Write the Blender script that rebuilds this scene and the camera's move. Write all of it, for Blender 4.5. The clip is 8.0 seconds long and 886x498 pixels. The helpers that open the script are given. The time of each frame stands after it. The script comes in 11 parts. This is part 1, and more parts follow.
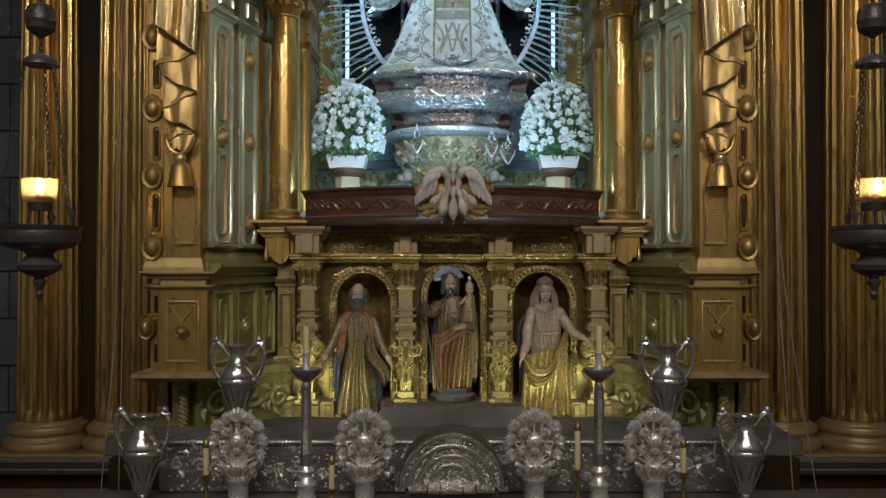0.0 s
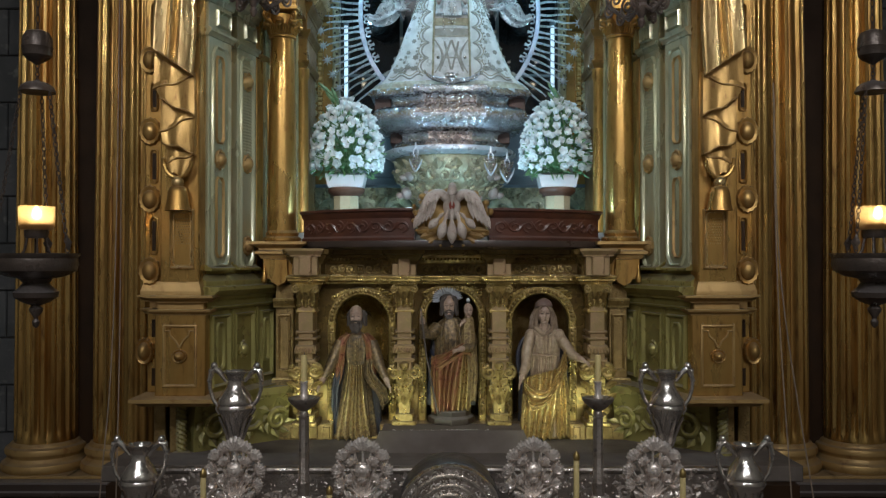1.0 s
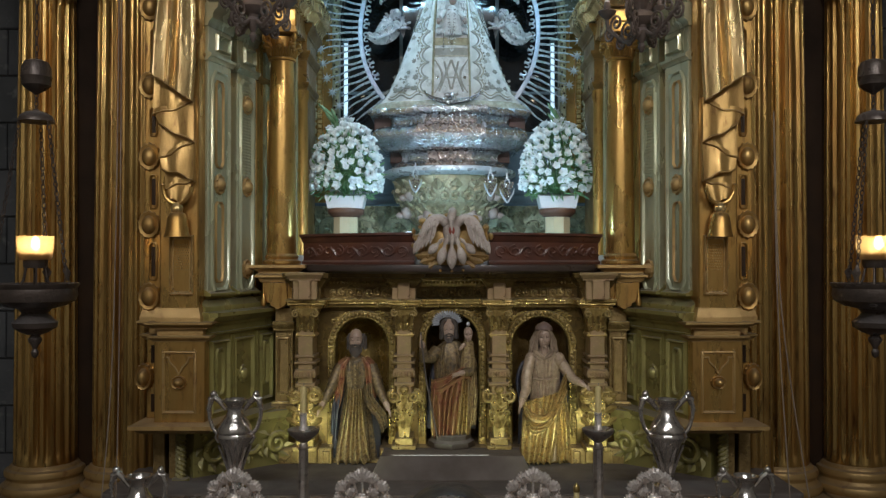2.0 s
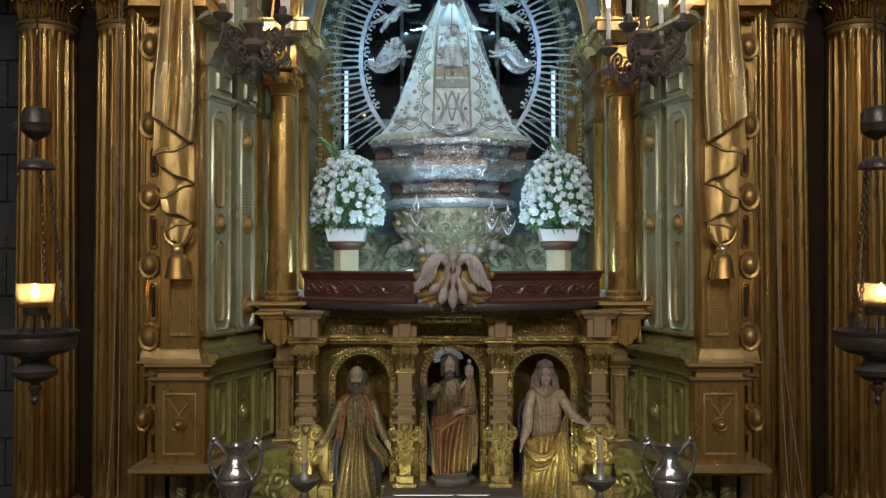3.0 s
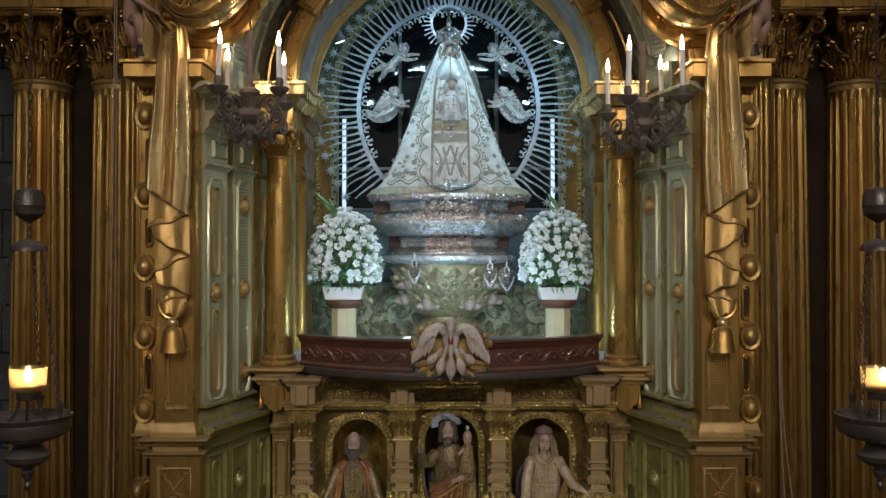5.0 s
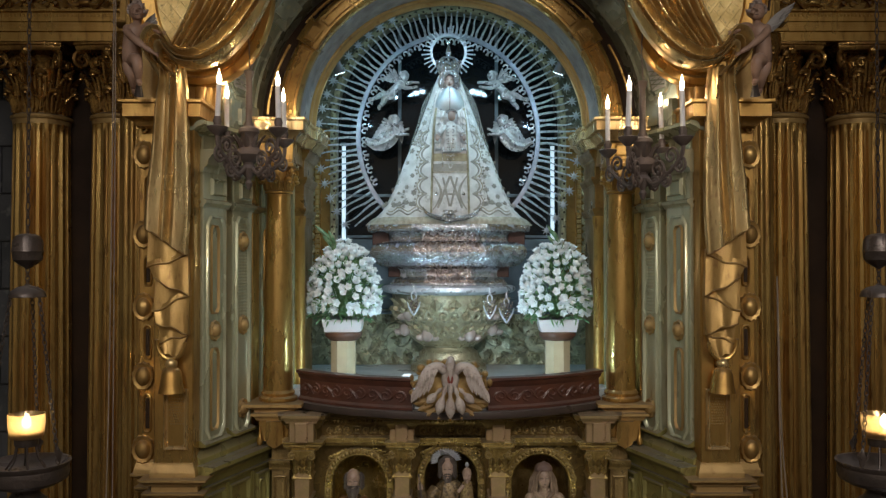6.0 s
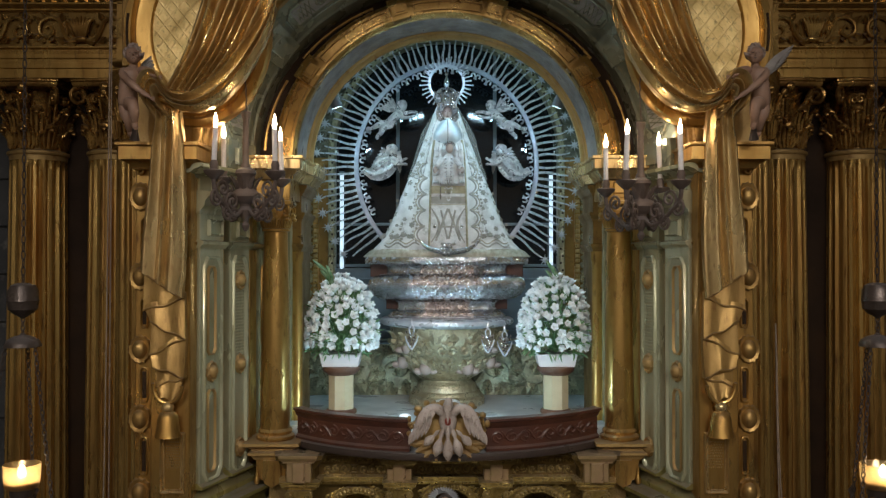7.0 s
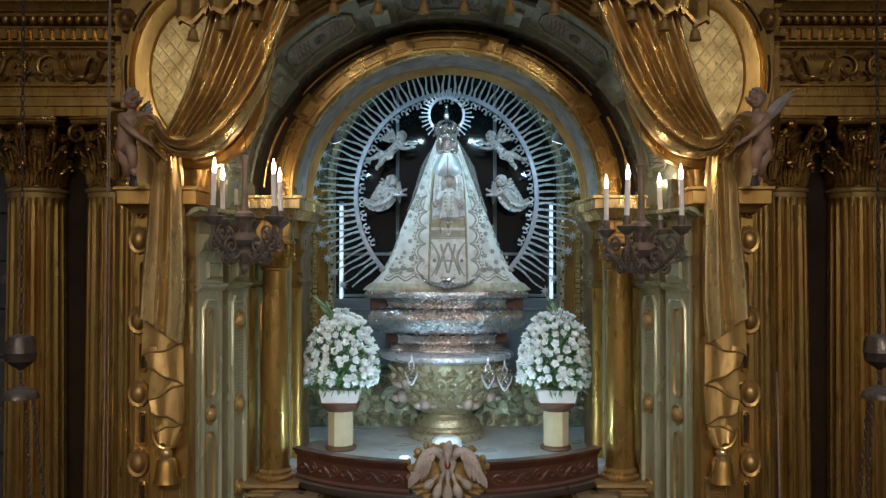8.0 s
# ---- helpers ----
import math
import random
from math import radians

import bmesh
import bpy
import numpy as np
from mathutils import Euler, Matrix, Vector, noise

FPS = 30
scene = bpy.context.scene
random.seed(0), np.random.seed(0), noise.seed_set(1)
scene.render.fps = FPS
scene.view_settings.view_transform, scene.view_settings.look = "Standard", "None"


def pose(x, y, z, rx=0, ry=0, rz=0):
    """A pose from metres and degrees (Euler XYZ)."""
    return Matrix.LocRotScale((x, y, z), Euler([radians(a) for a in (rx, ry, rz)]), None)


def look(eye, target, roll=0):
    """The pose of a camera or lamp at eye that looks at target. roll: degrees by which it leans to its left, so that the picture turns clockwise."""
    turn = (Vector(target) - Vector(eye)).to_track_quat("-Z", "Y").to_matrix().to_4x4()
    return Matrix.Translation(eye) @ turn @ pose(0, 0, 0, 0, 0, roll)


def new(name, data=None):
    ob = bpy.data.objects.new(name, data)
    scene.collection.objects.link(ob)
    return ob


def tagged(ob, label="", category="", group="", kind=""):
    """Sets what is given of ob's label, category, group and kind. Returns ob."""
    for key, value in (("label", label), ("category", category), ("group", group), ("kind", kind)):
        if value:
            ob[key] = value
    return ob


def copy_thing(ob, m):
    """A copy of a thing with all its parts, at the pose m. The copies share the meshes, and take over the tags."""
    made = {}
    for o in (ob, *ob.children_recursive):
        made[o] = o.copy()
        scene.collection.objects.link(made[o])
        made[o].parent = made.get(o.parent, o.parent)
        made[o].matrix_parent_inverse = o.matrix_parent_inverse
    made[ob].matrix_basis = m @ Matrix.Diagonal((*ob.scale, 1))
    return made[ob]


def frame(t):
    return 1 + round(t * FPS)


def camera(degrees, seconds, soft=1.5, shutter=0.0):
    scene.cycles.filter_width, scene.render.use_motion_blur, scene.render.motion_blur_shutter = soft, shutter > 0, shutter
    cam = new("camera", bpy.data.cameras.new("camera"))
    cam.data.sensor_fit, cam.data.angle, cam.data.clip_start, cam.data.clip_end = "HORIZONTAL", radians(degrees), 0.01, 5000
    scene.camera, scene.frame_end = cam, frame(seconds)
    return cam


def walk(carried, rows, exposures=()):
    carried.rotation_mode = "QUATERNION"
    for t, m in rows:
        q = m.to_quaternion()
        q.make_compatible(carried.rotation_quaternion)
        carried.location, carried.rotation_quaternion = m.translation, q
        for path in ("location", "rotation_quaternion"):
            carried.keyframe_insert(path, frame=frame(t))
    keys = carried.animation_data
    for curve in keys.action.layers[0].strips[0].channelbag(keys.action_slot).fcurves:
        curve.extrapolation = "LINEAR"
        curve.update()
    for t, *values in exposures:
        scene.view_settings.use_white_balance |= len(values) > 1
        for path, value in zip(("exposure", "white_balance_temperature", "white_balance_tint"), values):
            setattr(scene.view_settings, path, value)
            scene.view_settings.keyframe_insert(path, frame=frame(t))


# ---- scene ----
cam = camera(55.2, 8.0, soft=1.3)
EYE, TILT, LEAN = 2.35, 0.7, 0.0
ROWS = [
    (0.0, 0.0000, 0.0000, 0.0000, 0.000, 0.000, -0.000),
    (0.5, 0.0035, 0.0127, 0.0707, 0.010, 0.010, 0.000),
    (1.0, 0.0092, 0.0193, 0.1335, 0.015, 0.020, 0.010),
    (1.5, 0.0134, 0.0231, 0.1900, 0.025, 0.031, 0.010),
    (3.0, 0.0027, 0.0408, 0.5070, -0.000, 0.066, 0.030),
    (3.5, 0.0055, 0.0512, 0.6144, 0.010, 0.061, 0.010),
    (4.0, 0.0113, 0.0655, 0.7229, 0.010, 0.066, 0.010),
    (4.5, 0.0155, 0.0775, 0.8140, 0.015, 0.071, 0.020),
    (6.0, 0.0192, 0.0955, 1.1264, 0.010, 0.132, 0.010),
    (6.5, 0.0269, 0.1031, 1.2478, 0.010, 0.137, 0.010),
    (7.0, 0.0340, 0.1120, 1.3624, 0.015, 0.143, 0.020),
    (7.5, 0.0362, 0.1202, 1.4789, 0.005, 0.143, 0.020),
    (8.0, 0.0345, 0.1306, 1.6069, 0.010, 0.148, 0.020),
]
walk(cam, [(t, pose(-0.06, 0, EYE, TILT, LEAN, 0) @ pose(x, y, z, 90 + pitch, roll, yaw)) for t, x, y, z, yaw, pitch, roll in ROWS],
     [(0.0, 0.10, 5750, 9), (1.5, 0.10, 5850, 9.5), (3.0, 0.05, 6050, 11), (4.5, 0.02, 6300, 13), (8.0, 0.0, 6450, 14)])

# ---- world and lights ----
world = bpy.data.worlds.new("world")
scene.world = world
world.use_nodes = True
world.node_tree.nodes["Background"].inputs[0].default_value = (0.02, 0.018, 0.015, 1)
world.node_tree.nodes["Background"].inputs[1].default_value = 1.0


def area(name, eye, target, sx, sy, watts, color, spread=180):
    data = bpy.data.lights.new(name, "AREA")
    data.shape, data.size, data.size_y, data.energy, data.color = "RECTANGLE", sx, sy, watts, color
    data.spread = radians(spread)
    ob = new(name, data)
    ob.matrix_world = look(eye, target)
    return ob


def point(name, at, watts, color, radius):
    data = bpy.data.lights.new(name, "POINT")
    data.energy, data.color, data.shadow_soft_size = watts, color, radius
    ob = new(name, data)
    ob.location = at
    return ob


COOL, LEMON = (0.455, 0.81, 1.0), (0.86, 0.92, 0.56)
# unseen fill lights assumed behind the camera, and one to brighten the reflected nave
for s in (-1, 1):
    area("nave_lamp", (s * 2.4, -2.5, 6.4), (s * 0.4, 5.2, 2.85), 1.2, 0.35, 8.7, (1.0, 0.95, 0.87), 44)
area("nave_ceiling_lamp", (0, -4.0, 8.6), (0, -4.0, 0), 5.0, 5.0, 290, (1.0, 0.97, 0.91))
# floodlights on the niche shelf, and unseen lights added behind its arch
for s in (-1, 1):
    # only the left one has a housing; the right is added to match
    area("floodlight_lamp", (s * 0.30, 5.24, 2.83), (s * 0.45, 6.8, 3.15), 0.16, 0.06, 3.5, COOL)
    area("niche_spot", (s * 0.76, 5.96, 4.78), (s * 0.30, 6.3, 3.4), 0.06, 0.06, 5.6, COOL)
    # added row: brightens the halo and makes dashed reflections in the glass
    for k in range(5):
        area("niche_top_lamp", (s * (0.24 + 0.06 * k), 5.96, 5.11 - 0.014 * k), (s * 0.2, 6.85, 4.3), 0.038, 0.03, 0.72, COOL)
# added stand-in light behind the silver gradine, aimed at the lower niches
for s in (-1, 1):
    area("gradine_lamp", (s * 0.80, 4.70, 1.47), (s * 0.62, 5.5, 1.68), 0.56, 0.05, 0.85, LEMON, 75)

# lit tubes in the groove of the step before the lower niches
area("step_tube_lamp", (-0.066, 5.045, 1.486), (-0.02, 5.5, 1.95), 0.56, 0.018, 0.50, LEMON, 150)

# ---- mesh helpers ----
ORIGIN = {}
SIDE = [1.0]
XOFF = [0.0]


def thing(name, at, label="", category="", group="", kind=""):
    ob = new(name)
    ob.empty_display_size = 0.05
    at = Vector((at[0] * SIDE[0] + XOFF[0], at[1], at[2]))
    ob.location = at
    ORIGIN[ob] = at
    return tagged(ob, label, category, group, kind)


def finish(bm, at=Vector((0, 0, 0)), angle=38):
    if SIDE[0] < 0:
        bmesh.ops.scale(bm, vec=(-1, 1, 1), verts=bm.verts)
    bmesh.ops.translate(bm, vec=Vector((XOFF[0], 0, 0)) - at, verts=bm.verts)
    bmesh.ops.recalc_face_normals(bm, faces=bm.faces)
    lim = radians(angle)
    for f in bm.faces:
        f.smooth = True
    for e in bm.edges:
        if len(e.link_faces) == 2 and e.calc_face_angle(0) > lim:
            e.smooth = False
    me = bpy.data.meshes.new("mesh")
    bm.to_mesh(me)
    bm.free()
    return me


def part(name, bm, material, parent, label="", angle=38):
    """Links a bmesh, given in world places, as one mesh under a thing or a part."""
    root = parent
    while root not in ORIGIN:
        root = root.parent
    me = finish(bm, ORIGIN[root], angle)
    for m in material if isinstance(material, (list, tuple)) else [material]:
        me.materials.append(m)
    ob = new(name, me)
    ob.parent = parent
    return tagged(ob, label)


def single(name, bm, material, label="", category="", group="", kind="", angle=38):
    me = finish(bm, angle=angle)
    for m in material if isinstance(material, (list, tuple)) else [material]:
        me.materials.append(m)
    return tagged(new(name, me), label, category, group, kind)


def B():
    return bmesh.new()


def skin(bm, rings, closed_u=True, cap=True, mat=0):
    """Faces between rings of points; each ring has the same count."""
    vs = [[bm.verts.new(p) for p in r] for r in rings]
    n = len(vs[0])
    for a, b in zip(vs, vs[1:]):
        for i in range(n if closed_u else n - 1):
            f = bm.faces.new((a[i], a[(i + 1) % n], b[(i + 1) % n], b[i]))
            f.material_index = mat
    if cap and closed_u:
        for r in (vs[0], vs[-1]):
            if len(r) > 2:
                bm.faces.new(r).material_index = mat
    return vs


def box(bm, x0, x1, y0, y1, z0, z1, bev=0.0, mat=0):
    """A box; bev chamfers the upright and level edges of its front."""
    b = min(bev, abs(x1 - x0) * 0.45, abs(y1 - y0) * 0.45, abs(z1 - z0) * 0.45)
    if b <= 0:
        return skin(bm, [[(x0, y, z0), (x1, y, z0), (x1, y, z1), (x0, y, z1)] for y in (y0, y1)], mat=mat)
    def ring(y, k):
        return [(x0 + k, y, z0 + k), (x1 - k, y, z0 + k), (x1 - k, y, z1 - k), (x0 + k, y, z1 - k)]
    return skin(bm, [ring(y0, b), ring(y0 + b, 0), ring(y1, 0)], mat=mat)


def lathe(bm, prof, cx, cy, seg=24, mat=0, sq=None):
    """prof: (radius, z). sq: a function of the angle that scales the radius."""
    rings = []
    for r, z in prof:
        rings.append([(cx + r * (sq(a) if sq else 1) * math.cos(a), cy + r * (sq(a) if sq else 1) * math.sin(a), z)
                      for a in (2 * math.pi * i / seg for i in range(seg))])
    return skin(bm, rings, mat=mat)


def ball(bm, c, r, seg=12, rows=8, mat=0):
    rx, ry, rz = r if isinstance(r, (list, tuple)) else (r, r, r)
    rings = []
    for j in range(rows + 1):
        p = math.pi * (0.02 + 0.96 * j / rows)
        rings.append([(c[0] + rx * math.sin(p) * math.cos(2 * math.pi * i / seg), c[1] + ry * math.sin(p) * math.sin(2 * math.pi * i / seg),
                       c[2] - rz * math.cos(p)) for i in range(seg)])
    return skin(bm, rings, mat=mat)


def tube(bm, pts, radii, seg=8, mat=0, flat=1.0):
    """A tube along points; radii one number or one for each point. flat scales it along y."""
    pts = [Vector(p) for p in pts]
    n = len(pts)
    if not isinstance(radii, (list, tuple)):
        radii = [radii] * n
    rings, up = [], None
    for i, p in enumerate(pts):
        d = (pts[min(i + 1, n - 1)] - pts[max(i - 1, 0)]).normalized()
        if up is None:
            up = Vector((0, -1, 0)) if abs(d.y) < 0.9 else Vector((0, 0, 1))
        a = d.cross(up).normalized()
        b = a.cross(d).normalized()
        up = b
        rings.append([p + radii[i] * (math.cos(t) * a + flat * math.sin(t) * b) for t in (2 * math.pi * k / seg for k in range(seg))])
    return skin(bm, rings, mat=mat)


def plansweep(bm, plan, prof, mat=0):
    """Runs a moulding along a plan line (left to right, outside towards -y). prof: closed loop of (out, z)."""
    plan = [Vector(p) for p in plan]
    n = len(plan)
    rings = []
    for i, p in enumerate(plan):
        ds = []
        if i > 0:
            ds.append((p - plan[i - 1]).normalized())
        if i < n - 1:
            ds.append((plan[i + 1] - p).normalized())
        ns = [Vector((d.y, -d.x)) for d in ds]
        m = sum(ns, Vector((0, 0))).normalized()
        k = 1 / max(0.35, m.dot(ns[0]))
        rings.append([(p.x + o * k * m.x, p.y + o * k * m.y, z) for o, z in prof])
    return skin(bm, rings, mat=mat)


def arcsweep(bm, prof, cz, a0, a1, n, cx=0.0, mat=0, ez=1.0):
    """Runs a profile of (radius, y) round an arch; angles in degrees from +x."""
    rings = []
    for i in range(n + 1):
        a = radians(a0 + (a1 - a0) * i / n)
        rings.append([(cx + r * math.cos(a), y, cz + ez * r * math.sin(a)) for r, y in prof])
    return skin(bm, rings, mat=mat)


def moulding(out, z0, z1, back=0.05):
    """A cornice-like closed profile that grows to `out` from z0 up to z1."""
    h = z1 - z0
    return [(-back, z0), (out * 0.25, z0), (out * 0.3, z0 + h * 0.22), (out * 0.55, z0 + h * 0.32), (out * 0.72, z0 + h * 0.55), (out * 0.95, z0 + h * 0.66),
            (out, z0 + h * 0.72), (out, z1), (-back, z1)]


def under(out, z0, z1, back=0.05):
    """The same moulding turned over: widest at its foot."""
    return [(o, z0 + z1 - z) for o, z in reversed(moulding(out, z0, z1, back))]


def prism(bm, pts, y0, y1, bev=0.0, mat=0):
    """A plate from an outline of (x, z), front at y0, back at y1."""
    cx = sum(p[0] for p in pts) / len(pts)
    cz = sum(p[1] for p in pts) / len(pts)
    def ring(y, k):
        return [(cx + (x - cx) * k, y, cz + (z - cz) * k) for x, z in pts]
    rings = [ring(y0, 1), ring(y1, 1)] if bev <= 0 else [ring(y0, 1 - bev), ring(y0 + (y1 - y0) * 0.35, 1), ring(y1, 1)]
    return skin(bm, rings, mat=mat)


def frame_rect(bm, m, w, h, t, d, round_top=False, mat=0):
    """A raised rectangular frame on a face: m maps (u, v, out) to world; w, h its outside size, t its width, d its rise."""
    def loop(k, o):
        a = [(-w / 2 + k, -h / 2 + k), (w / 2 - k, -h / 2 + k), (w / 2 - k, h / 2 - k), (-w / 2 + k, h / 2 - k)]
        if round_top:
            c = min(w, h) * 0.28
            a = [(-w / 2 + k, -h / 2 + k + c), (-w / 2 + k + c * 0.7, -h / 2 + k), (w / 2 - k - c * 0.7, -h / 2 + k), (w / 2 - k, -h / 2 + k + c),
                 (w / 2 - k, h / 2 - k - c), (w / 2 - k - c * 0.7, h / 2 - k), (-w / 2 + k + c * 0.7, h / 2 - k), (-w / 2 + k, h / 2 - k - c)]
        return [m(u, v, o) for u, v in a]
    return skin(bm, [loop(0, 0), loop(t * 0.15, d * 0.8), loop(t * 0.4, d), loop(t * 0.75, d * 0.55), loop(t, -0.004)], cap=False, mat=mat)


def spiral(cx, cy, cz, r0, turns, a0=0.0, n=26, hand=1, shrink=0.12):
    """Points of a scroll in the x-z plane, from its outside inwards."""
    out = []
    for i in range(n):
        u = i / (n - 1)
        a = a0 + hand * 2 * math.pi * turns * u
        r = r0 * (1 - (1 - shrink) * u)
        out.append((cx + r * math.cos(a), cy, cz + r * math.sin(a)))
    return out


def leaf(bm, root, tip, width, curl, n=6, mat=0, lobes=3, side=None):
    """An acanthus-like leaf from root to tip, with a ridge, lobed edges and a tip that curls along `curl`."""
    root, tip, curl = Vector(root), Vector(tip), Vector(curl)
    d = tip - root
    s = (side or d.cross(curl)).normalized() * width / 2
    rows = []
    for i in range(n + 1):
        u = i / n
        c = root + d * u + curl * (u ** 2.5)
        w = math.sin(math.pi * (0.12 + 0.85 * u)) * (1 + 0.22 * math.cos(2 * math.pi * lobes * u))
        lift = curl.normalized() * width * 0.16
        rows.append([c - s * w - lift * 0.6, c - s * w * 0.5 + lift * 0.25, c + lift, c + s * w * 0.5 + lift * 0.25, c + s * w - lift * 0.6, c - lift * 1.3])
    return skin(bm, rows, mat=mat)


def bead_row(bm, a, b, n, r, mat=0, stretch=1.0):
    a, b = Vector(a), Vector(b)
    for i in range(n):
        c = a + (b - a) * ((i + 0.5) / n)
        ball(bm, c, (r * stretch, r, r), 6, 4, mat)


def catmull(pts, n):
    """Points along a smooth line through pts."""
    P = [Vector(p) for p in pts]
    P = [P[0] * 2 - P[1]] + P + [P[-1] * 2 - P[-2]]
    out = []
    m = len(P) - 3
    for k in range(n + 1):
        t = m * k / n
        i = min(int(t), m - 1)
        t -= i
        a, b, c, d = P[i:i + 4]
        out.append(0.5 * ((2 * b) + (c - a) * t + (2 * a - 5 * b + 4 * c - d) * t * t + (3 * b - a - 3 * c + d) * t ** 3))
    return out


def apart(name, material, parent, draw):
    """Each shape that draw(put) makes becomes a part of its own; put() gives a fresh bmesh."""
    made = []
    def put():
        made.append(B())
        return made[-1]
    draw(put)
    for q in made:
        part(name, q, material, parent)


def rng(k):
    return random.Random(k)


# ---- materials ----
def cloth(b, left, right, pleats, depth, thick=0.02, nu=40, nv=18, sharp=0.8, phase=0.0, soft=0.0, wave=0.0, mat=0):
    """A pleated carved cloth between two lines; pleats stand out towards -y; soft rounds their valleys."""
    L, R = catmull(left, nv), catmull(right, nv)
    rows = []
    for j, (p, q) in enumerate(zip(L, R)):
        front, back = [], []
        w = (q - p).length
        v = j / max(1, len(L) - 1)
        for i in range(nu + 1):
            u = i / nu
            c = p.lerp(q, u)
            arg = math.pi * (pleats * u + phase + 0.16 * math.sin(3 * math.pi * u + 1.5 * v))
            h = (1 - soft) * abs(math.sin(arg)) ** sharp + soft * (0.5 + 0.5 * math.sin(2 * arg - 1.2))
            edge = min(1.0, 8 * u + 0.25, 8 * (1 - u) + 0.25)
            k = min(1.0, w / 0.12) * edge
            front.append(c + Vector((0, -depth * h * k, wave * v * math.sin(2 * arg))))
            back.append(c + Vector((0, thick, wave * v * math.sin(2 * arg))))
        rows.append(front + back[::-1])
    skin(b, rows, mat=mat)


def surf(name, c1, c2, rough=0.5, metal=0.0, scale=6.0, bump=0.15, bscale=60.0, c3=None, dust=0.0, spread=0.15, coat=0.0, emit=None, dust_color=(0.20, 0.17, 0.155), spec=0.5, random_tint=0.0, stretch=1.0):
    """A surface with patches (c1, c2), worn spots (c3), fine relief, and grey dust on what faces up."""
    m = bpy.data.materials.new(name)
    m.use_nodes = True
    nt = m.node_tree
    N, L = nt.nodes, nt.links
    p = N["Principled BSDF"]
    tc = N.new("ShaderNodeTexCoord")
    src = tc.outputs["Object"]
    if stretch != 1.0:
        mp = N.new("ShaderNodeMapping")
        mp.inputs["Scale"].default_value = (1.0, 1.0, stretch)
        L.new(src, mp.inputs["Vector"])
        src = mp.outputs["Vector"]
    n1 = N.new("ShaderNodeTexNoise")
    n1.inputs["Scale"].default_value, n1.inputs["Detail"].default_value = scale, 5
    L.new(src, n1.inputs["Vector"])
    r1 = N.new("ShaderNodeMapRange")
    r1.inputs[1].default_value, r1.inputs[2].default_value = 0.35, 0.65
    L.new(n1.outputs["Fac"], r1.inputs[0])
    mix = N.new("ShaderNodeMix")
    mix.data_type = "RGBA"
    mix.inputs["A"].default_value, mix.inputs["B"].default_value = (*c1, 1), (*c2, 1)
    L.new(r1.outputs[0], mix.inputs["Factor"])
    col = mix.outputs["Result"]
    n2 = N.new("ShaderNodeTexNoise")
    n2.inputs["Scale"].default_value, n2.inputs["Detail"].default_value = bscale, 4
    L.new(src, n2.inputs["Vector"])
    if c3:
        r3 = N.new("ShaderNodeMapRange")
        r3.inputs[1].default_value, r3.inputs[2].default_value = 0.57, 0.80
        n3 = N.new("ShaderNodeTexNoise")
        n3.inputs["Scale"].default_value, n3.inputs["Detail"].default_value = scale * 4.3, 6
        L.new(src, n3.inputs["Vector"])
        L.new(n3.outputs["Fac"], r3.inputs[0])
        mx = N.new("ShaderNodeMix")
        mx.data_type = "RGBA"
        L.new(r3.outputs[0], mx.inputs["Factor"])
        L.new(col, mx.inputs["A"])
        mx.inputs["B"].default_value = (*c3, 1)
        col = mx.outputs["Result"]
    if random_tint:
        oi = N.new("ShaderNodeObjectInfo")
        hs = N.new("ShaderNodeHueSaturation")
        mr = N.new("ShaderNodeMapRange")
        mr.inputs[3].default_value, mr.inputs[4].default_value = 1 - random_tint, 1 + random_tint
        L.new(oi.outputs["Random"], mr.inputs[0])
        L.new(mr.outputs[0], hs.inputs["Value"])
        L.new(col, hs.inputs["Color"])
        col = hs.outputs["Color"]
    rr = N.new("ShaderNodeMapRange")
    rr.inputs[1].default_value, rr.inputs[2].default_value = 0.3, 0.7
    rr.inputs[3].default_value, rr.inputs[4].default_value = max(0.03, rough - spread), min(1, rough + spread)
    L.new(n1.outputs["Fac"], rr.inputs[0])
    rough_out, metal_out = rr.outputs[0], None
    if dust:
        g = N.new("ShaderNodeNewGeometry")
        sx = N.new("ShaderNodeSeparateXYZ")
        L.new(g.outputs["Normal"], sx.inputs[0])
        ma = N.new("ShaderNodeMath")
        ma.operation = "MULTIPLY_ADD"
        L.new(n2.outputs["Fac"], ma.inputs[0])
        ma.inputs[1].default_value = 0.35
        L.new(sx.outputs["Z"], ma.inputs[2])
        rd = N.new("ShaderNodeMapRange")
        rd.inputs[1].default_value, rd.inputs[2].default_value = 0.55, 1.1
        rd.inputs[4].default_value = dust
        L.new(ma.outputs[0], rd.inputs[0])
        mx = N.new("ShaderNodeMix")
        mx.data_type = "RGBA"
        L.new(rd.outputs[0], mx.inputs["Factor"])
        L.new(col, mx.inputs["A"])
        mx.inputs["B"].default_value = (*dust_color, 1)
        col = mx.outputs["Result"]
        if metal:
            mm = N.new("ShaderNodeMath")
            mm.operation, mm.use_clamp = "MULTIPLY_ADD", True
            L.new(rd.outputs[0], mm.inputs[0])
            mm.inputs[1].default_value, mm.inputs[2].default_value = -metal, metal
            metal_out = mm.outputs[0]
    L.new(col, p.inputs["Base Color"])
    L.new(rough_out, p.inputs["Roughness"])
    p.inputs["Metallic"].default_value = metal
    if metal_out:
        L.new(metal_out, p.inputs["Metallic"])
    p.inputs["Specular IOR Level"].default_value = spec
    p.inputs["Coat Weight"].default_value = coat
    p.inputs["Coat Roughness"].default_value = 0.15
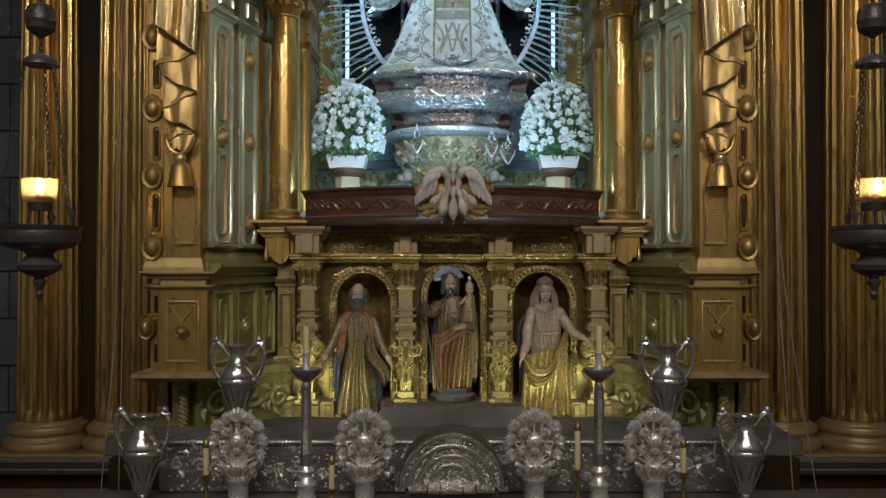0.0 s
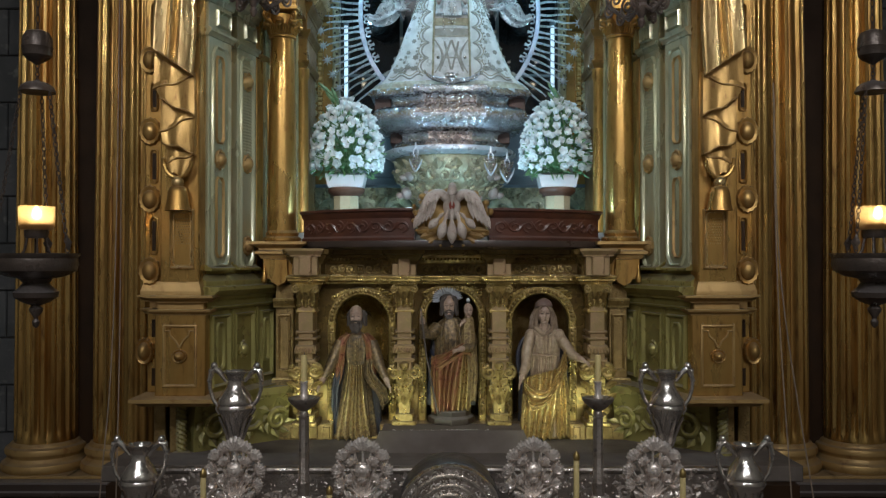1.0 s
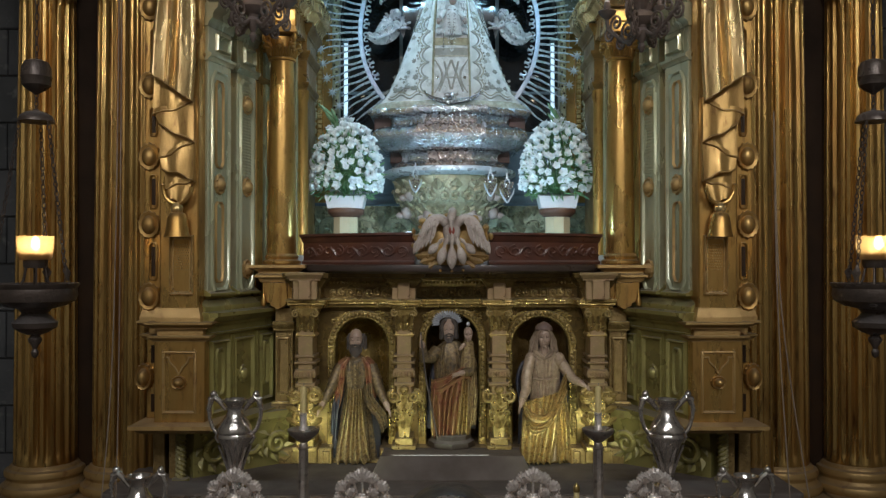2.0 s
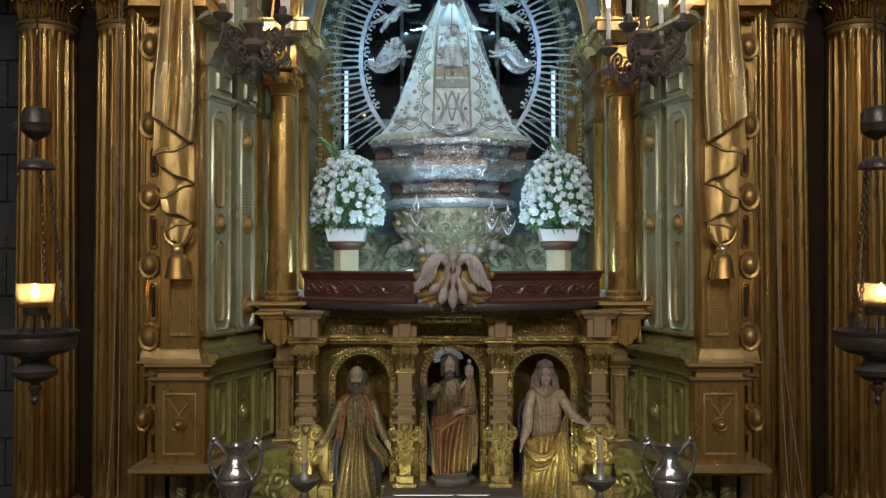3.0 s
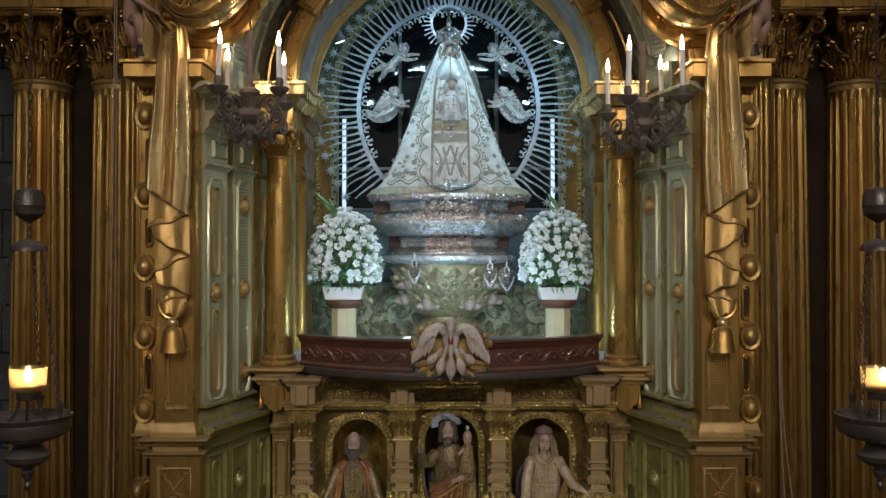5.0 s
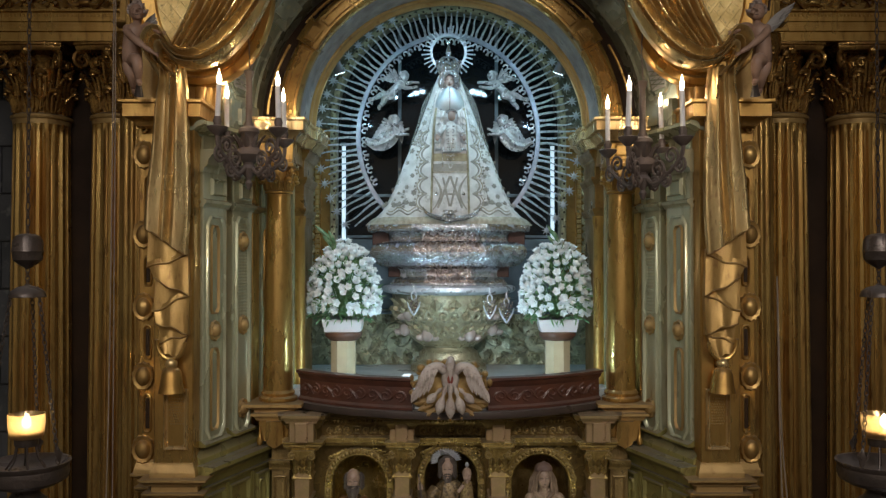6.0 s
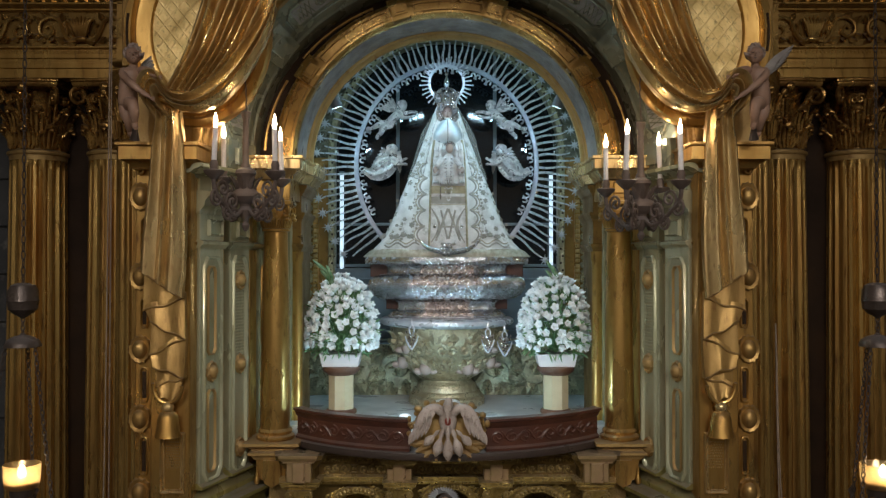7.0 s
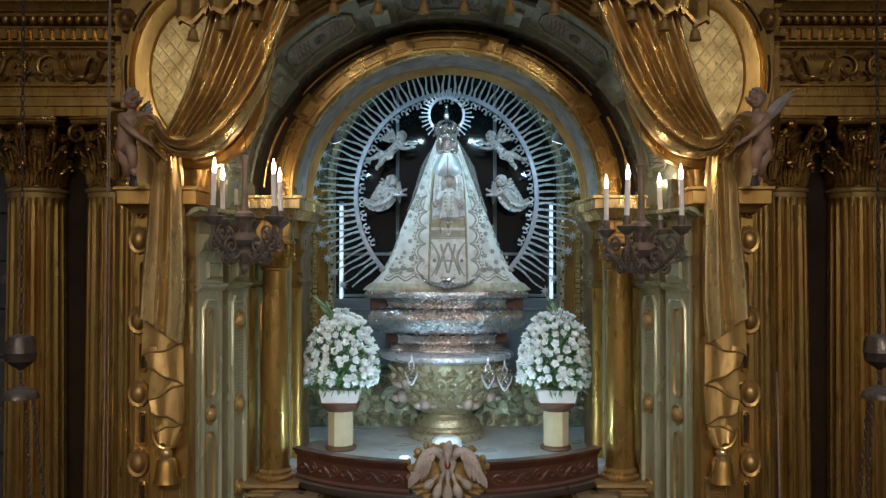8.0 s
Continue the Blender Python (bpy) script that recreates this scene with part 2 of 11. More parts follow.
    if bump:
        b = N.new("ShaderNodeBump")
        b.inputs["Strength"].default_value, b.inputs["Distance"].default_value = bump, 0.01
        L.new(n2.outputs["Fac"], b.inputs["Height"])
        L.new(b.outputs["Normal"], p.inputs["Normal"])
    if emit:
        p.inputs["Emission Color"].default_value = (*emit[0], 1)
        p.inputs["Emission Strength"].default_value = emit[1]
    return m


# upright streaks of tone imitate sheen, besides patches of real wear
GOLD = surf("gilded_wood", (0.66, 0.415, 0.13), (0.42, 0.235, 0.062), 0.33, 0.88, 7, 0.16, 45, c3=(0.16, 0.07, 0.024), dust=0.5, stretch=0.3, dust_color=(0.20, 0.16, 0.125))
GOLD_COL = surf("gilded_column", (0.68, 0.45, 0.15), (0.36, 0.19, 0.05), 0.28, 0.85, 8, 0.16, 40, c3=(0.12, 0.05, 0.016), dust=0.7, stretch=0.15)
GOLD_DULL = surf("dull_gilding", (0.50, 0.325, 0.12), (0.38, 0.24, 0.085), 0.50, 0.52, 4, 0.15, 60, c3=(0.24, 0.115, 0.04), dust=0.45, dust_color=(0.20, 0.165, 0.14))
GOLD_DARK = surf("darkened_gilding", (0.36, 0.215, 0.062), (0.23, 0.128, 0.036), 0.40, 0.68, 4, 0.2, 50, c3=(0.10, 0.045, 0.016), dust=0.5)
GOLD_BRIGHT = surf("bright_gilding", (0.80, 0.60, 0.285), (0.50, 0.335, 0.135), 0.31, 0.80, 12, 0.35, 34, c3=(0.34, 0.18, 0.065), dust=0.4, stretch=0.3)
ARCHGOLD = surf("browned_gilding", (0.54, 0.345, 0.115), (0.33, 0.19, 0.055), 0.27, 0.86, 6, 0.18, 45, c3=(0.13, 0.06, 0.02), dust=0.4)
CELADON = surf("celadon_lacquer", (0.58, 0.57, 0.385), (0.41, 0.41, 0.255), 0.26, 0.40, 5, 0.08, 30, c3=(0.34, 0.30, 0.16), dust=0.4, coat=0.3, stretch=0.25)
OLIVE = surf("olive_gilding", (0.42, 0.36, 0.12), (0.32, 0.28, 0.09), 0.36, 0.45, 4, 0.08, 40, c3=(0.2, 0.14, 0.05), dust=0.75)
SILVER = surf("chased_silver", (0.66, 0.66, 0.67), (0.40, 0.40, 0.41), 0.20, 0.95, 20, 0.55, 90, c3=(0.16, 0.15, 0.145))
SILVER_OLD = surf("tarnished_silver", (0.90, 0.81, 0.74), (0.64, 0.55, 0.49), 0.24, 0.66, 20, 0.35, 75, c3=(0.20, 0.155, 0.13), dust=0.15)
SILVER_DARK = surf("dark_tarnished_silver", (0.44, 0.385, 0.34), (0.24, 0.20, 0.17), 0.34, 0.8, 9, 0.5, 70, c3=(0.06, 0.05, 0.05))
# same celadon as the walls, darkened because less light reaches the vault
SHADED_CELADON = surf("shaded_celadon_lacquer", (0.28, 0.30, 0.23), (0.19, 0.21, 0.16), 0.28, 0.40, 6, 0.15, 40, c3=(0.34, 0.30, 0.18), dust=0.2)
SILVER_DULL = surf("matt_silver", (0.70, 0.71, 0.74), (0.52, 0.53, 0.57), 0.32, 0.55, 12, 0.35, 60)
SILVER_RING = surf("grey_silver_band", (0.40, 0.41, 0.46), (0.29, 0.30, 0.34), 0.40, 0.6, 10, 0.3, 60)
GREYBAND = surf("grey_painted_moulding", (0.34, 0.33, 0.32), (0.23, 0.225, 0.22), 0.42, 0.3, 10, 0.3, 50, c3=(0.30, 0.22, 0.10))
PALEGILT = surf("pale_matt_gilding", (0.88, 0.66, 0.28), (0.72, 0.52, 0.20), 0.45, 0.6, 10, 0.35, 60, c3=(0.30, 0.20, 0.08))
DRAPEGOLD = surf("soft_gilded_cloth", (0.52, 0.325, 0.11), (0.34, 0.20, 0.06), 0.44, 0.76, 9, 0.22, 50, c3=(0.20, 0.095, 0.034), dust=0.4, stretch=0.35, dust_color=(0.22, 0.18, 0.15))
# capitals get less light; that dimness is put into this darker gold
CAPGOLD = surf("shade_toned_carved_gilding", (0.54, 0.32, 0.095), (0.26, 0.135, 0.038), 0.27, 0.88, 12, 0.25, 60, c3=(0.08, 0.035, 0.012), dust=0.4)
BRONZE = surf("dusty_bronze", (0.16, 0.12, 0.10), (0.11, 0.08, 0.065), 0.6, 0.35, 8, 0.25, 60, dust=0.7, dust_color=(0.24, 0.20, 0.19))
REDWOOD = surf("carved_mahogany", (0.105, 0.036, 0.020), (0.062, 0.022, 0.013), 0.42, 0, 6, 0.15, 50, dust=0.35, coat=0.15)
DARKWOOD = surf("dark_stained_wood", (0.055, 0.038, 0.03), (0.035, 0.024, 0.019), 0.4, 0, 5, 0.1, 40, dust=0.8, dust_color=(0.19, 0.17, 0.165), coat=0.2)
STONE = surf("grey_stone", (0.11, 0.108, 0.108), (0.08, 0.08, 0.08), 0.85, 0, 3, 0.3, 30, c3=(0.24, 0.23, 0.21), random_tint=0.12)
MORTAR = surf("mortar", (0.13, 0.125, 0.12), (0.10, 0.096, 0.092), 0.9, 0, 5, 0.2, 50)
PLASTER = surf("nave_plaster", (0.48, 0.45, 0.39), (0.42, 0.39, 0.33), 0.9, 0, 1, 0.1, 20)
FLOORTILE = surf("stone_floor", (0.10, 0.09, 0.08), (0.07, 0.063, 0.055), 0.5, 0, 2, 0.1, 20)
# near-black brown: the shade of gaps, slots and recesses sits in its colour
SHADOWWOOD = surf("shade_dark_brown", (0.042, 0.021, 0.009), (0.025, 0.013, 0.006), 0.55, 0.1, 4, 0.15, 40, spec=0.2)
CLOTH = surf("grey_brown_cloth", (0.135, 0.108, 0.09), (0.10, 0.08, 0.066), 0.9, 0, 6, 0.2, 200)
TERRA = surf("pinkish_bole", (0.36, 0.20, 0.12), (0.28, 0.145, 0.09), 0.5, 0.2, 5, 0.15, 50, dust=0.5)
MARBLE = surf("grey_marble_shelf", (0.52, 0.54, 0.54), (0.42, 0.44, 0.45), 0.35, 0, 4, 0.03, 40)
RELIEF = surf("aged_silver_gilt_relief", (0.52, 0.47, 0.29), (0.28, 0.255, 0.165), 0.34, 0.5, 14, 0.6, 70, c3=(0.10, 0.09, 0.06))
FOLIAGE = surf("dark_grey_green_carving", (0.26, 0.25, 0.19), (0.14, 0.135, 0.10), 0.36, 0.5, 14, 0.5, 70, c3=(0.07, 0.065, 0.045))
CHAMPAGNE = surf("pale_gilt_carving", (0.50, 0.44, 0.28), (0.30, 0.25, 0.15), 0.34, 0.55, 18, 0.6, 75, c3=(0.20, 0.13, 0.10))

# ---- the shell of the church ----
def shell():
    b = B()
    box(b, -6, 6, -9, 6.6, -0.12, 0, 0)
    single("floor", b, FLOORTILE, "plain stone church floor", "floor", kind="structure")
    for n, (x0, x1, y0, y1) in {"wall_west": (-6.3, -6, -9, 6.6), "wall_east": (6, 6.3, -9, 6.6), "wall_south": (-6.3, 6.3, -9.3, -9)}.items():
        b = B()
        box(b, x0, x1, y0, y1, 0, 9)
        single(n, b, PLASTER, "plain plastered church wall", "wall", kind="structure")
    b = B()
    box(b, -6.3, 6.3, -9.3, 7.9, 9, 9.3)
    single("ceiling", b, PLASTER, "plain plastered church ceiling", "ceiling", kind="structure")
    # end wall behind the altarpiece, with the deep niche left open
    w = B()
    box(w, -6.3, -1.14, 6.16, 6.6, 0, 9)
    box(w, 1.14, 6.3, 6.16, 6.6, 0, 9)
    box(w, -1.14, 1.14, 6.16, 6.6, 5.62, 9)
    box(w, -1.14, 1.14, 6.16, 6.6, 0, 2.45)
    wall = single("wall_north", w, MORTAR, "grey ashlar end wall of the church", "wall", kind="structure")
    ORIGIN[wall] = Vector((0, 0, 0))
    z = 0.9
    k = 0
    while z < 5.6:
        h = 0.34
        for s in (-1, 1):
            x = 2.60 + (0.0 if k % 2 else -0.22)
            for i in range(2):
                q = B()
                box(q, x + 0.004, x + 0.596, 6.13, 6.2, z + 0.004, z + h - 0.004, 0.008)
                SIDE[0] = s
                part("stone", q, STONE, wall)
                x += 0.6
        SIDE[0] = 1.0
        z += h
        k += 1


shell()
for s in (-1, 1):
    SIDE[0] = s
    # brown backing, coloured as dim as the gap between the columns
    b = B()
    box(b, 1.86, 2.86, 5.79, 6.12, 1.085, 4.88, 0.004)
    single("column_backing", b, SHADOWWOOD, "brown wooden backing behind the columns, toned down to the gap's shade", "panel", kind="structure")
SIDE[0] = 1.0


# ---- fluted columns ----
def fluted_shaft(bm, cx, cy, z0, z1, r0, r1, flutes=20):
    per = 6
    seg = flutes * per
    levels = [(0.0, 0.0), (0.006, 0.0), (0.018, 0.7), (0.03, 1.0)] + [(0.03 + 0.94 * i / 14, 1.0) for i in range(1, 15)] + [(0.982, 0.7), (0.994, 0.0), (1.0, 0.0)]
    rings = []
    for u, dep in levels:
        r = r0 + (r1 - r0) * (u ** 1.6)
        ring = []
        for i in range(seg):
            a = 2 * math.pi * i / seg
            d = (0.0, 0.0, 0.75, 1.0, 0.75, 0.0)[i % per] * dep
            rr = r - d * r * 0.11
            ring.append((cx + rr * math.cos(a), cy + rr * math.sin(a), z0 + (z1 - z0) * u))
        rings.append(ring)
    skin(bm, rings)


def acanthus_ring(bm, cx, cy, r, z0, z1, n, out, width, off=0.0):
    """A ring of upright ribbed leaves that hug the bell and curl over at their tips."""
    h = z1 - z0
    for i in range(n):
        a = 2 * math.pi * (i + off) / n
        w = width / r
        for j in range(-2, 3):
            top = z1 - 0.10 * h * abs(j) ** 1.5
            pts = []
            for k in range(6):
                u = k / 5
                aa = a + j * w * 0.22 * (0.75 + 0.45 * math.sin(math.pi * u * 0.8))
                rr = r + 0.006 + out * 0.75 * u ** 4 + 0.008 * math.sin(math.pi * u) - 0.004 * abs(j)
                pts.append(Vector((cx + rr * math.cos(aa), cy + rr * math.sin(aa), z0 + (top - z0) * (u if u < 0.99 else 0.98))))
            tube(bm, pts, [width * 0.11, width * 0.13, width * 0.14, width * 0.14, width * 0.13, width * 0.09], 6)
        e = Vector((math.cos(a), math.sin(a), 0))
        sd = Vector((-e.y, e.x, 0))
        c = Vector((cx, cy, z1 - 0.03 * h)) + e * (r + out)
        tube(bm, [c - sd * width * 0.36 - e * 0.012 - Vector((0, 0, 0.012)), c - sd * width * 0.2, c + Vector((0, 0, 0.006)), c + sd * width * 0.2, c + sd * width * 0.36 - e * 0.012 - Vector((0, 0, 0.012))], [0.008, 0.017, 0.022, 0.017, 0.008], 8)
        ball(bm, c + e * 0.008 - Vector((0, 0, 0.022)), (0.017, 0.017, 0.013), 8, 5)


def big_column(x, y, label):
    t = thing("fluted_column", (x, y, 1.08), label, "column", "fluted columns of the altarpiece")
    b = B()
    box(b, x - 0.27, x + 0.27, y - 0.27, y + 0.27, 1.08, 1.10, 0.004)
    lathe(b, [(0.262, 1.10), (0.275, 1.115), (0.278, 1.135), (0.27, 1.155), (0.25, 1.165), (0.245, 1.175), (0.236, 1.19), (0.24, 1.205), (0.25, 1.215), (0.252, 1.235),
              (0.245, 1.252), (0.222, 1.262), (0.216, 1.275), (0.205, 1.285)], x, y, 40)
    part("base", b, GOLD_DULL, t, "dusty gilded moulded column base")
    b = B()
    fluted_shaft(b, x, y, 1.283, 4.405, 0.198, 0.176)
    part("shaft", b, GOLD_COL, t, "worn gilded fluted shaft", angle=50)
    b = B()
    lathe(b, [(0.178, 4.375), (0.180, 4.405), (0.19, 4.41), (0.194, 4.42), (0.19, 4.432), (0.175, 4.436), (0.16, 4.45)], x, y, 36)
    part("collar", b, GOLD_DULL, t)
    cap = B()
    lathe(cap, [(0.162, 4.44), (0.155, 4.55), (0.145, 4.68), (0.15, 4.78), (0.17, 4.815), (0.16, 4.83)], x, y, 28)
    capital = part("capital", cap, CAPGOLD, t, "carved acanthus capital")
    b = B()
    acanthus_ring(b, x, y, 0.166, 4.445, 4.585, 8, 0.055, 0.105)
    part("leaf_ring", b, CAPGOLD, capital)
    b = B()
    acanthus_ring(b, x, y, 0.168, 4.46, 4.70, 8, 0.07, 0.105, 0.5)
    part("leaf_ring", b, CAPGOLD, capital)
    b = B()
    for k in range(8):
        a = math.pi / 4 * k + 0.18 * (1 if k % 2 else -1)
        e = Vector((math.cos(a), math.sin(a), 0))
        sd = Vector((-e.y, e.x, 0)) * (1 if k % 2 else -1)
        base = Vector((x, y, 0))
        pts = [base + e * 0.175 + Vector((0, 0, 4.60)), base + e * 0.195 + Vector((0, 0, 4.70))]
        for i in range(14):
            u = i / 13
            an = 2.6 - 7.0 * u
            rr = 0.034 * (1 - 0.75 * u)
            pts.append(base + e * 0.215 + sd * (0.03 + rr * math.cos(an)) + Vector((0, 0, 4.755 + rr * math.sin(an))))
        tube(b, pts, [0.011] * 2 + [0.011 - 0.004 * i / 13 for i in range(14)], 6)
    part("helix_ring", b, CAPGOLD, capital)
    for k in range(4):
        # flower on a fluted stalk in the middle of each face
        b = B()
        a = k * math.pi / 2
        e = Vector((math.cos(a), math.sin(a), 0))
        sd = Vector((-e.y, e.x, 0))
        o = Vector((x, y, 0))
        tube(b, [o + e * 0.165 + Vector((0, 0, 4.60)), o + e * 0.175 + Vector((0, 0, 4.70)), o + e * 0.20 + Vector((0, 0, 4.76))], [0.014, 0.016, 0.028], 8)
        for h in range(-2, 3):
            leaf(b, o + e * 0.19 + Vector((0, 0, 4.73)), o + e * 0.225 + sd * 0.030 * h + Vector((0, 0, 4.825 - 0.010 * h * h)), 0.034, e * 0.025, n=4, lobes=1)
        for h in (-1, 1):
            leaf(b, o + e * 0.165 + sd * h * 0.02 + Vector((0, 0, 4.58)), o + e * 0.205 + sd * h * 0.085 + Vector((0, 0, 4.73)), 0.05, e * 0.03, n=5, lobes=2)
        part("flower", b, CAPGOLD, capital)
    for k in range(4):
        b = B()
        a = math.pi / 4 + k * math.pi / 2
        e = Vector((math.cos(a), math.sin(a), 0))
        c = Vector((x, y, 4.775)) + e * 0.26
        pts = [Vector((x, y, 4.62)) + e * 0.17, Vector((x, y, 4.74)) + e * 0.19, Vector((x, y, 4.82)) + e * 0.23]
        for i in range(22):
            u = i / 21
            an = math.pi * 0.6 - 2 * math.pi * 1.6 * u
            rr = 0.058 * (1 - 0.85 * u)
            pts.append(c + e * rr * math.cos(an) + Vector((0, 0, rr * math.sin(an))))
        tube(b, pts, [0.014] * 3 + [0.016 - 0.006 * i / 21 for i in range(22)], 6)
        part("volute", b, CAPGOLD, capital)
    b = B()
    q = lambda a: 1.0 / max(abs(math.cos(a)), abs(math.sin(a))) ** 0.75
    lathe(b, [(0.19, 4.825), (0.225, 4.835), (0.235, 4.85), (0.235, 4.862), (0.245, 4.868), (0.245, 4.882)], x, y, 32, sq=q)
    for k in range(4):
        a = k * math.pi / 2
        ball(b, (x + 0.225 * math.cos(a), y + 0.225 * math.sin(a), 4.83), 0.035, 8, 6)
    part("abacus", b, CAPGOLD, capital)
    return t


first = big_column(0.0, 0.0, "tall gilded fluted column with an acanthus capital")
for x in (-2.715, -2.19, 2.19, 2.715):
    c = copy_thing(first, pose(x, 5.72, 1.08))
for o in list(first.children_recursive) + [first]:
    bpy.data.objects.remove(o)


# ---- walls and entablature of the altarpiece ----
def stylobate(s):
    SIDE[0] = s
    b = B()
    plansweep(b, [(1.75, 5.36), (3.3, 5.36)], [(-0.7, 0.99), (0.0, 0.99), (0.012, 1.0), (0.012, 1.02), (0.0, 1.03), (0.0, 1.07), (-0.01, 1.08), (-0.7, 1.08)])
    single("step_ledge", b, DARKWOOD, "dusty dark ledge under the fluted columns", "ledge", kind="structure")
    b = B()
    box(b, 1.5, 3.3, 5.45, 6.1, 0, 0.99, 0.01)
    single("column_pedestal_wall", b, SHADOWWOOD, "dark wooden pedestal wall", "wall", kind="structure")
    b = B()
    box(b, 1.62, 3.3, 5.18, 5.46, 0.0, 0.88, 0.02)
    single("lower_step", b, TERRA, "reddish brown wooden step", "step", kind="structure")
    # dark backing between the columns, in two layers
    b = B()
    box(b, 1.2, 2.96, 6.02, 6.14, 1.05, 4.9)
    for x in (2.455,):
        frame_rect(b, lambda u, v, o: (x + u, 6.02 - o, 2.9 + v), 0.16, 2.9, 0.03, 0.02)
    single("backing_wall", b, SHADOWWOOD, "brown wooden backing between the columns, toned down to the gap's shade", "wall", kind="structure")
    SIDE[0] = 1.0


def scroll_frieze(b, x0, x1, y, z, h, n, r=0.012):
    """A running acanthus scroll in relief."""
    step = (x1 - x0) / n
    for i in range(n):
        hand = 1 if i % 2 else -1
        cx, cz = x0 + step * (i + 0.5), z
        tube(b, spiral(cx, y, cz, h * 0.42, 1.5, a0=math.pi * (0.5 if i % 2 else -0.5), hand=hand, n=20), [r * 1.25] * 4 + [r] * 16, 6)
        ball(b, (cx, y - 0.006, cz), r * 1.7, 8, 5)
        for k in range(3):
            a = math.pi * (0.2 + 0.3 * k) * hand
            e = Vector((math.cos(a), 0, math.sin(a)))
            c = Vector((cx, y, cz)) + e * h * 0.40
            leaf(b, c, c + e * h * 0.24 + Vector((step * 0.12, 0, 0)), h * 0.22, Vector((0, -h * 0.10, 0)), n=4, lobes=2)


def entablature(s):
    SIDE[0] = s
    plan = [(1.93, 5.47), (3.35, 5.47)]
    t = thing("entablature", (2.5, 5.6, 4.9), "gilded entablature with scrolled frieze and dentils over the columns", "entablature", kind="structure")
    b = B()
    plansweep(b, plan, [(-0.55, 4.884), (0.0, 4.884), (0.0, 4.94), (0.012, 4.945), (0.012, 5.0), (0.02, 5.005), (0.022, 5.02), (0.022, 5.058), (0.04, 5.066), (0.04, 5.074), (0.0, 5.078), (-0.55, 5.078)])
    part("architrave", b, GOLD, t)
    b = B()
    bead_row(b, (1.95, 5.455, 5.042), (3.3, 5.455, 5.042), 56, 0.014)
    bead_row(b, (1.95, 5.462, 4.975), (3.3, 5.462, 4.975), 90, 0.007)
    part("bead_moulding", b, GOLD, t)
    b = B()
    box(b, 1.93, 3.35, 5.49, 6.1, 5.078, 5.312)
    part("frieze", b, ARCHGOLD, t)
    def carve(put):
        def vine(pts, r0, r1):
            line = catmull([(x, 5.476, z) for x, z in pts], 30)
            tube(put(), line, [r0 + (r1 - r0) * i / 30 for i in range(31)], 7)
        for cx in (2.33, 2.95):
            # a tulip of ribbed leaves over two curled leaves, and a scroll that rises at each side
            for k in range(-3, 4):
                tube(put(), catmull([(cx + 0.006 * k, 5.478, 5.14), (cx + 0.013 * k, 5.462, 5.19), (cx + 0.019 * k, 5.456, 5.235), (cx + 0.026 * k, 5.462, 5.275 - 0.006 * abs(k))], 6), [0.008, 0.012, 0.014, 0.014, 0.012, 0.010, 0.006], 6)
            ball(put(), (cx, 5.47, 5.128), (0.045, 0.022, 0.02))
            for h in (-1, 1):
                vine([(cx + h * 0.02, 5.125), (cx + h * 0.075, 5.12), (cx + h * 0.115, 5.175), (cx + h * 0.145, 5.25), (cx + h * 0.205, 5.27), (cx + h * 0.262, 5.235), (cx + h * 0.265, 5.17), (cx + h * 0.215, 5.145), (cx + h * 0.185, 5.18), (cx + h * 0.21, 5.215), (cx + h * 0.235, 5.20)], 0.016, 0.009)
                vine([(cx + h * 0.10, 5.15), (cx + h * 0.09, 5.20), (cx + h * 0.105, 5.23)], 0.011, 0.006)
                for x0, z0, x1, z1, w in ((0.03, 5.12, 0.10, 5.10, 0.045), (0.10, 5.115, 0.165, 5.135, 0.045), (0.05, 5.15, 0.095, 5.245, 0.04), (0.135, 5.25, 0.115, 5.295, 0.04), (0.20, 5.27, 0.255, 5.295, 0.045), (0.262, 5.235, 0.30, 5.27, 0.04), (0.268, 5.17, 0.30, 5.14, 0.04), (0.21, 5.145, 0.18, 5.105, 0.04), (0.235, 5.145, 0.275, 5.105, 0.04)):
                    leaf(put(), (cx + h * x0, 5.486, z0), (cx + h * x1, 5.474, z1), w, (0, -0.03, 0.004), n=5, lobes=2)
    apart("frieze_scroll", GOLD_COL, t, carve)
    b = B()
    plansweep(b, plan, moulding(0.045, 5.312, 5.354, 0.5))
    part("moulding", b, GOLD, t)
    b = B()
    plansweep(b, plan, [(-0.5, 5.354), (0.02, 5.354), (0.02, 5.428), (-0.5, 5.428)])
    part("dentil_band", b, ARCHGOLD, t)
    me = None
    for i in range(20):
        x = 1.95 + i * 0.068
        if me is None:
            b = B()
            box(b, 0.0, 0.042, 0, 0.05, 0, 0.066, 0.004)
            SIDE[0] = 1.0
            me = finish(b)
            me.materials.append(GOLD)
            SIDE[0] = s
        ob = new("dentil", me)
        ob.parent = t
        ob.location = Vector(((x + (0.042 if s < 0 else 0)) * s, 5.405, 5.357)) - ORIGIN[t]
    b = B()
    plansweep(b, plan, moulding(0.10, 5.428, 5.512, 0.5))
    part("moulding", b, ARCHGOLD, t)
    b = B()
    for i in range(24):
        ball(b, (1.96 + i * 0.057, 5.385, 5.472), (0.024, 0.022, 0.033), 10, 6)
    part("egg_moulding", b, GOLD, t)
    b = B()
    plansweep(b, plan, [(-0.5, 5.514), (0.12, 5.514), (0.14, 5.55), (0.16, 5.565), (0.16, 5.61), (0.18, 5.62), (0.2, 5.66), (-0.5, 5.66)])
    part("cornice", b, GOLD, t)
    b = B()
    box(b, 1.9, 3.35, 5.5, 6.1, 5.662, 7.6)
    part("attic", b, ARCHGOLD, t)
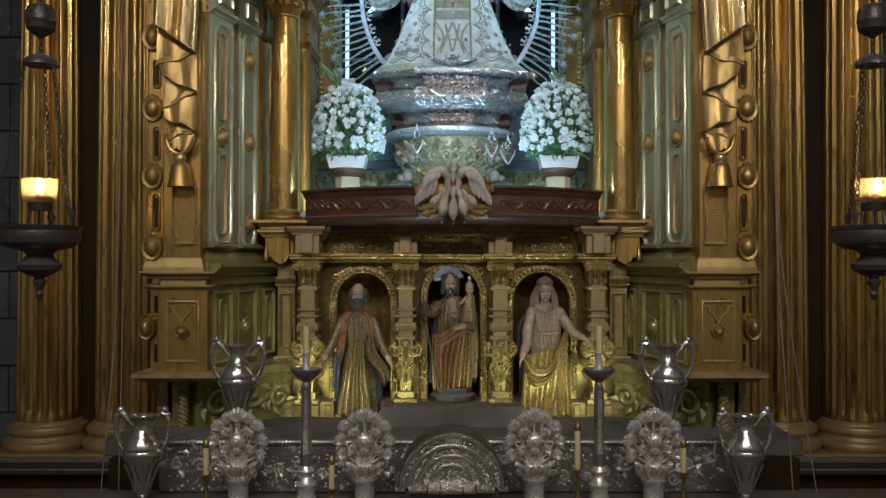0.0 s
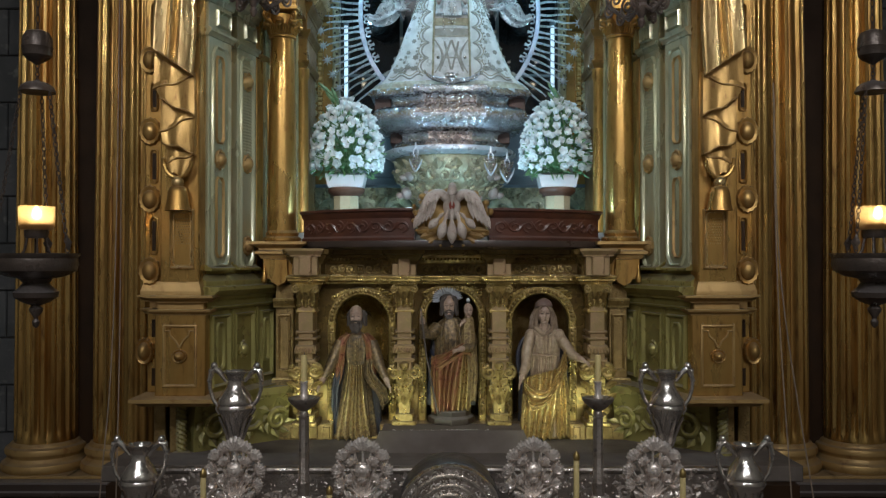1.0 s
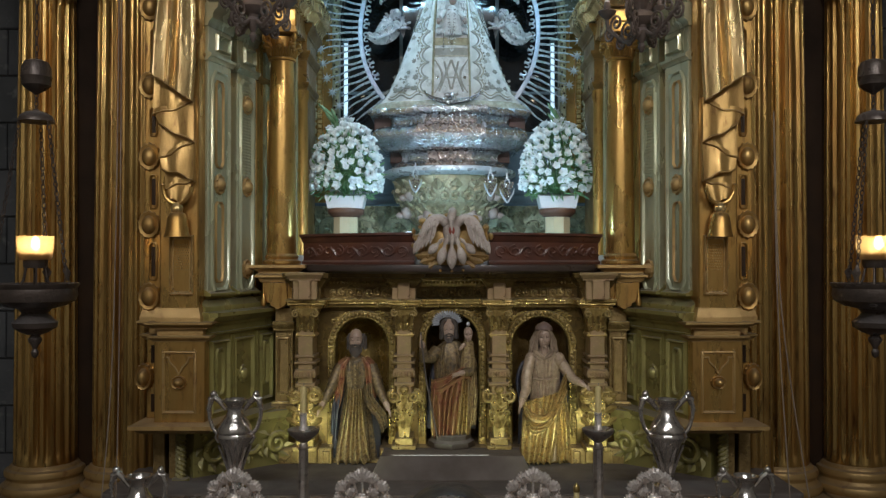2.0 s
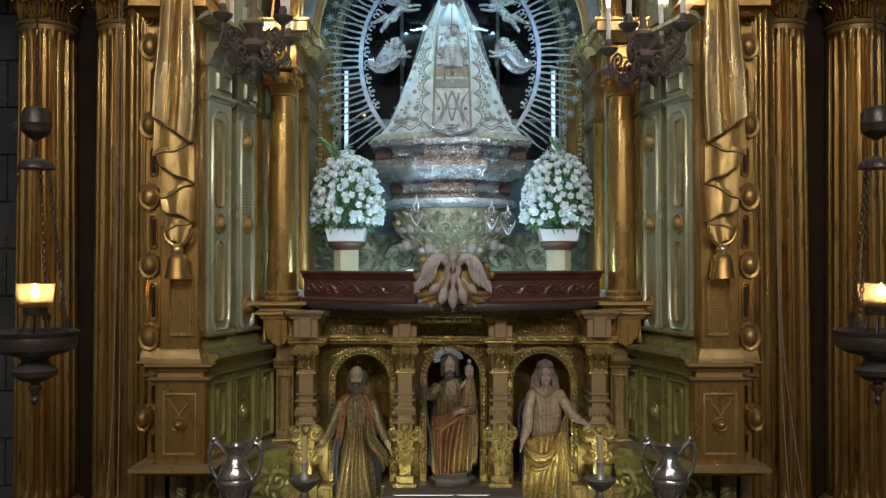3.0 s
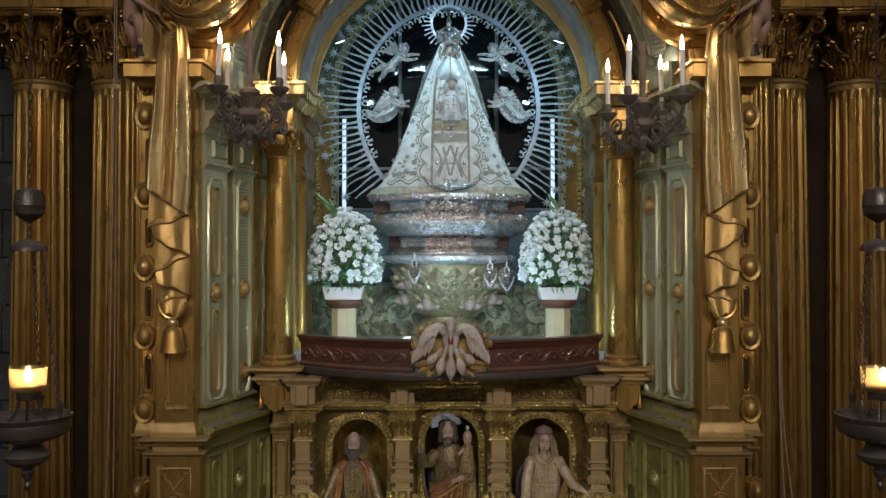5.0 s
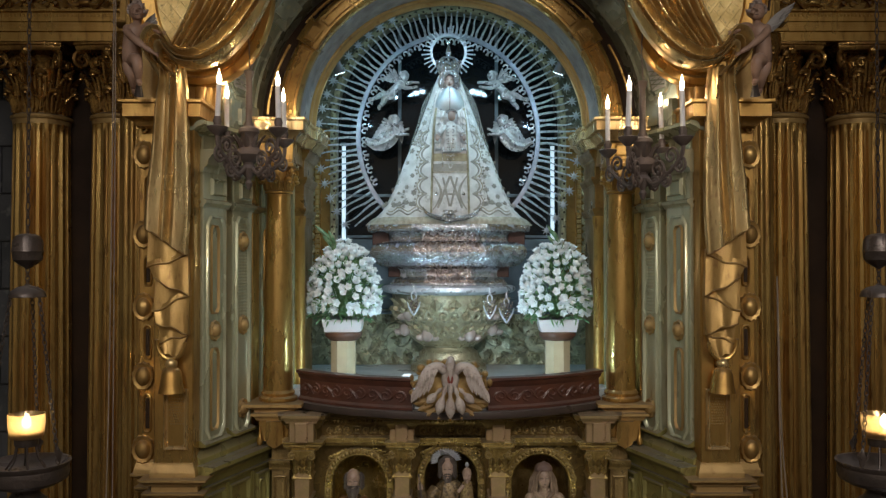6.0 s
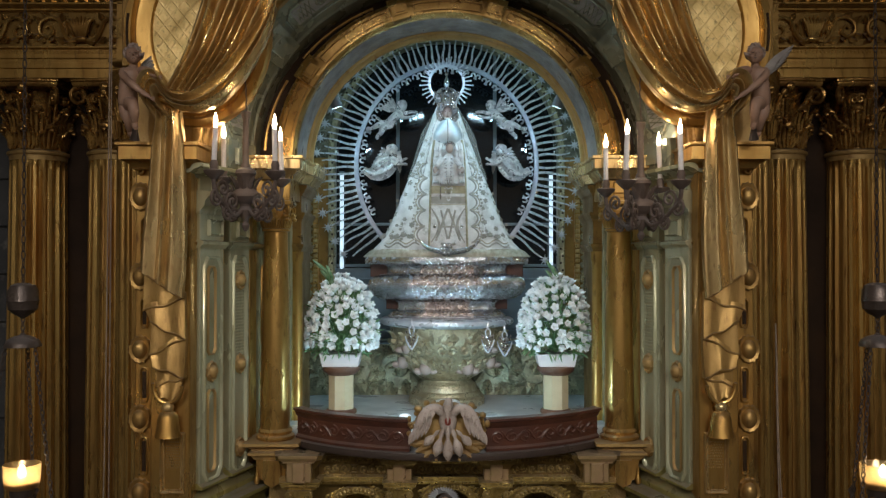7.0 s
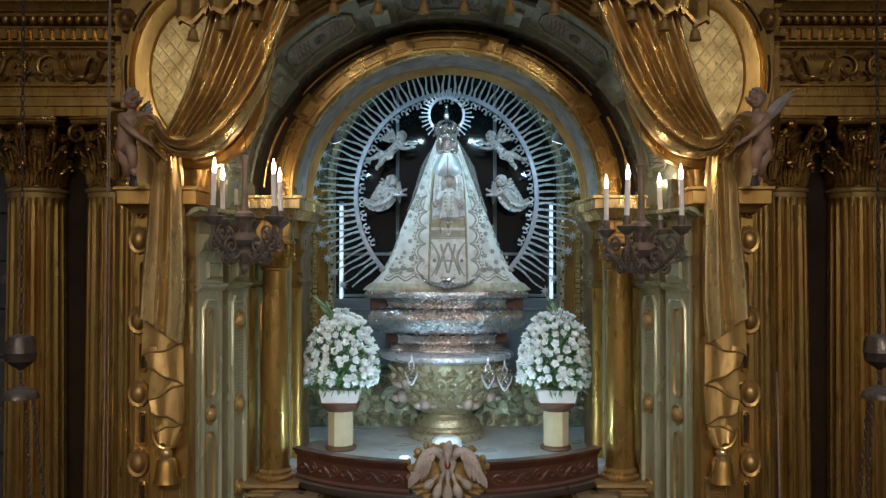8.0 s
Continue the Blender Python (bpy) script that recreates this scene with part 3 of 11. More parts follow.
    # the turned end of the entablature beside the oval grille
    b = B()
    plansweep(b, [(1.80, 5.6), (1.80, 5.12), (1.95, 5.12), (1.95, 5.47)], moulding(0.05, 4.85, 4.91, 0.08))
    plansweep(b, [(1.80, 5.6), (1.80, 5.12), (1.95, 5.12), (1.95, 5.47)], moulding(0.05, 5.25, 5.30, 0.08))
    plansweep(b, [(1.80, 5.6), (1.80, 5.12), (1.95, 5.12), (1.95, 5.47)], moulding(0.09, 5.46, 5.56, 0.08))
    box(b, 1.80, 1.97, 5.12, 5.9, 4.87, 5.7)
    tube(b, spiral(1.85, 5.08, 4.80, 0.045, 1.5, a0=math.pi / 2, hand=-1), 0.012, 6)
    ball(b, (1.87, 5.09, 5.38), (0.045, 0.03, 0.045))
    part("return_block", b, ARCHGOLD, t)
    SIDE[0] = 1.0


# slanted side walls between the front pilasters and the niche
def splay_map(p0, p1):
    d = Vector((p1[0] - p0[0], p1[1] - p0[1]))
    L = d.length
    d.normalize()
    nrm = Vector((-abs(d.y), -abs(d.x))) if d.x < 0 else Vector((d.y, -d.x))
    return d, nrm.normalized(), L


UP0, UP1 = (1.455, 4.86), (1.215, 5.66)
LO0, LO1 = (1.375, 4.80), (1.11, 5.58)


def on_wall(p0, p1, uc, zc):
    d, n, L = splay_map(p0, p1)
    return lambda u, v, o: (p0[0] + d.x * (uc + u) + n.x * o, p0[1] + d.y * (uc + u) + n.y * o, zc + v)


def medallion(b, m, w, h, d=0.03, petals=14):
    """A raised oval boss in a scalloped rim; m maps (u, v, out)."""
    seg = petals * 2
    def ring(k, o, sc=0.0):
        return [m(w / 2 * k * (1 + sc * (1 if i % 2 else -1)) * math.cos(2 * math.pi * i / seg), h / 2 * k * (1 + sc * (1 if i % 2 else -1)) * math.sin(2 * math.pi * i / seg), o)
                for i in range(seg)]
    skin(b, [ring(1, -0.01, 0.05), ring(1, d * 0.3, 0.05), ring(0.92, d * 0.5, 0.05), ring(0.76, d * 0.38, 0.02), ring(0.68, d * 0.3), ring(0.62, d * 0.62), ring(0.48, d), ring(0.25, d * 1.2), ring(0.06, d * 1.28)])


def splay_wall(s):
    SIDE[0], XOFF[0] = s, -0.02
    L = splay_map(UP0, UP1)[2]
    t = thing("slanted_panel_wall", (1.3, 5.26, 1.7), "slanted gilt side wall of the niche with celadon pilaster panels", "panel wall", kind="structure")
    def slab(b, p0, p1, u0, u1, z0, z1, out, back=-0.06, bev=0.0):
        m = on_wall(p0, p1, 0, 0)
        rows = [[m(u0, z0, o), m(u1, z0, o), m(u1, z1, o), m(u0, z1, o)] for o in (back, out - bev)]
        if bev:
            rows.append([m(u0 + bev, z0 + bev, out), m(u1 - bev, z0 + bev, out), m(u1 - bev, z1 - bev, out), m(u0 + bev, z1 - bev, out)])
        skin(b, rows)
    def run(name, p0, p1, prof, mat, u0=None, u1=None):
        q = B()
        m = on_wall(p0, p1, 0, 0)
        _, _, LL = splay_map(p0, p1)
        skin(q, [[m(u, z, o) for o, z in prof] for u in (-0.06 if u0 is None else u0, LL + 0.02 if u1 is None else u1)])
        part(name, q, mat, t)
    b = B()
    slab(b, UP0, UP1, -0.05, L + 0.08, 2.33, 4.26, 0.0)
    part("wall", b, GOLD, t, "worn gilded wall behind the pilasters")
    # celadon pilasters that stand proud of the gilt wall, with cap and neck mouldings of their own
    for u0, u1, out in ((0.075, 0.33, 0.045), (0.40, 0.63, 0.045)):
        b = B()
        slab(b, UP0, UP1, u0, u1, 2.42, 4.05, out, -0.005, 0.006)
        part("pilaster", b, CELADON, t)
        run("neck_moulding", UP0, UP1, [(0.0, 3.785), (out + 0.006, 3.788), (out + 0.01, 3.80), (out + 0.026, 3.812), (out + 0.028, 3.828), (out + 0.006, 3.838), (0.0, 3.84)], CELADON, u0 - 0.012, u1 + 0.012)
        run("cap_moulding", UP0, UP1, [(0.0, 3.985), (out + 0.006, 3.988), (out + 0.012, 4.01), (out + 0.035, 4.03), (out + 0.04, 4.06), (out + 0.07, 4.09), (out + 0.075, 4.115), (0.0, 4.12)], CELADON, u0 - 0.014, u1 + 0.014)
        b = B()
        slab(b, UP0, UP1, u0 + 0.01, u1 - 0.01, 4.118, 4.20, out - 0.01, -0.005, 0.006)
        part("cap_block", b, CELADON, t)
        b = B()
        frame_rect(b, on_wall(UP0, UP1, (u0 + u1) / 2 + 0.02, 3.91), (u1 - u0) * 0.62, 0.105, 0.026, 0.022 + out)
        part("panel_frame", b, CELADON, t)
        run("foot_moulding", UP0, UP1, under(0.028 + out, 2.42, 2.47, 0.0), OLIVE, u0 - 0.01, u1 + 0.01)
    def plate(uc, zc, w, h, t_, rise, out, mat, rt=True):
        q = B()
        m0 = on_wall(UP0, UP1, uc, zc)
        frame_rect(q, lambda u, v, o: m0(u, v, o + out), w, h, t_, rise, rt)
        part("panel_frame", q, mat, t)
    # first pilaster: two slender slots one over the other, in a tall frame
    plate(0.205, 3.095, 0.20, 1.30, 0.020, 0.016, 0.045, CELADON)
    plate(0.192, 3.43, 0.088, 0.52, 0.015, 0.014, 0.045, GOLD_DULL)
    plate(0.192, 2.735, 0.088, 0.48, 0.015, 0.014, 0.045, GOLD_DULL)
    # second pilaster: a punched field in a tall frame
    plate(0.505, 3.095, 0.165, 1.32, 0.020, 0.018, 0.045, CELADON)
    for uc, z in ((0.192, 3.075), (0.51, 3.60), (0.51, 3.085), (0.51, 2.572)):
        b = B()
        m0 = on_wall(UP0, UP1, uc, z)
        medallion(b, lambda u, v, o: m0(u, v, o + 0.045), 0.105, 0.12, 0.034, 10)
        part("medallion", b, GOLD_DULL, t, "brownish gilt boss")
    b = B()
    for i in range(6):
        for j in range(30):
            q = on_wall(UP0, UP1, 0.51 + (i - 2.5) * 0.019, 3.16 + j * 0.019)(0.0095 * (j % 2), 0, 0.046)
            ball(b, q, 0.0055, 4, 3)
    tagged(part("punched_field", b, CELADON, t), kind="stuff")
    # gilt strips in the recesses
    for u0, u1, out in ((-0.045, 0.045, 0.03), (0.345, 0.372, 0.012), (0.66, 0.70, 0.03), (0.715, 0.775, 0.012)):
        b = B()
        slab(b, UP0, UP1, u0, u1, 2.42, 3.79, out, -0.005, 0.005)
        part("gilt_strip", b, GOLD, t)
        b = B()
        slab(b, UP0, UP1, u0, u1, 3.845, 4.19, out, -0.005, 0.005)
        part("gilt_strip", b, GOLD, t)
    # slim celadon strip in the corner
    b = B()
    slab(b, UP0, UP1, 0.80, 0.90, 2.42, 4.19, 0.02, -0.005, 0.005)
    part("corner_strip", b, CELADON, t)
    plate(0.85, 3.43, 0.06, 0.52, 0.016, 0.014, 0.02, GOLD)
    plate(0.85, 2.78, 0.06, 0.44, 0.016, 0.014, 0.02, GOLD)
    run("neck_moulding", UP0, UP1, [(0.0, 3.79), (0.02, 3.795), (0.034, 3.812), (0.034, 3.826), (0.0, 3.838)], GOLD_DARK)
    run("cornice", UP0, UP1, moulding(0.13, 4.19, 4.262, 0.02), CELADON)
    run("base_moulding", UP0, UP1, under(0.06, 2.33, 2.42, 0.02), OLIVE, 0.03)
    # lower half
    b = B()
    L2 = splay_map(LO0, LO1)[2]
    slab(b, LO0, LO1, 0.03, L2 + 0.1, 1.70, 2.33, 0.0)
    part("lower_wall", b, OLIVE, t, "olive gilt lower panelling")
    run("ledge", LO0, LO1, moulding(0.07, 2.255, 2.328, 0.02), OLIVE, 0.03)
    run("moulding", LO0, LO1, moulding(0.03, 2.19, 2.215, 0.02), OLIVE, 0.03)
    for uc, w in ((0.15, 0.19), (0.40, 0.22), (0.66, 0.15)):
        b = B()
        frame_rect(b, on_wall(LO0, LO1, uc, 1.955), w, 0.42, 0.024, 0.02)
        part("panel_frame", b, OLIVE, t)
        b = B()
        if abs(uc - 0.40) < 0.01:
            medallion(b, on_wall(LO0, LO1, uc, 1.94), 0.10, 0.11, 0.025, 10)
            part("medallion", b, OLIVE, t)
        else:
            frame_rect(b, on_wall(LO0, LO1, uc, 1.98), w * 0.45, 0.28, 0.022, 0.014, True)
            part("panel_frame", b, OLIVE, t)
    for u in (0.28, 0.55):
        b = B()
        slab(b, LO0, LO1, u - 0.008, u + 0.008, 1.72, 2.19, 0.016, -0.005)
        part("strip", b, OLIVE, t)
    # shelf at its foot
    run("foot_shelf", LO0, LO1, [(-0.02, 1.655), (0.05, 1.66), (0.07, 1.68), (0.11, 1.685), (0.11, 1.71), (-0.02, 1.715)], OLIVE, 0.03)
    SIDE[0], XOFF[0] = 1.0, 0.0


for s in (-1, 1):
    stylobate(s)
    entablature(s)
    splay_wall(s)


# ---- front pilasters that carry the carved drapery ----
def front_pilaster(s):
    SIDE[0], XOFF[0] = s, -0.02
    t = thing("draped_pilaster", (1.54, 4.9, 1.70), "gilded square pilaster with oval bosses on a panelled pedestal", "pilaster", "draped pilasters")
    b = B()
    box(b, 1.41, 1.628, 4.80, 5.55, 2.34, 4.26, 0.006)
    part("body", b, GOLD, t)
    b = B()
    frame_rect(b, lambda u, v, o: (1.503 + u, 4.80 - o, 2.60 + v), 0.140, 0.34, 0.020, 0.022)
    cut = [(-0.036, -0.15), (0.036, -0.15), (0.048, -0.135), (0.048, 0.135), (0.036, 0.15), (-0.036, 0.15), (-0.048, 0.135), (-0.048, -0.135)]
    tube(b, [(1.503 + u, 4.796, 2.60 + v) for u, v in cut + cut[:1]], 0.005, 6)
    part("panel_frame", b, GOLD_BRIGHT, t)
    b = B()
    for i in range(6):
        for j in range(10):
            ball(b, (1.499 + (i - 2.5) * 0.013 + (0.0065 if j % 2 else 0), 4.800, 2.575 + j * 0.0155), 0.0048, 4, 3)
    tagged(part("punched_field", b, GOLD_BRIGHT, t), kind="stuff")
    # set-back strip with slots and bosses
    b = B()
    box(b, 1.628, 1.745, 4.88, 5.5, 2.34, 4.26, 0.006)
    part("side_strip", b, GOLD, t)
    for z, h in ((2.62, 0.22), (3.02, 0.20), (3.42, 0.17), (3.86, 0.2)):
        b = B()
        frame_rect(b, lambda u, v, o: (1.69 + u, 4.88 - o, z + v), 0.050, h, 0.014, 0.012, True)
        part("slot_frame", b, GOLD, t)
        # dark plate on the face stands for the shade inside the slot
        b = B()
        box(b, 1.680, 1.700, 4.875, 4.882, z - h / 2 + 0.025, z + h / 2 - 0.025)
        part("slot", b, SHADOWWOOD, t)
    for z in (2.42, 2.83, 3.22, 3.63, 4.08):
        b = B()
        medallion(b, lambda u, v, o: (1.712 + u, 4.875 - o, z + v), 0.125, 0.16, 0.034, 14)
        part("boss", b, DRAPEGOLD, t)
    b = B()
    tube(b, spiral(1.715, 4.865, 4.225, 0.03, 1.4, a0=0, hand=1), 0.009, 6)
    part("scroll", b, GOLD, t)
    # pedestal
    b = B()
    box(b, 1.36, 1.645, 4.765, 5.5, 1.72, 2.18, 0.006)
    box(b, 1.64, 1.735, 4.90, 5.5, 1.72, 2.18, 0.006)
    ped = part("pedestal", b, GOLD, t)
    b = B()
    frame_rect(b, lambda u, v, o: (1.505 + u, 4.765 - o, 1.945 + v), 0.195, 0.35, 0.020, 0.012)
    part("panel_frame", b, GOLD_DULL, ped)
    b = B()
    for k in (-1, 1):
        tube(b, [(1.505 + k * 0.085, 4.762, 2.13), (1.505 + k * 0.083, 4.758, 2.085), (1.505 + k * 0.055, 4.758, 2.085), (1.505 + k * 0.052, 4.758, 2.06), (1.505 + k * 0.02, 4.758, 2.03), (1.505, 4.758, 1.99)], 0.006, 6)
    part("chain_relief", b, GOLD_DULL, ped)
    b = B()
    medallion(b, lambda u, v, o: (1.505 + u, 4.762 - o, 1.945 + v), 0.085, 0.075, 0.035, 14)
    part("boss", b, DRAPEGOLD, ped)
    b = B()
    medallion(b, lambda u, v, o: (1.742 + u, 4.885 - o, 1.96 + v), 0.10, 0.155, 0.05, 16)
    part("boss", b, DRAPEGOLD, ped)
    # pedestal slots: dark plates again, shade given as colour
    for z in (2.09, 1.81):
        b = B()
        box(b, 1.684, 1.706, 4.892, 4.902, z - 0.05, z + 0.05)
        part("slot", b, SHADOWWOOD, ped)
    plan = [(1.36, 5.3), (1.36, 4.765), (1.645, 4.765), (1.645, 4.90), (1.735, 4.90), (1.735, 5.4)]
    b = B()
    plansweep(b, plan, moulding(0.03, 2.172, 2.205, 0.06))
    plansweep(b, plan, moulding(0.045, 2.243, 2.282, 0.06))
    box(b, 1.375, 1.635, 4.775, 5.4, 2.20, 2.25, 0.004)
    box(b, 1.63, 1.725, 4.905, 5.4, 2.20, 2.25, 0.004)
    part("ledge", b, GOLD_DULL, ped, "dusty projecting ledge")
    b = B()
    plansweep(b, [(1.41, 5.3), (1.41, 4.80), (1.628, 4.80), (1.628, 4.88), (1.745, 4.88), (1.745, 5.4)], under(0.018, 2.282, 2.36, 0.06))
    part("base_moulding", b, GOLD_DULL, t)
    b = B()
    plansweep(b, [(1.33, 5.2), (1.33, 4.72), (1.715, 4.72), (1.715, 5.3)], [(-0.2, 1.665), (0.0, 1.67), (0.02, 1.69), (0.045, 1.695), (0.045, 1.715), (0.03, 1.722), (-0.2, 1.722)])
    part("foot_shelf", b, GOLD_DULL, t, "dusty projecting shelf")
    # cap
    b = B()
    plansweep(b, [(1.43, 5.3), (1.43, 4.80), (1.71, 4.80), (1.71, 5.4)], [(-0.1, 4.225), (0.02, 4.23), (0.03, 4.25), (0.06, 4.27), (0.075, 4.275), (0.075, 4.345), (0.09, 4.352), (0.09, 4.368), (-0.1, 4.37)])
    part("cap", b, GOLD, t)
    # engaged fluted quarter columns behind
    t2 = thing("engaged_column", (1.93, 5.3, 1.08), "slim gilded fluted column engaged behind the pilaster", "column", "engaged columns")
    b = B()
    fluted_shaft(b, 1.90, 5.28, 1.12, 4.40, 0.105, 0.1, 12)
    part("shaft", b, GOLD_COL, t2, angle=50)
    b = B()
    lathe(b, [(0.13, 4.40), (0.13, 4.43), (0.11, 4.45), (0.12, 4.6), (0.15, 4.78), (0.15, 4.86)], 1.90, 5.28, 20)
    acanthus_ring(b, 1.90, 5.28, 0.115, 4.45, 4.60, 7, 0.04, 0.075)
    acanthus_ring(b, 1.90, 5.28, 0.125, 4.55, 4.74, 7, 0.05, 0.075, 0.5)
    part("capital", b, CAPGOLD, t2)
    b = B()
    lathe(b, [(0.15, 1.08), (0.16, 1.1), (0.15, 1.14), (0.12, 1.16)], 1.90, 5.28, 20)
    part("base", b, GOLD_DULL, t2)
    SIDE[0], XOFF[0] = 1.0, 0.0


for s in (-1, 1):
    front_pilaster(s)


# ---- niche columns on brackets ----
def niche_column(s):
    SIDE[0] = s
    x, y = 1.085, 5.46
    t = thing("niche_column", (x, y, 2.33), "smooth gilded column with a composite capital on a bracket beside the niche", "column", "niche columns")
    b = B()
    plansweep(b, [(0.97, 5.7), (0.97, 5.35), (1.20, 5.35), (1.20, 5.7)], [(-0.1, 2.49), (0.0, 2.49), (0.004, 2.50), (0.012, 2.515), (0.03, 2.52), (0.03, 2.535), (0.01, 2.545), (0.01, 2.555), (0.045, 2.575), (0.06, 2.58), (0.06, 2.598), (-0.1, 2.60)])
    part("plinth", b, GOLD_DULL, t, "dusty gilded plinth")
    b = B()
    box(b, 0.985, 1.185, 5.36, 5.7, 2.36, 2.492, 0.004)
    prism(b, [(1.03, 2.49), (1.14, 2.49), (1.145, 2.38), (1.13, 2.34), (1.085, 2.315), (1.04, 2.34), (1.025, 2.38)], 5.335, 5.4, 0.06)
    for k in (-1, 1):
        lathe(b, [(0.004, 2.335), (0.016, 2.345), (0.02, 2.37), (0.012, 2.39), (0.008, 2.42), (0.004, 2.46)], x + k * 0.092, 5.35, 10)
    part("bracket", b, GOLD, t)
    b = B()
    lathe(b, [(0.115, 2.60), (0.122, 2.608), (0.122, 2.622), (0.11, 2.63), (0.10, 2.634), (0.105, 2.642), (0.108, 2.652), (0.098, 2.664), (0.092, 2.67)], x, y, 28)
    part("base", b, GOLD, t)
    b = B()
    lathe(b, [(0.092 - 0.018 * (i / 10) ** 1.5, 2.668 + 1.232 * i / 10) for i in range(11)], x, y, 32)
    part("shaft", b, GOLD, t, "worn smooth gilded shaft")
    cap = B()
    lathe(cap, [(0.074, 3.90), (0.088, 3.905), (0.088, 3.917), (0.078, 3.922), (0.078, 3.98), (0.09, 4.02), (0.085, 4.05)], x, y, 24)
    cap = part("capital", cap, GOLD, t, "carved composite capital")
    b = B()
    acanthus_ring(b, x, y, 0.078, 3.925, 4.0, 8, 0.03, 0.06)
    part("leaf_ring", b, GOLD, cap)
    for k in range(4):
        a = math.pi / 4 + k * math.pi / 2
        e = Vector((math.cos(a), math.sin(a), 0))
        c = Vector((x, y, 4.035)) + e * 0.115
        b = B()
        pts = [c + e * (0.034 * (1 - 0.85 * i / 15)) * math.cos(1.9 - 9.4 * i / 15) + Vector((0, 0, 0.034 * (1 - 0.85 * i / 15) * math.sin(1.9 - 9.4 * i / 15))) for i in range(16)]
        tube(b, [Vector((x, y, 4.06)) + e * 0.05] + pts, 0.010, 6)
        part("volute", b, GOLD, cap)
    b = B()
    lathe(b, [(0.10, 4.06), (0.118, 4.07), (0.118, 4.09), (0.108, 4.094), (0.108, 4.11)], x, y, 24, sq=lambda a: 1.0 / max(abs(math.cos(a)), abs(math.sin(a))) ** 0.8)
    part("abacus", b, GOLD, cap)
    b = B()
    box(b, 0.98, 1.19, 5.365, 5.75, 4.11, 4.225, 0.006)
    box(b, 1.03, 1.14, 5.355, 5.5, 4.13, 4.21, 0.012)
    part("impost_block", b, GOLD, t)
    # slim half pilaster behind the column
    b = B()
    lathe(b, [(0.05, 2.62), (0.055, 2.66), (0.044, 2.70), (0.040, 3.70), (0.048, 3.73), (0.048, 3.78)], 1.01, 5.78, 16)
    part("rear_shaft", b, GOLD, t)
    b = B()
    box(b, 0.985, 1.05, 5.84, 6.20, 2.66, 4.225, 0.006)
    for z0, z1, o in ((3.78, 3.83, 0.02), (3.98, 4.04, 0.03), (4.15, 4.22, 0.045)):
        plansweep(b, [(0.975, 6.18), (0.975, 5.74), (1.05, 5.74)], moulding(o, z0, z1, 0.05))
    box(b, 0.972, 1.048, 5.738, 6.16, 3.83, 4.222, 0.006)
    part("rear_pilaster", b, GOLD_DARK, t)
    SIDE[0] = 1.0


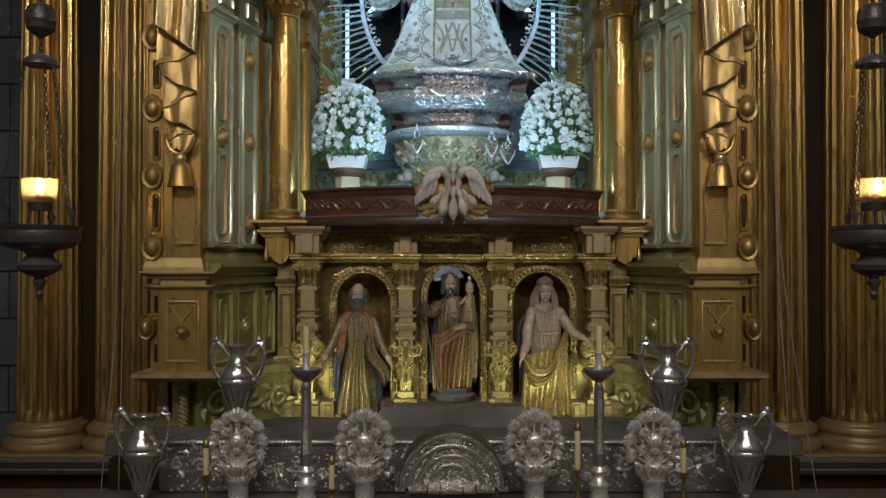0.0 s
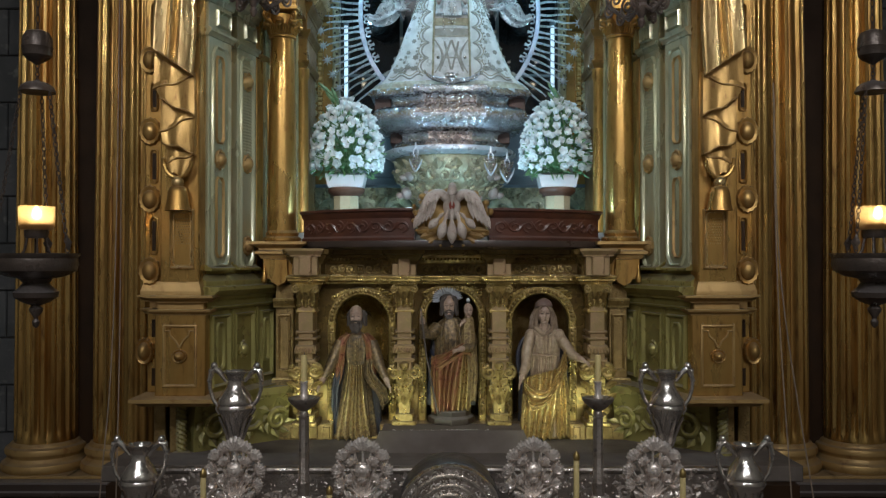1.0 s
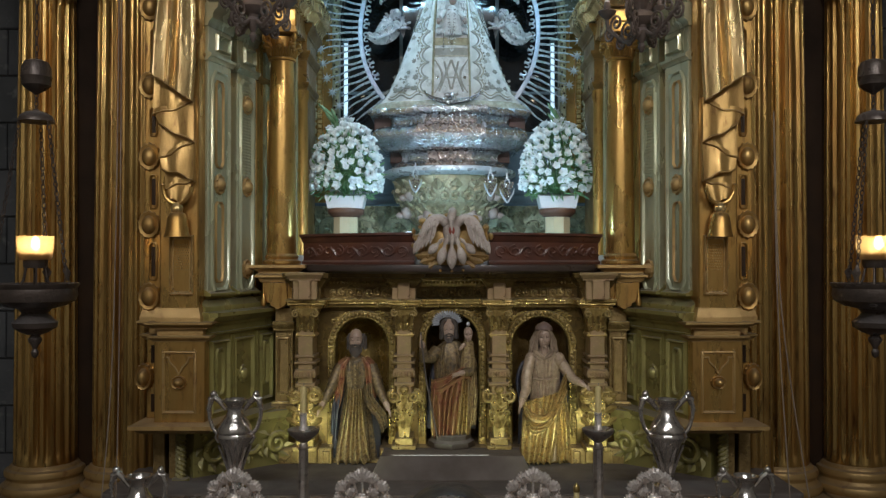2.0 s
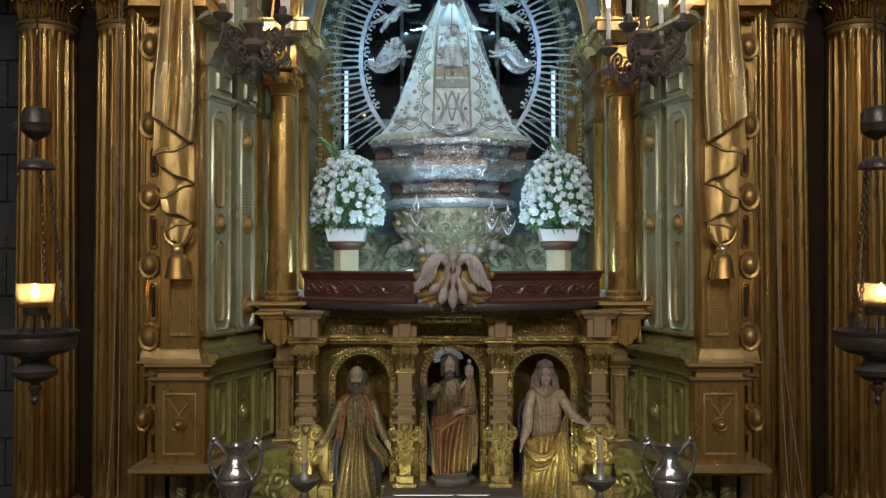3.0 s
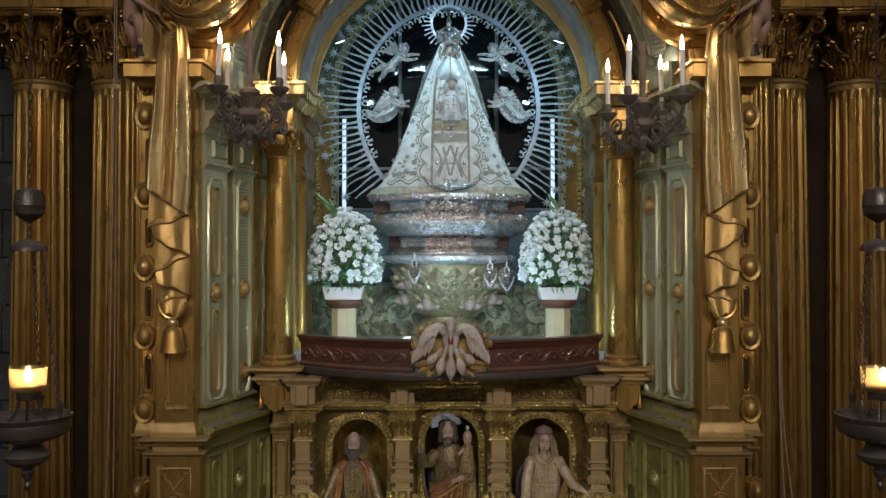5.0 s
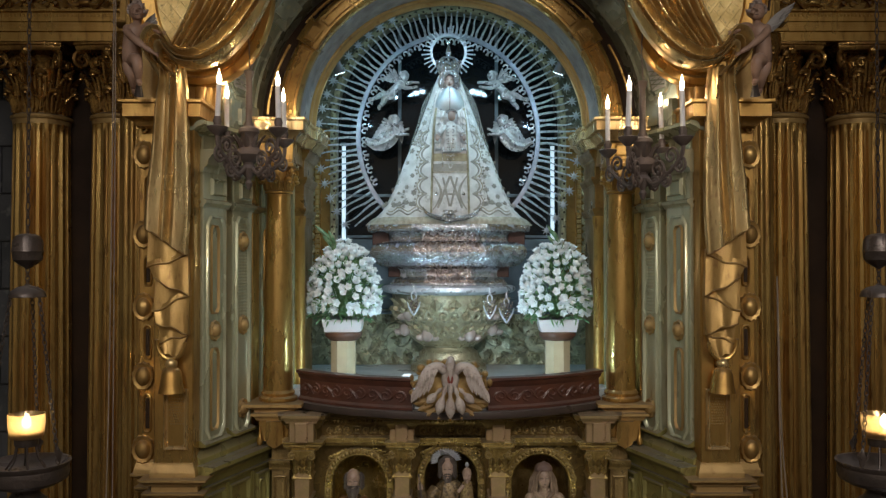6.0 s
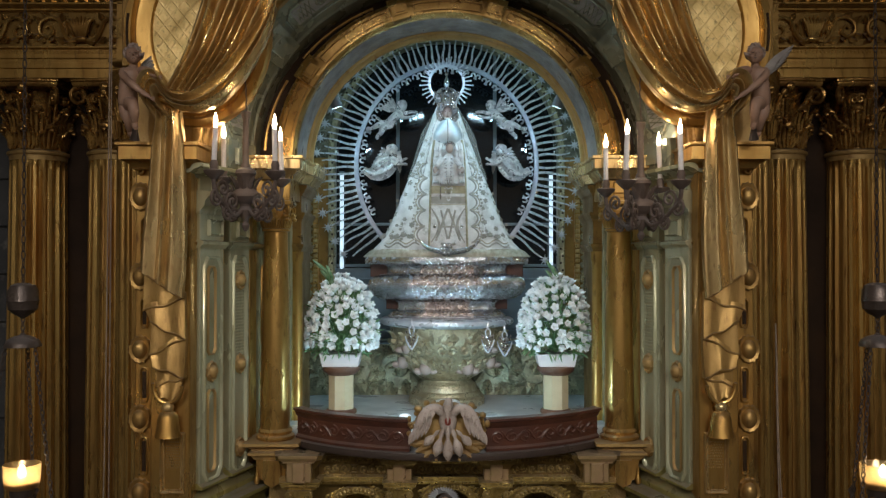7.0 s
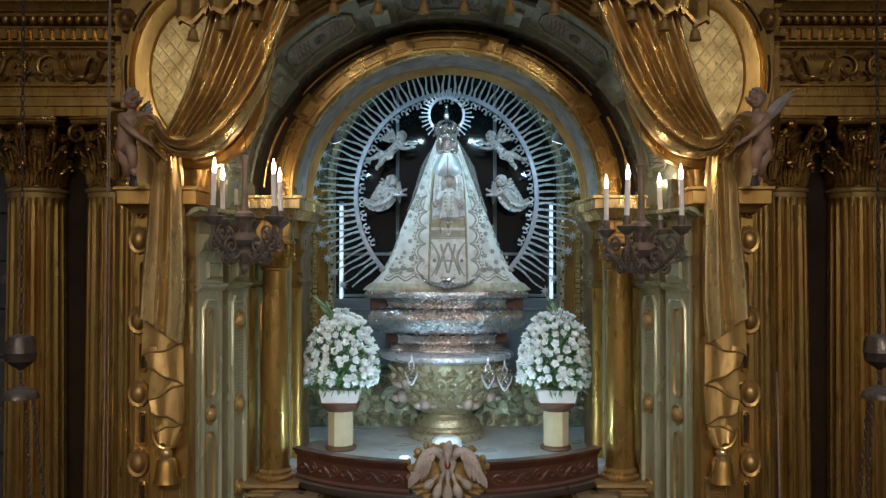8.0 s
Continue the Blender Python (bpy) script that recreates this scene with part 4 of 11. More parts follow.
def niche_walls():
    for s in (-1, 1):
        SIDE[0] = s
        b = B()
        # wall from the slanted panels in to the opening
        box(b, 1.03, 1.36, 5.66, 6.2, 0.9, 4.24)
        single("niche_jamb", b, CELADON, "celadon panelled jamb beside the niche", "wall", kind="structure")
        b = B()
        frame_rect(b, lambda u, v, o: (1.20 + u, 5.66 - o, 3.2 + v), 0.09, 1.2, 0.02, 0.016)
        frame_rect(b, lambda u, v, o: (1.20 + u, 5.66 - o, 3.3 + v), 0.045, 0.7, 0.014, 0.014)
        medallion(b, lambda u, v, o: (1.2 + u, 5.655 - o, 2.93 + v), 0.08, 0.09, 0.025, 8)
        single("jamb_panel", b, OLIVE, "gilt panel moulding on the niche jamb", "trim", kind="structure")
        b = B()
        box(b, 1.142, 1.30, 6.2, 7.25, 2.3, 5.0)
        single("niche_side_wall", b, CELADON, "celadon side wall inside the niche", "wall", kind="structure")
        # impost cornice over wall, slanted panels and column
        b = B()
        plansweep(b, [(0.935, 6.15), (0.935, 5.70), (0.965, 5.66), (0.965, 5.33), (1.205, 5.33), (1.215, 5.50)], [(-0.12, 4.225), (0.01, 4.225), (0.015, 4.245), (0.035, 4.265), (0.04, 4.28), (0.065, 4.285), (0.065, 4.34), (0.08, 4.346), (0.08, 4.362), (-0.12, 4.365)])
        single("impost_cornice", b, [GOLD_BRIGHT], "gilded impost cornice under the arch", "cornice", kind="structure")
        # three upright frame strips inside the niche: scrolls, a beaded ladder and a pierced band
        t = thing("carved_niche_frame", (1.05, 6.95, 3.08), "aged gilt frame inside the niche, with scrolls, ladder and pierced bands", "frame", "carved niche frames")
        b = B()
        box(b, 0.955, 1.14, 6.97, 7.08, 3.085, 4.56, 0.005)
        part("strip", b, GOLD_DARK, t)
        b = B()
        box(b, 1.036, 1.078, 6.93, 6.98, 3.42, 4.34, 0.006)
        ladder = part("ladder_band", b, GOLD, t)
        for i in range(23):
            b = B()
            box(b, 1.04, 1.074, 6.918, 6.932, 3.425 + i * 0.04, 3.455 + i * 0.04, 0.006)
            part("bead", b, GOLD_BRIGHT, ladder)
        b = B()
        box(b, 0.905, 0.957, 6.93, 7.06, 3.085, 4.62, 0.010)
        pierced = part("pierced_band", b, RELIEF, t)
        # dark beads put the shade of pierced holes on the solid band
        for i in range(26):
            b = B()
            ball(b, (0.93 + 0.008 * (1 if i % 2 else -1), 6.93, 3.12 + i * 0.058), (0.009, 0.004, 0.010), 7, 5)
            part("hole", b, SHADOWWOOD, pierced)
        for i in range(8):
            b = B()
            tube(b, spiral(1.11, 6.955, 3.46 + i * 0.115, 0.034, 1.3, a0=math.pi / 2, hand=1 if i % 2 else -1, n=14), 0.012, 6)
            leaf(b, (1.11, 6.962, 3.49 + i * 0.115), (1.11, 6.945, 3.545 + i * 0.115), 0.05, (0, -0.02, 0), n=4, lobes=2)
            part("carving", b, RELIEF, t)
        for z0, z1, o in ((3.34, 3.42, 0.05), (4.34, 4.42, 0.05), (4.42, 4.50, 0.09)):
            b = B()
            plansweep(b, [(0.985, 6.97), (1.14, 6.97)], moulding(o, z0, z1, 0.03))
            part("moulding", b, GOLD_DARK, t)
    SIDE[0] = 1.0
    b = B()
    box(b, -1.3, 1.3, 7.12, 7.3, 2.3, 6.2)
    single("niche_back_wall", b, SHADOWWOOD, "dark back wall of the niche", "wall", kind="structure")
    # barrel over the inside of the niche
    b = B()
    arcsweep(b, [(1.135, 5.92), (1.19, 5.92), (1.19, 7.2), (1.135, 7.2)], 4.56, 0, 180, 48)
    single("niche_vault", b, CELADON, "celadon barrel vault inside the niche", "vault", kind="structure")
    t = thing("carved_arch_band", (0, 6.95, 4.5), "aged grey-green arched band carved with leaf scrolls round the halo", "frame", kind="structure")
    b = B()
    arcsweep(b, [(0.95, 7.06), (0.95, 6.99), (0.962, 6.98), (1.12, 6.98), (1.12, 7.06)], 4.60, -4, 184, 48)
    part("band", b, FOLIAGE, t)
    b = B()
    arcsweep(b, [(0.905, 7.06), (0.905, 6.94), (0.915, 6.93), (0.946, 6.93), (0.957, 6.94), (0.957, 7.06)], 4.60, 0, 180, 48)
    pierced = part("pierced_band", b, RELIEF, t)
    # holes of the arched band, also dark beads with shade as colour
    for k in range(50):
        a = radians(2 + 176 * k / 49)
        r = 0.93 + 0.008 * (1 if k % 2 else -1)
        b = B()
        ball(b, (r * math.cos(a), 6.93, 4.60 + r * math.sin(a)), (0.009, 0.004, 0.009), 7, 5)
        part("hole", b, SHADOWWOOD, pierced)
    def carve(put):
        for k in range(26):
            a = radians(178 * k / 25 + 1)
            c, sn = math.cos(a), math.sin(a)
            m = Vector((1.04 * c, 6.972, 4.60 + 1.04 * sn))
            e, tx = Vector((c, 0, sn)), Vector((-sn, 0, c))
            hand = 1 if k % 2 else -1
            tube(put(), [m + e * hand * 0.02 + (e * math.cos(1.2 + 0.62 * i) + tx * math.sin(1.2 + 0.62 * i)) * 0.044 * (1 - 0.75 * i / 13) for i in range(14)], [0.014 - 0.006 * i / 13 for i in range(14)], 6)
            for q in (-1, 1):
                leaf(put(), m - e * hand * 0.02 + tx * q * 0.02, m - e * hand * 0.058 + tx * q * 0.05 + Vector((0, -0.008, 0)), 0.036, (0, -0.02, 0), n=4, lobes=2)
    apart("leaf_scroll", FOLIAGE, t, carve)
    b = B()
    box(b, -1.135, 1.135, 6.2, 7.15, 2.56, 2.66)
    box(b, -1.028, 1.028, 5.55, 6.2, 2.56, 2.66)
    pts = []
    for i in range(25):
        a = radians(-52 + 104 * i / 24)
        pts.append((1.22 * math.sin(a), 6.30 - 1.20 * math.cos(a)))
    skin(b, [[(x, y + 0.02, z) for x, y in pts] + [(0.95, 5.56, z), (-0.95, 5.56, z)] for z in (2.56, 2.66)])
    single("niche_shelf", b, MARBLE, "pale grey marble shelf of the niche", "shelf", kind="structure")


ARCH_Z, AE, VE = 4.365, 0.95, 0.92


def arches():
    t = thing("niche_arch", (0, 5.5, ARCH_Z), "gilded and celadon panelled arch over the niche", "arch", kind="structure")
    b = B()
    arcsweep(b, [(0.985, 5.50), (0.966, 5.50), (0.960, 5.54), (0.954, 5.60), (0.950, 5.72), (0.950, 5.79), (0.985, 5.79)], ARCH_Z, 0, 180, 64, ez=AE)
    part("inner_soffit", b, GREYBAND, t, "grey painted soffit")
    b = B()
    arcsweep(b, [(0.985, 5.79), (0.944, 5.79), (0.934, 5.80), (0.932, 5.82), (0.918, 5.83), (0.910, 5.84), (0.910, 5.87), (0.985, 5.88)], ARCH_Z, 0, 180, 64, ez=AE)
    part("inner_moulding", b, GOLD_DULL, t)
    b = B()
    arcsweep(b, [(0.962, 5.75), (0.962, 5.50), (0.968, 5.478), (0.978, 5.47), (0.982, 5.455), (1.076, 5.455), (1.082, 5.468), (1.10, 5.475), (1.11, 5.50), (1.11, 5.75)], ARCH_Z, 0, 180, 64, ez=AE)
    part("archivolt", b, ARCHGOLD, t)
    for a0, a1, blk in ((3, 28, 0), (29.5, 38.5, 1), (40, 68, 0), (69.5, 76.5, 1), (78, 102, 0), (103.5, 110.5, 1), (112, 140, 0), (141.5, 150.5, 1), (152, 177, 0)):
        b = B()
        n = max(3, int((a1 - a0) / 3))
        if blk:
            arcsweep(b, [(0.965, 5.48), (0.965, 5.428), (0.973, 5.42), (1.095, 5.42), (1.115, 5.43), (1.115, 5.48)], ARCH_Z, a0, a1, n, ez=AE)
            am = radians((a0 + a1) / 2)
            for k, d in ((1.0, 0.0), (0.62, 0.012)):
                arcsweep(b, [(1.035 - 0.04 * k, 5.424), (1.035 - 0.034 * k, 5.412 - d), (1.035 + 0.034 * k, 5.412 - d), (1.035 + 0.04 * k, 5.424)], ARCH_Z, math.degrees(am) - 2.6 * k, math.degrees(am) + 2.6 * k, 3, ez=AE)
        else:
            for r0, r1 in ((0.998, 1.010), (1.050, 1.062)):
                arcsweep(b, [(r0, 5.458), (r0 + 0.002, 5.441), (r1 - 0.002, 5.441), (r1, 5.458)], ARCH_Z, a0, a1, n, ez=AE)
            for a in (a0, a1):
                c, sn = math.cos(radians(a)), AE * math.sin(radians(a))
                tube(b, [(1.0 * c, 5.45, ARCH_Z + 1.0 * sn), (1.06 * c, 5.45, ARCH_Z + 1.06 * sn)], 0.007, 6)
        part("arch_block" if blk else "arch_panel", b, ARCHGOLD, t)
    # splayed outer vault
    b = B()
    arcsweep(b, [(1.225, 5.62), (1.225, 5.43), (1.24, 5.42), (1.345, 5.08), (1.352, 5.07), (1.45, 5.07), (1.45, 5.62)], ARCH_Z, 0, 180, 64, ez=VE)
    part("splayed_vault", b, SHADED_CELADON, t, "splayed outer arch in celadon darkened for its shade")
    # deep band whose shade is helped along by a near-black colour
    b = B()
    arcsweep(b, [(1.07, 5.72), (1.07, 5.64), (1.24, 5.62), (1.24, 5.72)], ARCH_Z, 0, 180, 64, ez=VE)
    part("recess", b, SHADOWWOOD, t, "recessed band round the archivolt, its shade put into a dark brown")
    b = B()
    arcsweep(b, [(1.345, 5.085), (1.352, 5.05), (1.37, 5.045), (1.375, 5.02), (1.392, 5.018), (1.396, 4.985), (1.415, 4.98), (1.42, 4.95), (1.44, 4.94), (1.47, 4.94), (1.47, 5.085)], ARCH_Z, 0, 180, 64, ez=VE)
    part("outer_band", b, GOLD_DARK, t, "dark gilt moulding of several steps")
    for a0, a1 in ((4, 29), (38, 66), (75, 105), (114, 142), (151, 176)):
        b = B()
        for r0 in (1.125, 1.185):
            arcsweep(b, [(r0, 5.64), (r0 + 0.002, 5.612), (r0 + 0.014, 5.608), (r0 + 0.016, 5.64)], ARCH_Z, a0, a1, 10, ez=VE)
        part("recess_panel", b, GOLD, t)
    def sp(k, o):
        # a point across the splay: k from the inner edge to the outer one, o out of it
        return (1.24 + 0.105 * k - o * 0.955, 5.42 - 0.34 * k - o * 0.295)
    def on_vault(k, o, deg):
        r, y = sp(k, o)
        return Vector((r * math.cos(radians(deg)), y, ARCH_Z + VE * r * math.sin(radians(deg))))
    for am in (-1, 35, 71, 109, 145, 181):
        b = B()
        arcsweep(b, [sp(0.0, -0.02), sp(0.0, 0.035), sp(0.05, 0.05), sp(0.95, 0.05), sp(1.0, 0.035), sp(1.0, -0.02)], ARCH_Z, am - 4.6, am + 4.6, 4, ez=VE)
        rib = part("rib", b, SHADED_CELADON, t)
        b = B()
        arcsweep(b, [sp(0.26, 0.045), sp(0.30, 0.072), sp(0.72, 0.072), sp(0.76, 0.045)], ARCH_Z, am - 2.4, am + 2.4, 3, ez=VE)
        part("rib_boss", b, SHADED_CELADON, rib)
    for a0, a1 in ((5.5, 28.5), (41.5, 64.5), (77.5, 102.5), (115.5, 138.5), (151.5, 174.5)):
        mid = (a0 + a1) / 2
        b = B()
        # long octagonal frame with cut corners
        loop = [(0.22, a0 + 3.0), (0.22, a1 - 3.0), (0.38, a1 - 0.8), (0.66, a1 - 0.8), (0.82, a1 - 3.0), (0.82, a0 + 3.0), (0.66, a0 + 0.8), (0.38, a0 + 0.8)]
        pts = []
        for (k0, q0), (k1, q1) in zip(loop, loop[1:] + loop[:1]):
            for i in range(5):
                pts.append(on_vault(k0 + (k1 - k0) * i / 5, 0.004, q0 + (q1 - q0) * i / 5))
        tube(b, pts + pts[:1], 0.011, 6)
        part("vault_panel_frame", b, SHADED_CELADON, t)
        b = B()
        rows = []
        for deg in [a0 + 2.6 + (a1 - a0 - 5.2) * i / 12 for i in range(13)]:
            rows.append([on_vault(k, o, deg) for k, o in ((0.29, -0.004), (0.31, 0.006), (0.73, 0.006), (0.75, -0.004))])
        skin(b, rows)
        panel = part("vault_panel", b, GREYBAND, t, "grey sunk panel")
        b = B()
        for r0, w in ((0.034, 0.007), (0.018, 0.006)):
            ring = [on_vault(0.52 + r0 / 0.36 * math.cos(2 * math.pi * i / 18), 0.012, mid + math.degrees(r0 / 1.27) * math.sin(2 * math.pi * i / 18)) for i in range(19)]
            tube(b, ring, w, 6)
        part("rosette", b, SHADED_CELADON, panel)
        b = B()
        for lo, hi in ((a0 + 3.2, mid - 3.0), (mid + 3.0, a1 - 3.2)):
            for i in range(4):
                q0, q1 = lo + (hi - lo) * i / 4, lo + (hi - lo) * (i + 1) / 4
                tube(b, [on_vault(0.33, 0.007, q0), on_vault(0.71, 0.007, q1)], 0.0035, 4)
                tube(b, [on_vault(0.71, 0.008, q0), on_vault(0.33, 0.008, q1)], 0.0035, 4)
        part("lattice", b, SHADED_CELADON, panel)
    # spandrel wall above and beside the arch
    b = B()
    rings = []
    for i in range(49):
        a = radians(180 * i / 48)
        rings.append([(1.46 * math.cos(a), y, ARCH_Z + VE * 1.46 * math.sin(a)) for y in (5.0, 5.3)] + [(max(-1.82, min(1.82, 3.4 * math.cos(a))), y, ARCH_Z + min(2.6, 3.6 * math.sin(a))) for y in (5.3, 5.0)])
    skin(b, rings)
    box(b, 1.44, 1.72, 4.965, 5.02, 4.366, 4.62)
    box(b, -1.72, -1.44, 4.965, 5.02, 4.366, 4.62)
    single("spandrel_wall", b, GOLD_DULL, "gilded wall beside and above the arch", "wall", kind="structure")


for s in (-1, 1):
    niche_column(s)
niche_walls()
arches()

# ---- materials of the niche ----
def embroidered():
    """White cloth with silver-grey blossoms and leaf sprays."""
    m = surf("embroidered_white_cloth", (0.74, 0.71, 0.67), (0.56, 0.53, 0.49), 0.55, 0, 14, 0.5, 130)
    nt = m.node_tree
    N, L = nt.nodes, nt.links
    p = N["Principled BSDF"]
    link = p.inputs["Base Color"].links[0]
    col = link.from_socket
    tc = N.new("ShaderNodeTexCoord")
    warp = N.new("ShaderNodeTexNoise")
    warp.inputs["Scale"].default_value = 22
    L.new(tc.outputs["Object"], warp.inputs["Vector"])
    va = N.new("ShaderNodeVectorMath")
    va.operation = "MULTIPLY_ADD"
    L.new(warp.outputs["Color"], va.inputs[0])
    va.inputs[1].default_value = (0.05, 0.05, 0.05)
    L.new(tc.outputs["Object"], va.inputs[2])
    v = N.new("ShaderNodeTexVoronoi")
    v.inputs["Scale"].default_value = 9.5
    L.new(va.outputs[0], v.inputs["Vector"])
    r = N.new("ShaderNodeMapRange")
    r.inputs[1].default_value, r.inputs[2].default_value = 0.30, 0.25
    L.new(v.outputs["Distance"], r.inputs[0])
    w = N.new("ShaderNodeTexNoise")
    w.inputs["Scale"].default_value, w.inputs["Detail"].default_value = 60, 3
    L.new(tc.outputs["Object"], w.inputs["Vector"])
    r2 = N.new("ShaderNodeMapRange")
    r2.inputs[1].default_value, r2.inputs[2].default_value = 0.42, 0.55
    L.new(w.outputs["Fac"], r2.inputs[0])
    mu = N.new("ShaderNodeMath")
    mu.operation = "MULTIPLY"
    L.new(r.outputs[0], mu.inputs[0])
    L.new(r2.outputs[0], mu.inputs[1])
    mx = N.new("ShaderNodeMix")
    mx.data_type = "RGBA"
    L.new(mu.outputs[0], mx.inputs["Factor"])
    L.new(col, mx.inputs["A"])
    mx.inputs["B"].default_value = (0.47, 0.44, 0.385, 1)
    L.new(mx.outputs["Result"], p.inputs["Base Color"])
    return m


MANTLE = embroidered()
WHITECLOTH = surf("white_satin", (0.74, 0.72, 0.70), (0.54, 0.52, 0.49), 0.4, 0, 22, 0.5, 90, c3=(0.26, 0.235, 0.20))
CREAM = surf("cream_gold_braid", (0.47, 0.42, 0.32), (0.30, 0.26, 0.185), 0.45, 0.3, 30, 0.5, 120)
def sheer(name, color, share):
    """Thin lace: part of the light passes straight through, with a fine mesh of denser threads."""
    m = bpy.data.materials.new(name)
    m.use_nodes = True
    N, L = m.node_tree.nodes, m.node_tree.links
    p = N["Principled BSDF"]
    p.inputs["Base Color"].default_value, p.inputs["Roughness"].default_value = (*color, 1), 0.7
    no = N.new("ShaderNodeTexNoise")
    no.inputs["Scale"].default_value, no.inputs["Detail"].default_value = 70, 4
    tc = N.new("ShaderNodeTexCoord")
    L.new(tc.outputs["Object"], no.inputs["Vector"])
    mr = N.new("ShaderNodeMapRange")
    mr.inputs[1].default_value, mr.inputs[2].default_value = 0.4, 0.62
    mr.inputs[3].default_value, mr.inputs[4].default_value = share * 0.5, min(1.0, share * 1.6)
    L.new(no.outputs["Fac"], mr.inputs[0])
    L.new(mr.outputs[0], p.inputs["Alpha"])
    return m


VEIL = sheer("sheer_lace_veil", (0.62, 0.58, 0.52), 0.17)
GREYTHREAD = surf("silver_grey_thread", (0.36, 0.33, 0.28), (0.27, 0.245, 0.205), 0.5, 0.3, 20, 0.3, 120)
BRAID = surf("old_gold_braid", (0.37, 0.33, 0.21), (0.26, 0.22, 0.13), 0.5, 0.3, 30, 0.4, 120)
BIBSILVER = surf("smooth_silver_plate", (0.60, 0.63, 0.64), (0.46, 0.49, 0.50), 0.42, 0.6, 12, 0.1, 60)
GLASS_DARK = surf("dark_glazing", (0.006, 0.008, 0.010), (0.010, 0.012, 0.014), 0.06, 0, 2, 0.0, 20, spread=0.03)
SLATE = surf("blue_grey_paint", (0.16, 0.19, 0.21), (0.12, 0.145, 0.165), 0.5, 0, 4, 0.05, 30)
TUBE = surf("light_tube", (0.9, 0.95, 1.0), (0.9, 0.95, 1.0), 0.4, 0, 2, 0, 10, emit=((0.62, 0.86, 1.0), 0.95))
PETAL = surf("white_petal", (0.90, 0.91, 0.91), (0.80, 0.84, 0.82), 0.6, 0, 30, 0.1, 90, random_tint=0.06)
STEM = surf("green_leaf", (0.24, 0.42, 0.19), (0.13, 0.27, 0.11), 0.5, 0, 25, 0.1, 80)
VARIEGATED = surf("pale_edged_leaf", (0.10, 0.24, 0.10), (0.30, 0.40, 0.22), 0.5, 0, 40, 0.1, 80)
POTWHITE = surf("white_planter", (0.80, 0.76, 0.74), (0.74, 0.69, 0.68), 0.45, 0, 12, 0.05, 40)
YELLOW = surf("pale_yellow_painted_wood", (0.58, 0.48, 0.30), (0.50, 0.40, 0.245), 0.5, 0, 7, 0.1, 40)
BROWN = surf("brown_turned_wood", (0.16, 0.075, 0.045), (0.11, 0.05, 0.03), 0.4, 0, 8, 0.1, 50)
PALEWOOD = surf("pale_painted_carving", (0.52, 0.45, 0.40), (0.36, 0.29, 0.245), 0.6, 0, 14, 0.3, 60, c3=(0.20, 0.13, 0.09), dust=0.3, dust_color=(0.4, 0.37, 0.35))
SILVER_ANGEL = surf("embossed_silver", (0.86, 0.82, 0.81), (0.52, 0.48, 0.47), 0.33, 0.65, 26, 0.9, 95, c3=(0.20, 0.18, 0.175))
ROSE = surf("rosy_painted_wood", (0.40, 0.31, 0.27), (0.30, 0.22, 0.18), 0.5, 0, 8, 0.1, 60)
DARKFLESH = surf("dark_painted_flesh", (0.40, 0.29, 0.24), (0.33, 0.23, 0.185), 0.45, 0, 10, 0.06, 50)
REDPAINT = surf("faded_red_paint", (0.34, 0.07, 0.04), (0.25, 0.05, 0.03), 0.5, 0, 8, 0.1, 60)
# warm tint; on the throne base it stands for reflected nave light
WARMSILVER = surf("warm_silver", (0.58, 0.49, 0.45), (0.30, 0.25, 0.225), 0.24, 0.90, 26, 0.55, 95)
LAMPGLOW = surf("glowing_lamp_cover", (0.85, 0.87, 0.88), (0.8, 0.82, 0.84), 0.3, 0, 5, 0, 30, emit=((0.75, 0.92, 1.0), 0.9))
LAMPWHITE = surf("white_lamp_housing", (0.85, 0.87, 0.88), (0.8, 0.82, 0.84), 0.3, 0, 5, 0, 30)


# ---- the curved front of the niche ----
def arc_plan(r, a, n=28):
    out = []
    for i in range(n + 1):
        t = radians(-a + 2 * a * i / n)
        out.append((r * math.sin(t), 6.345 - r * math.cos(t)))
    return out


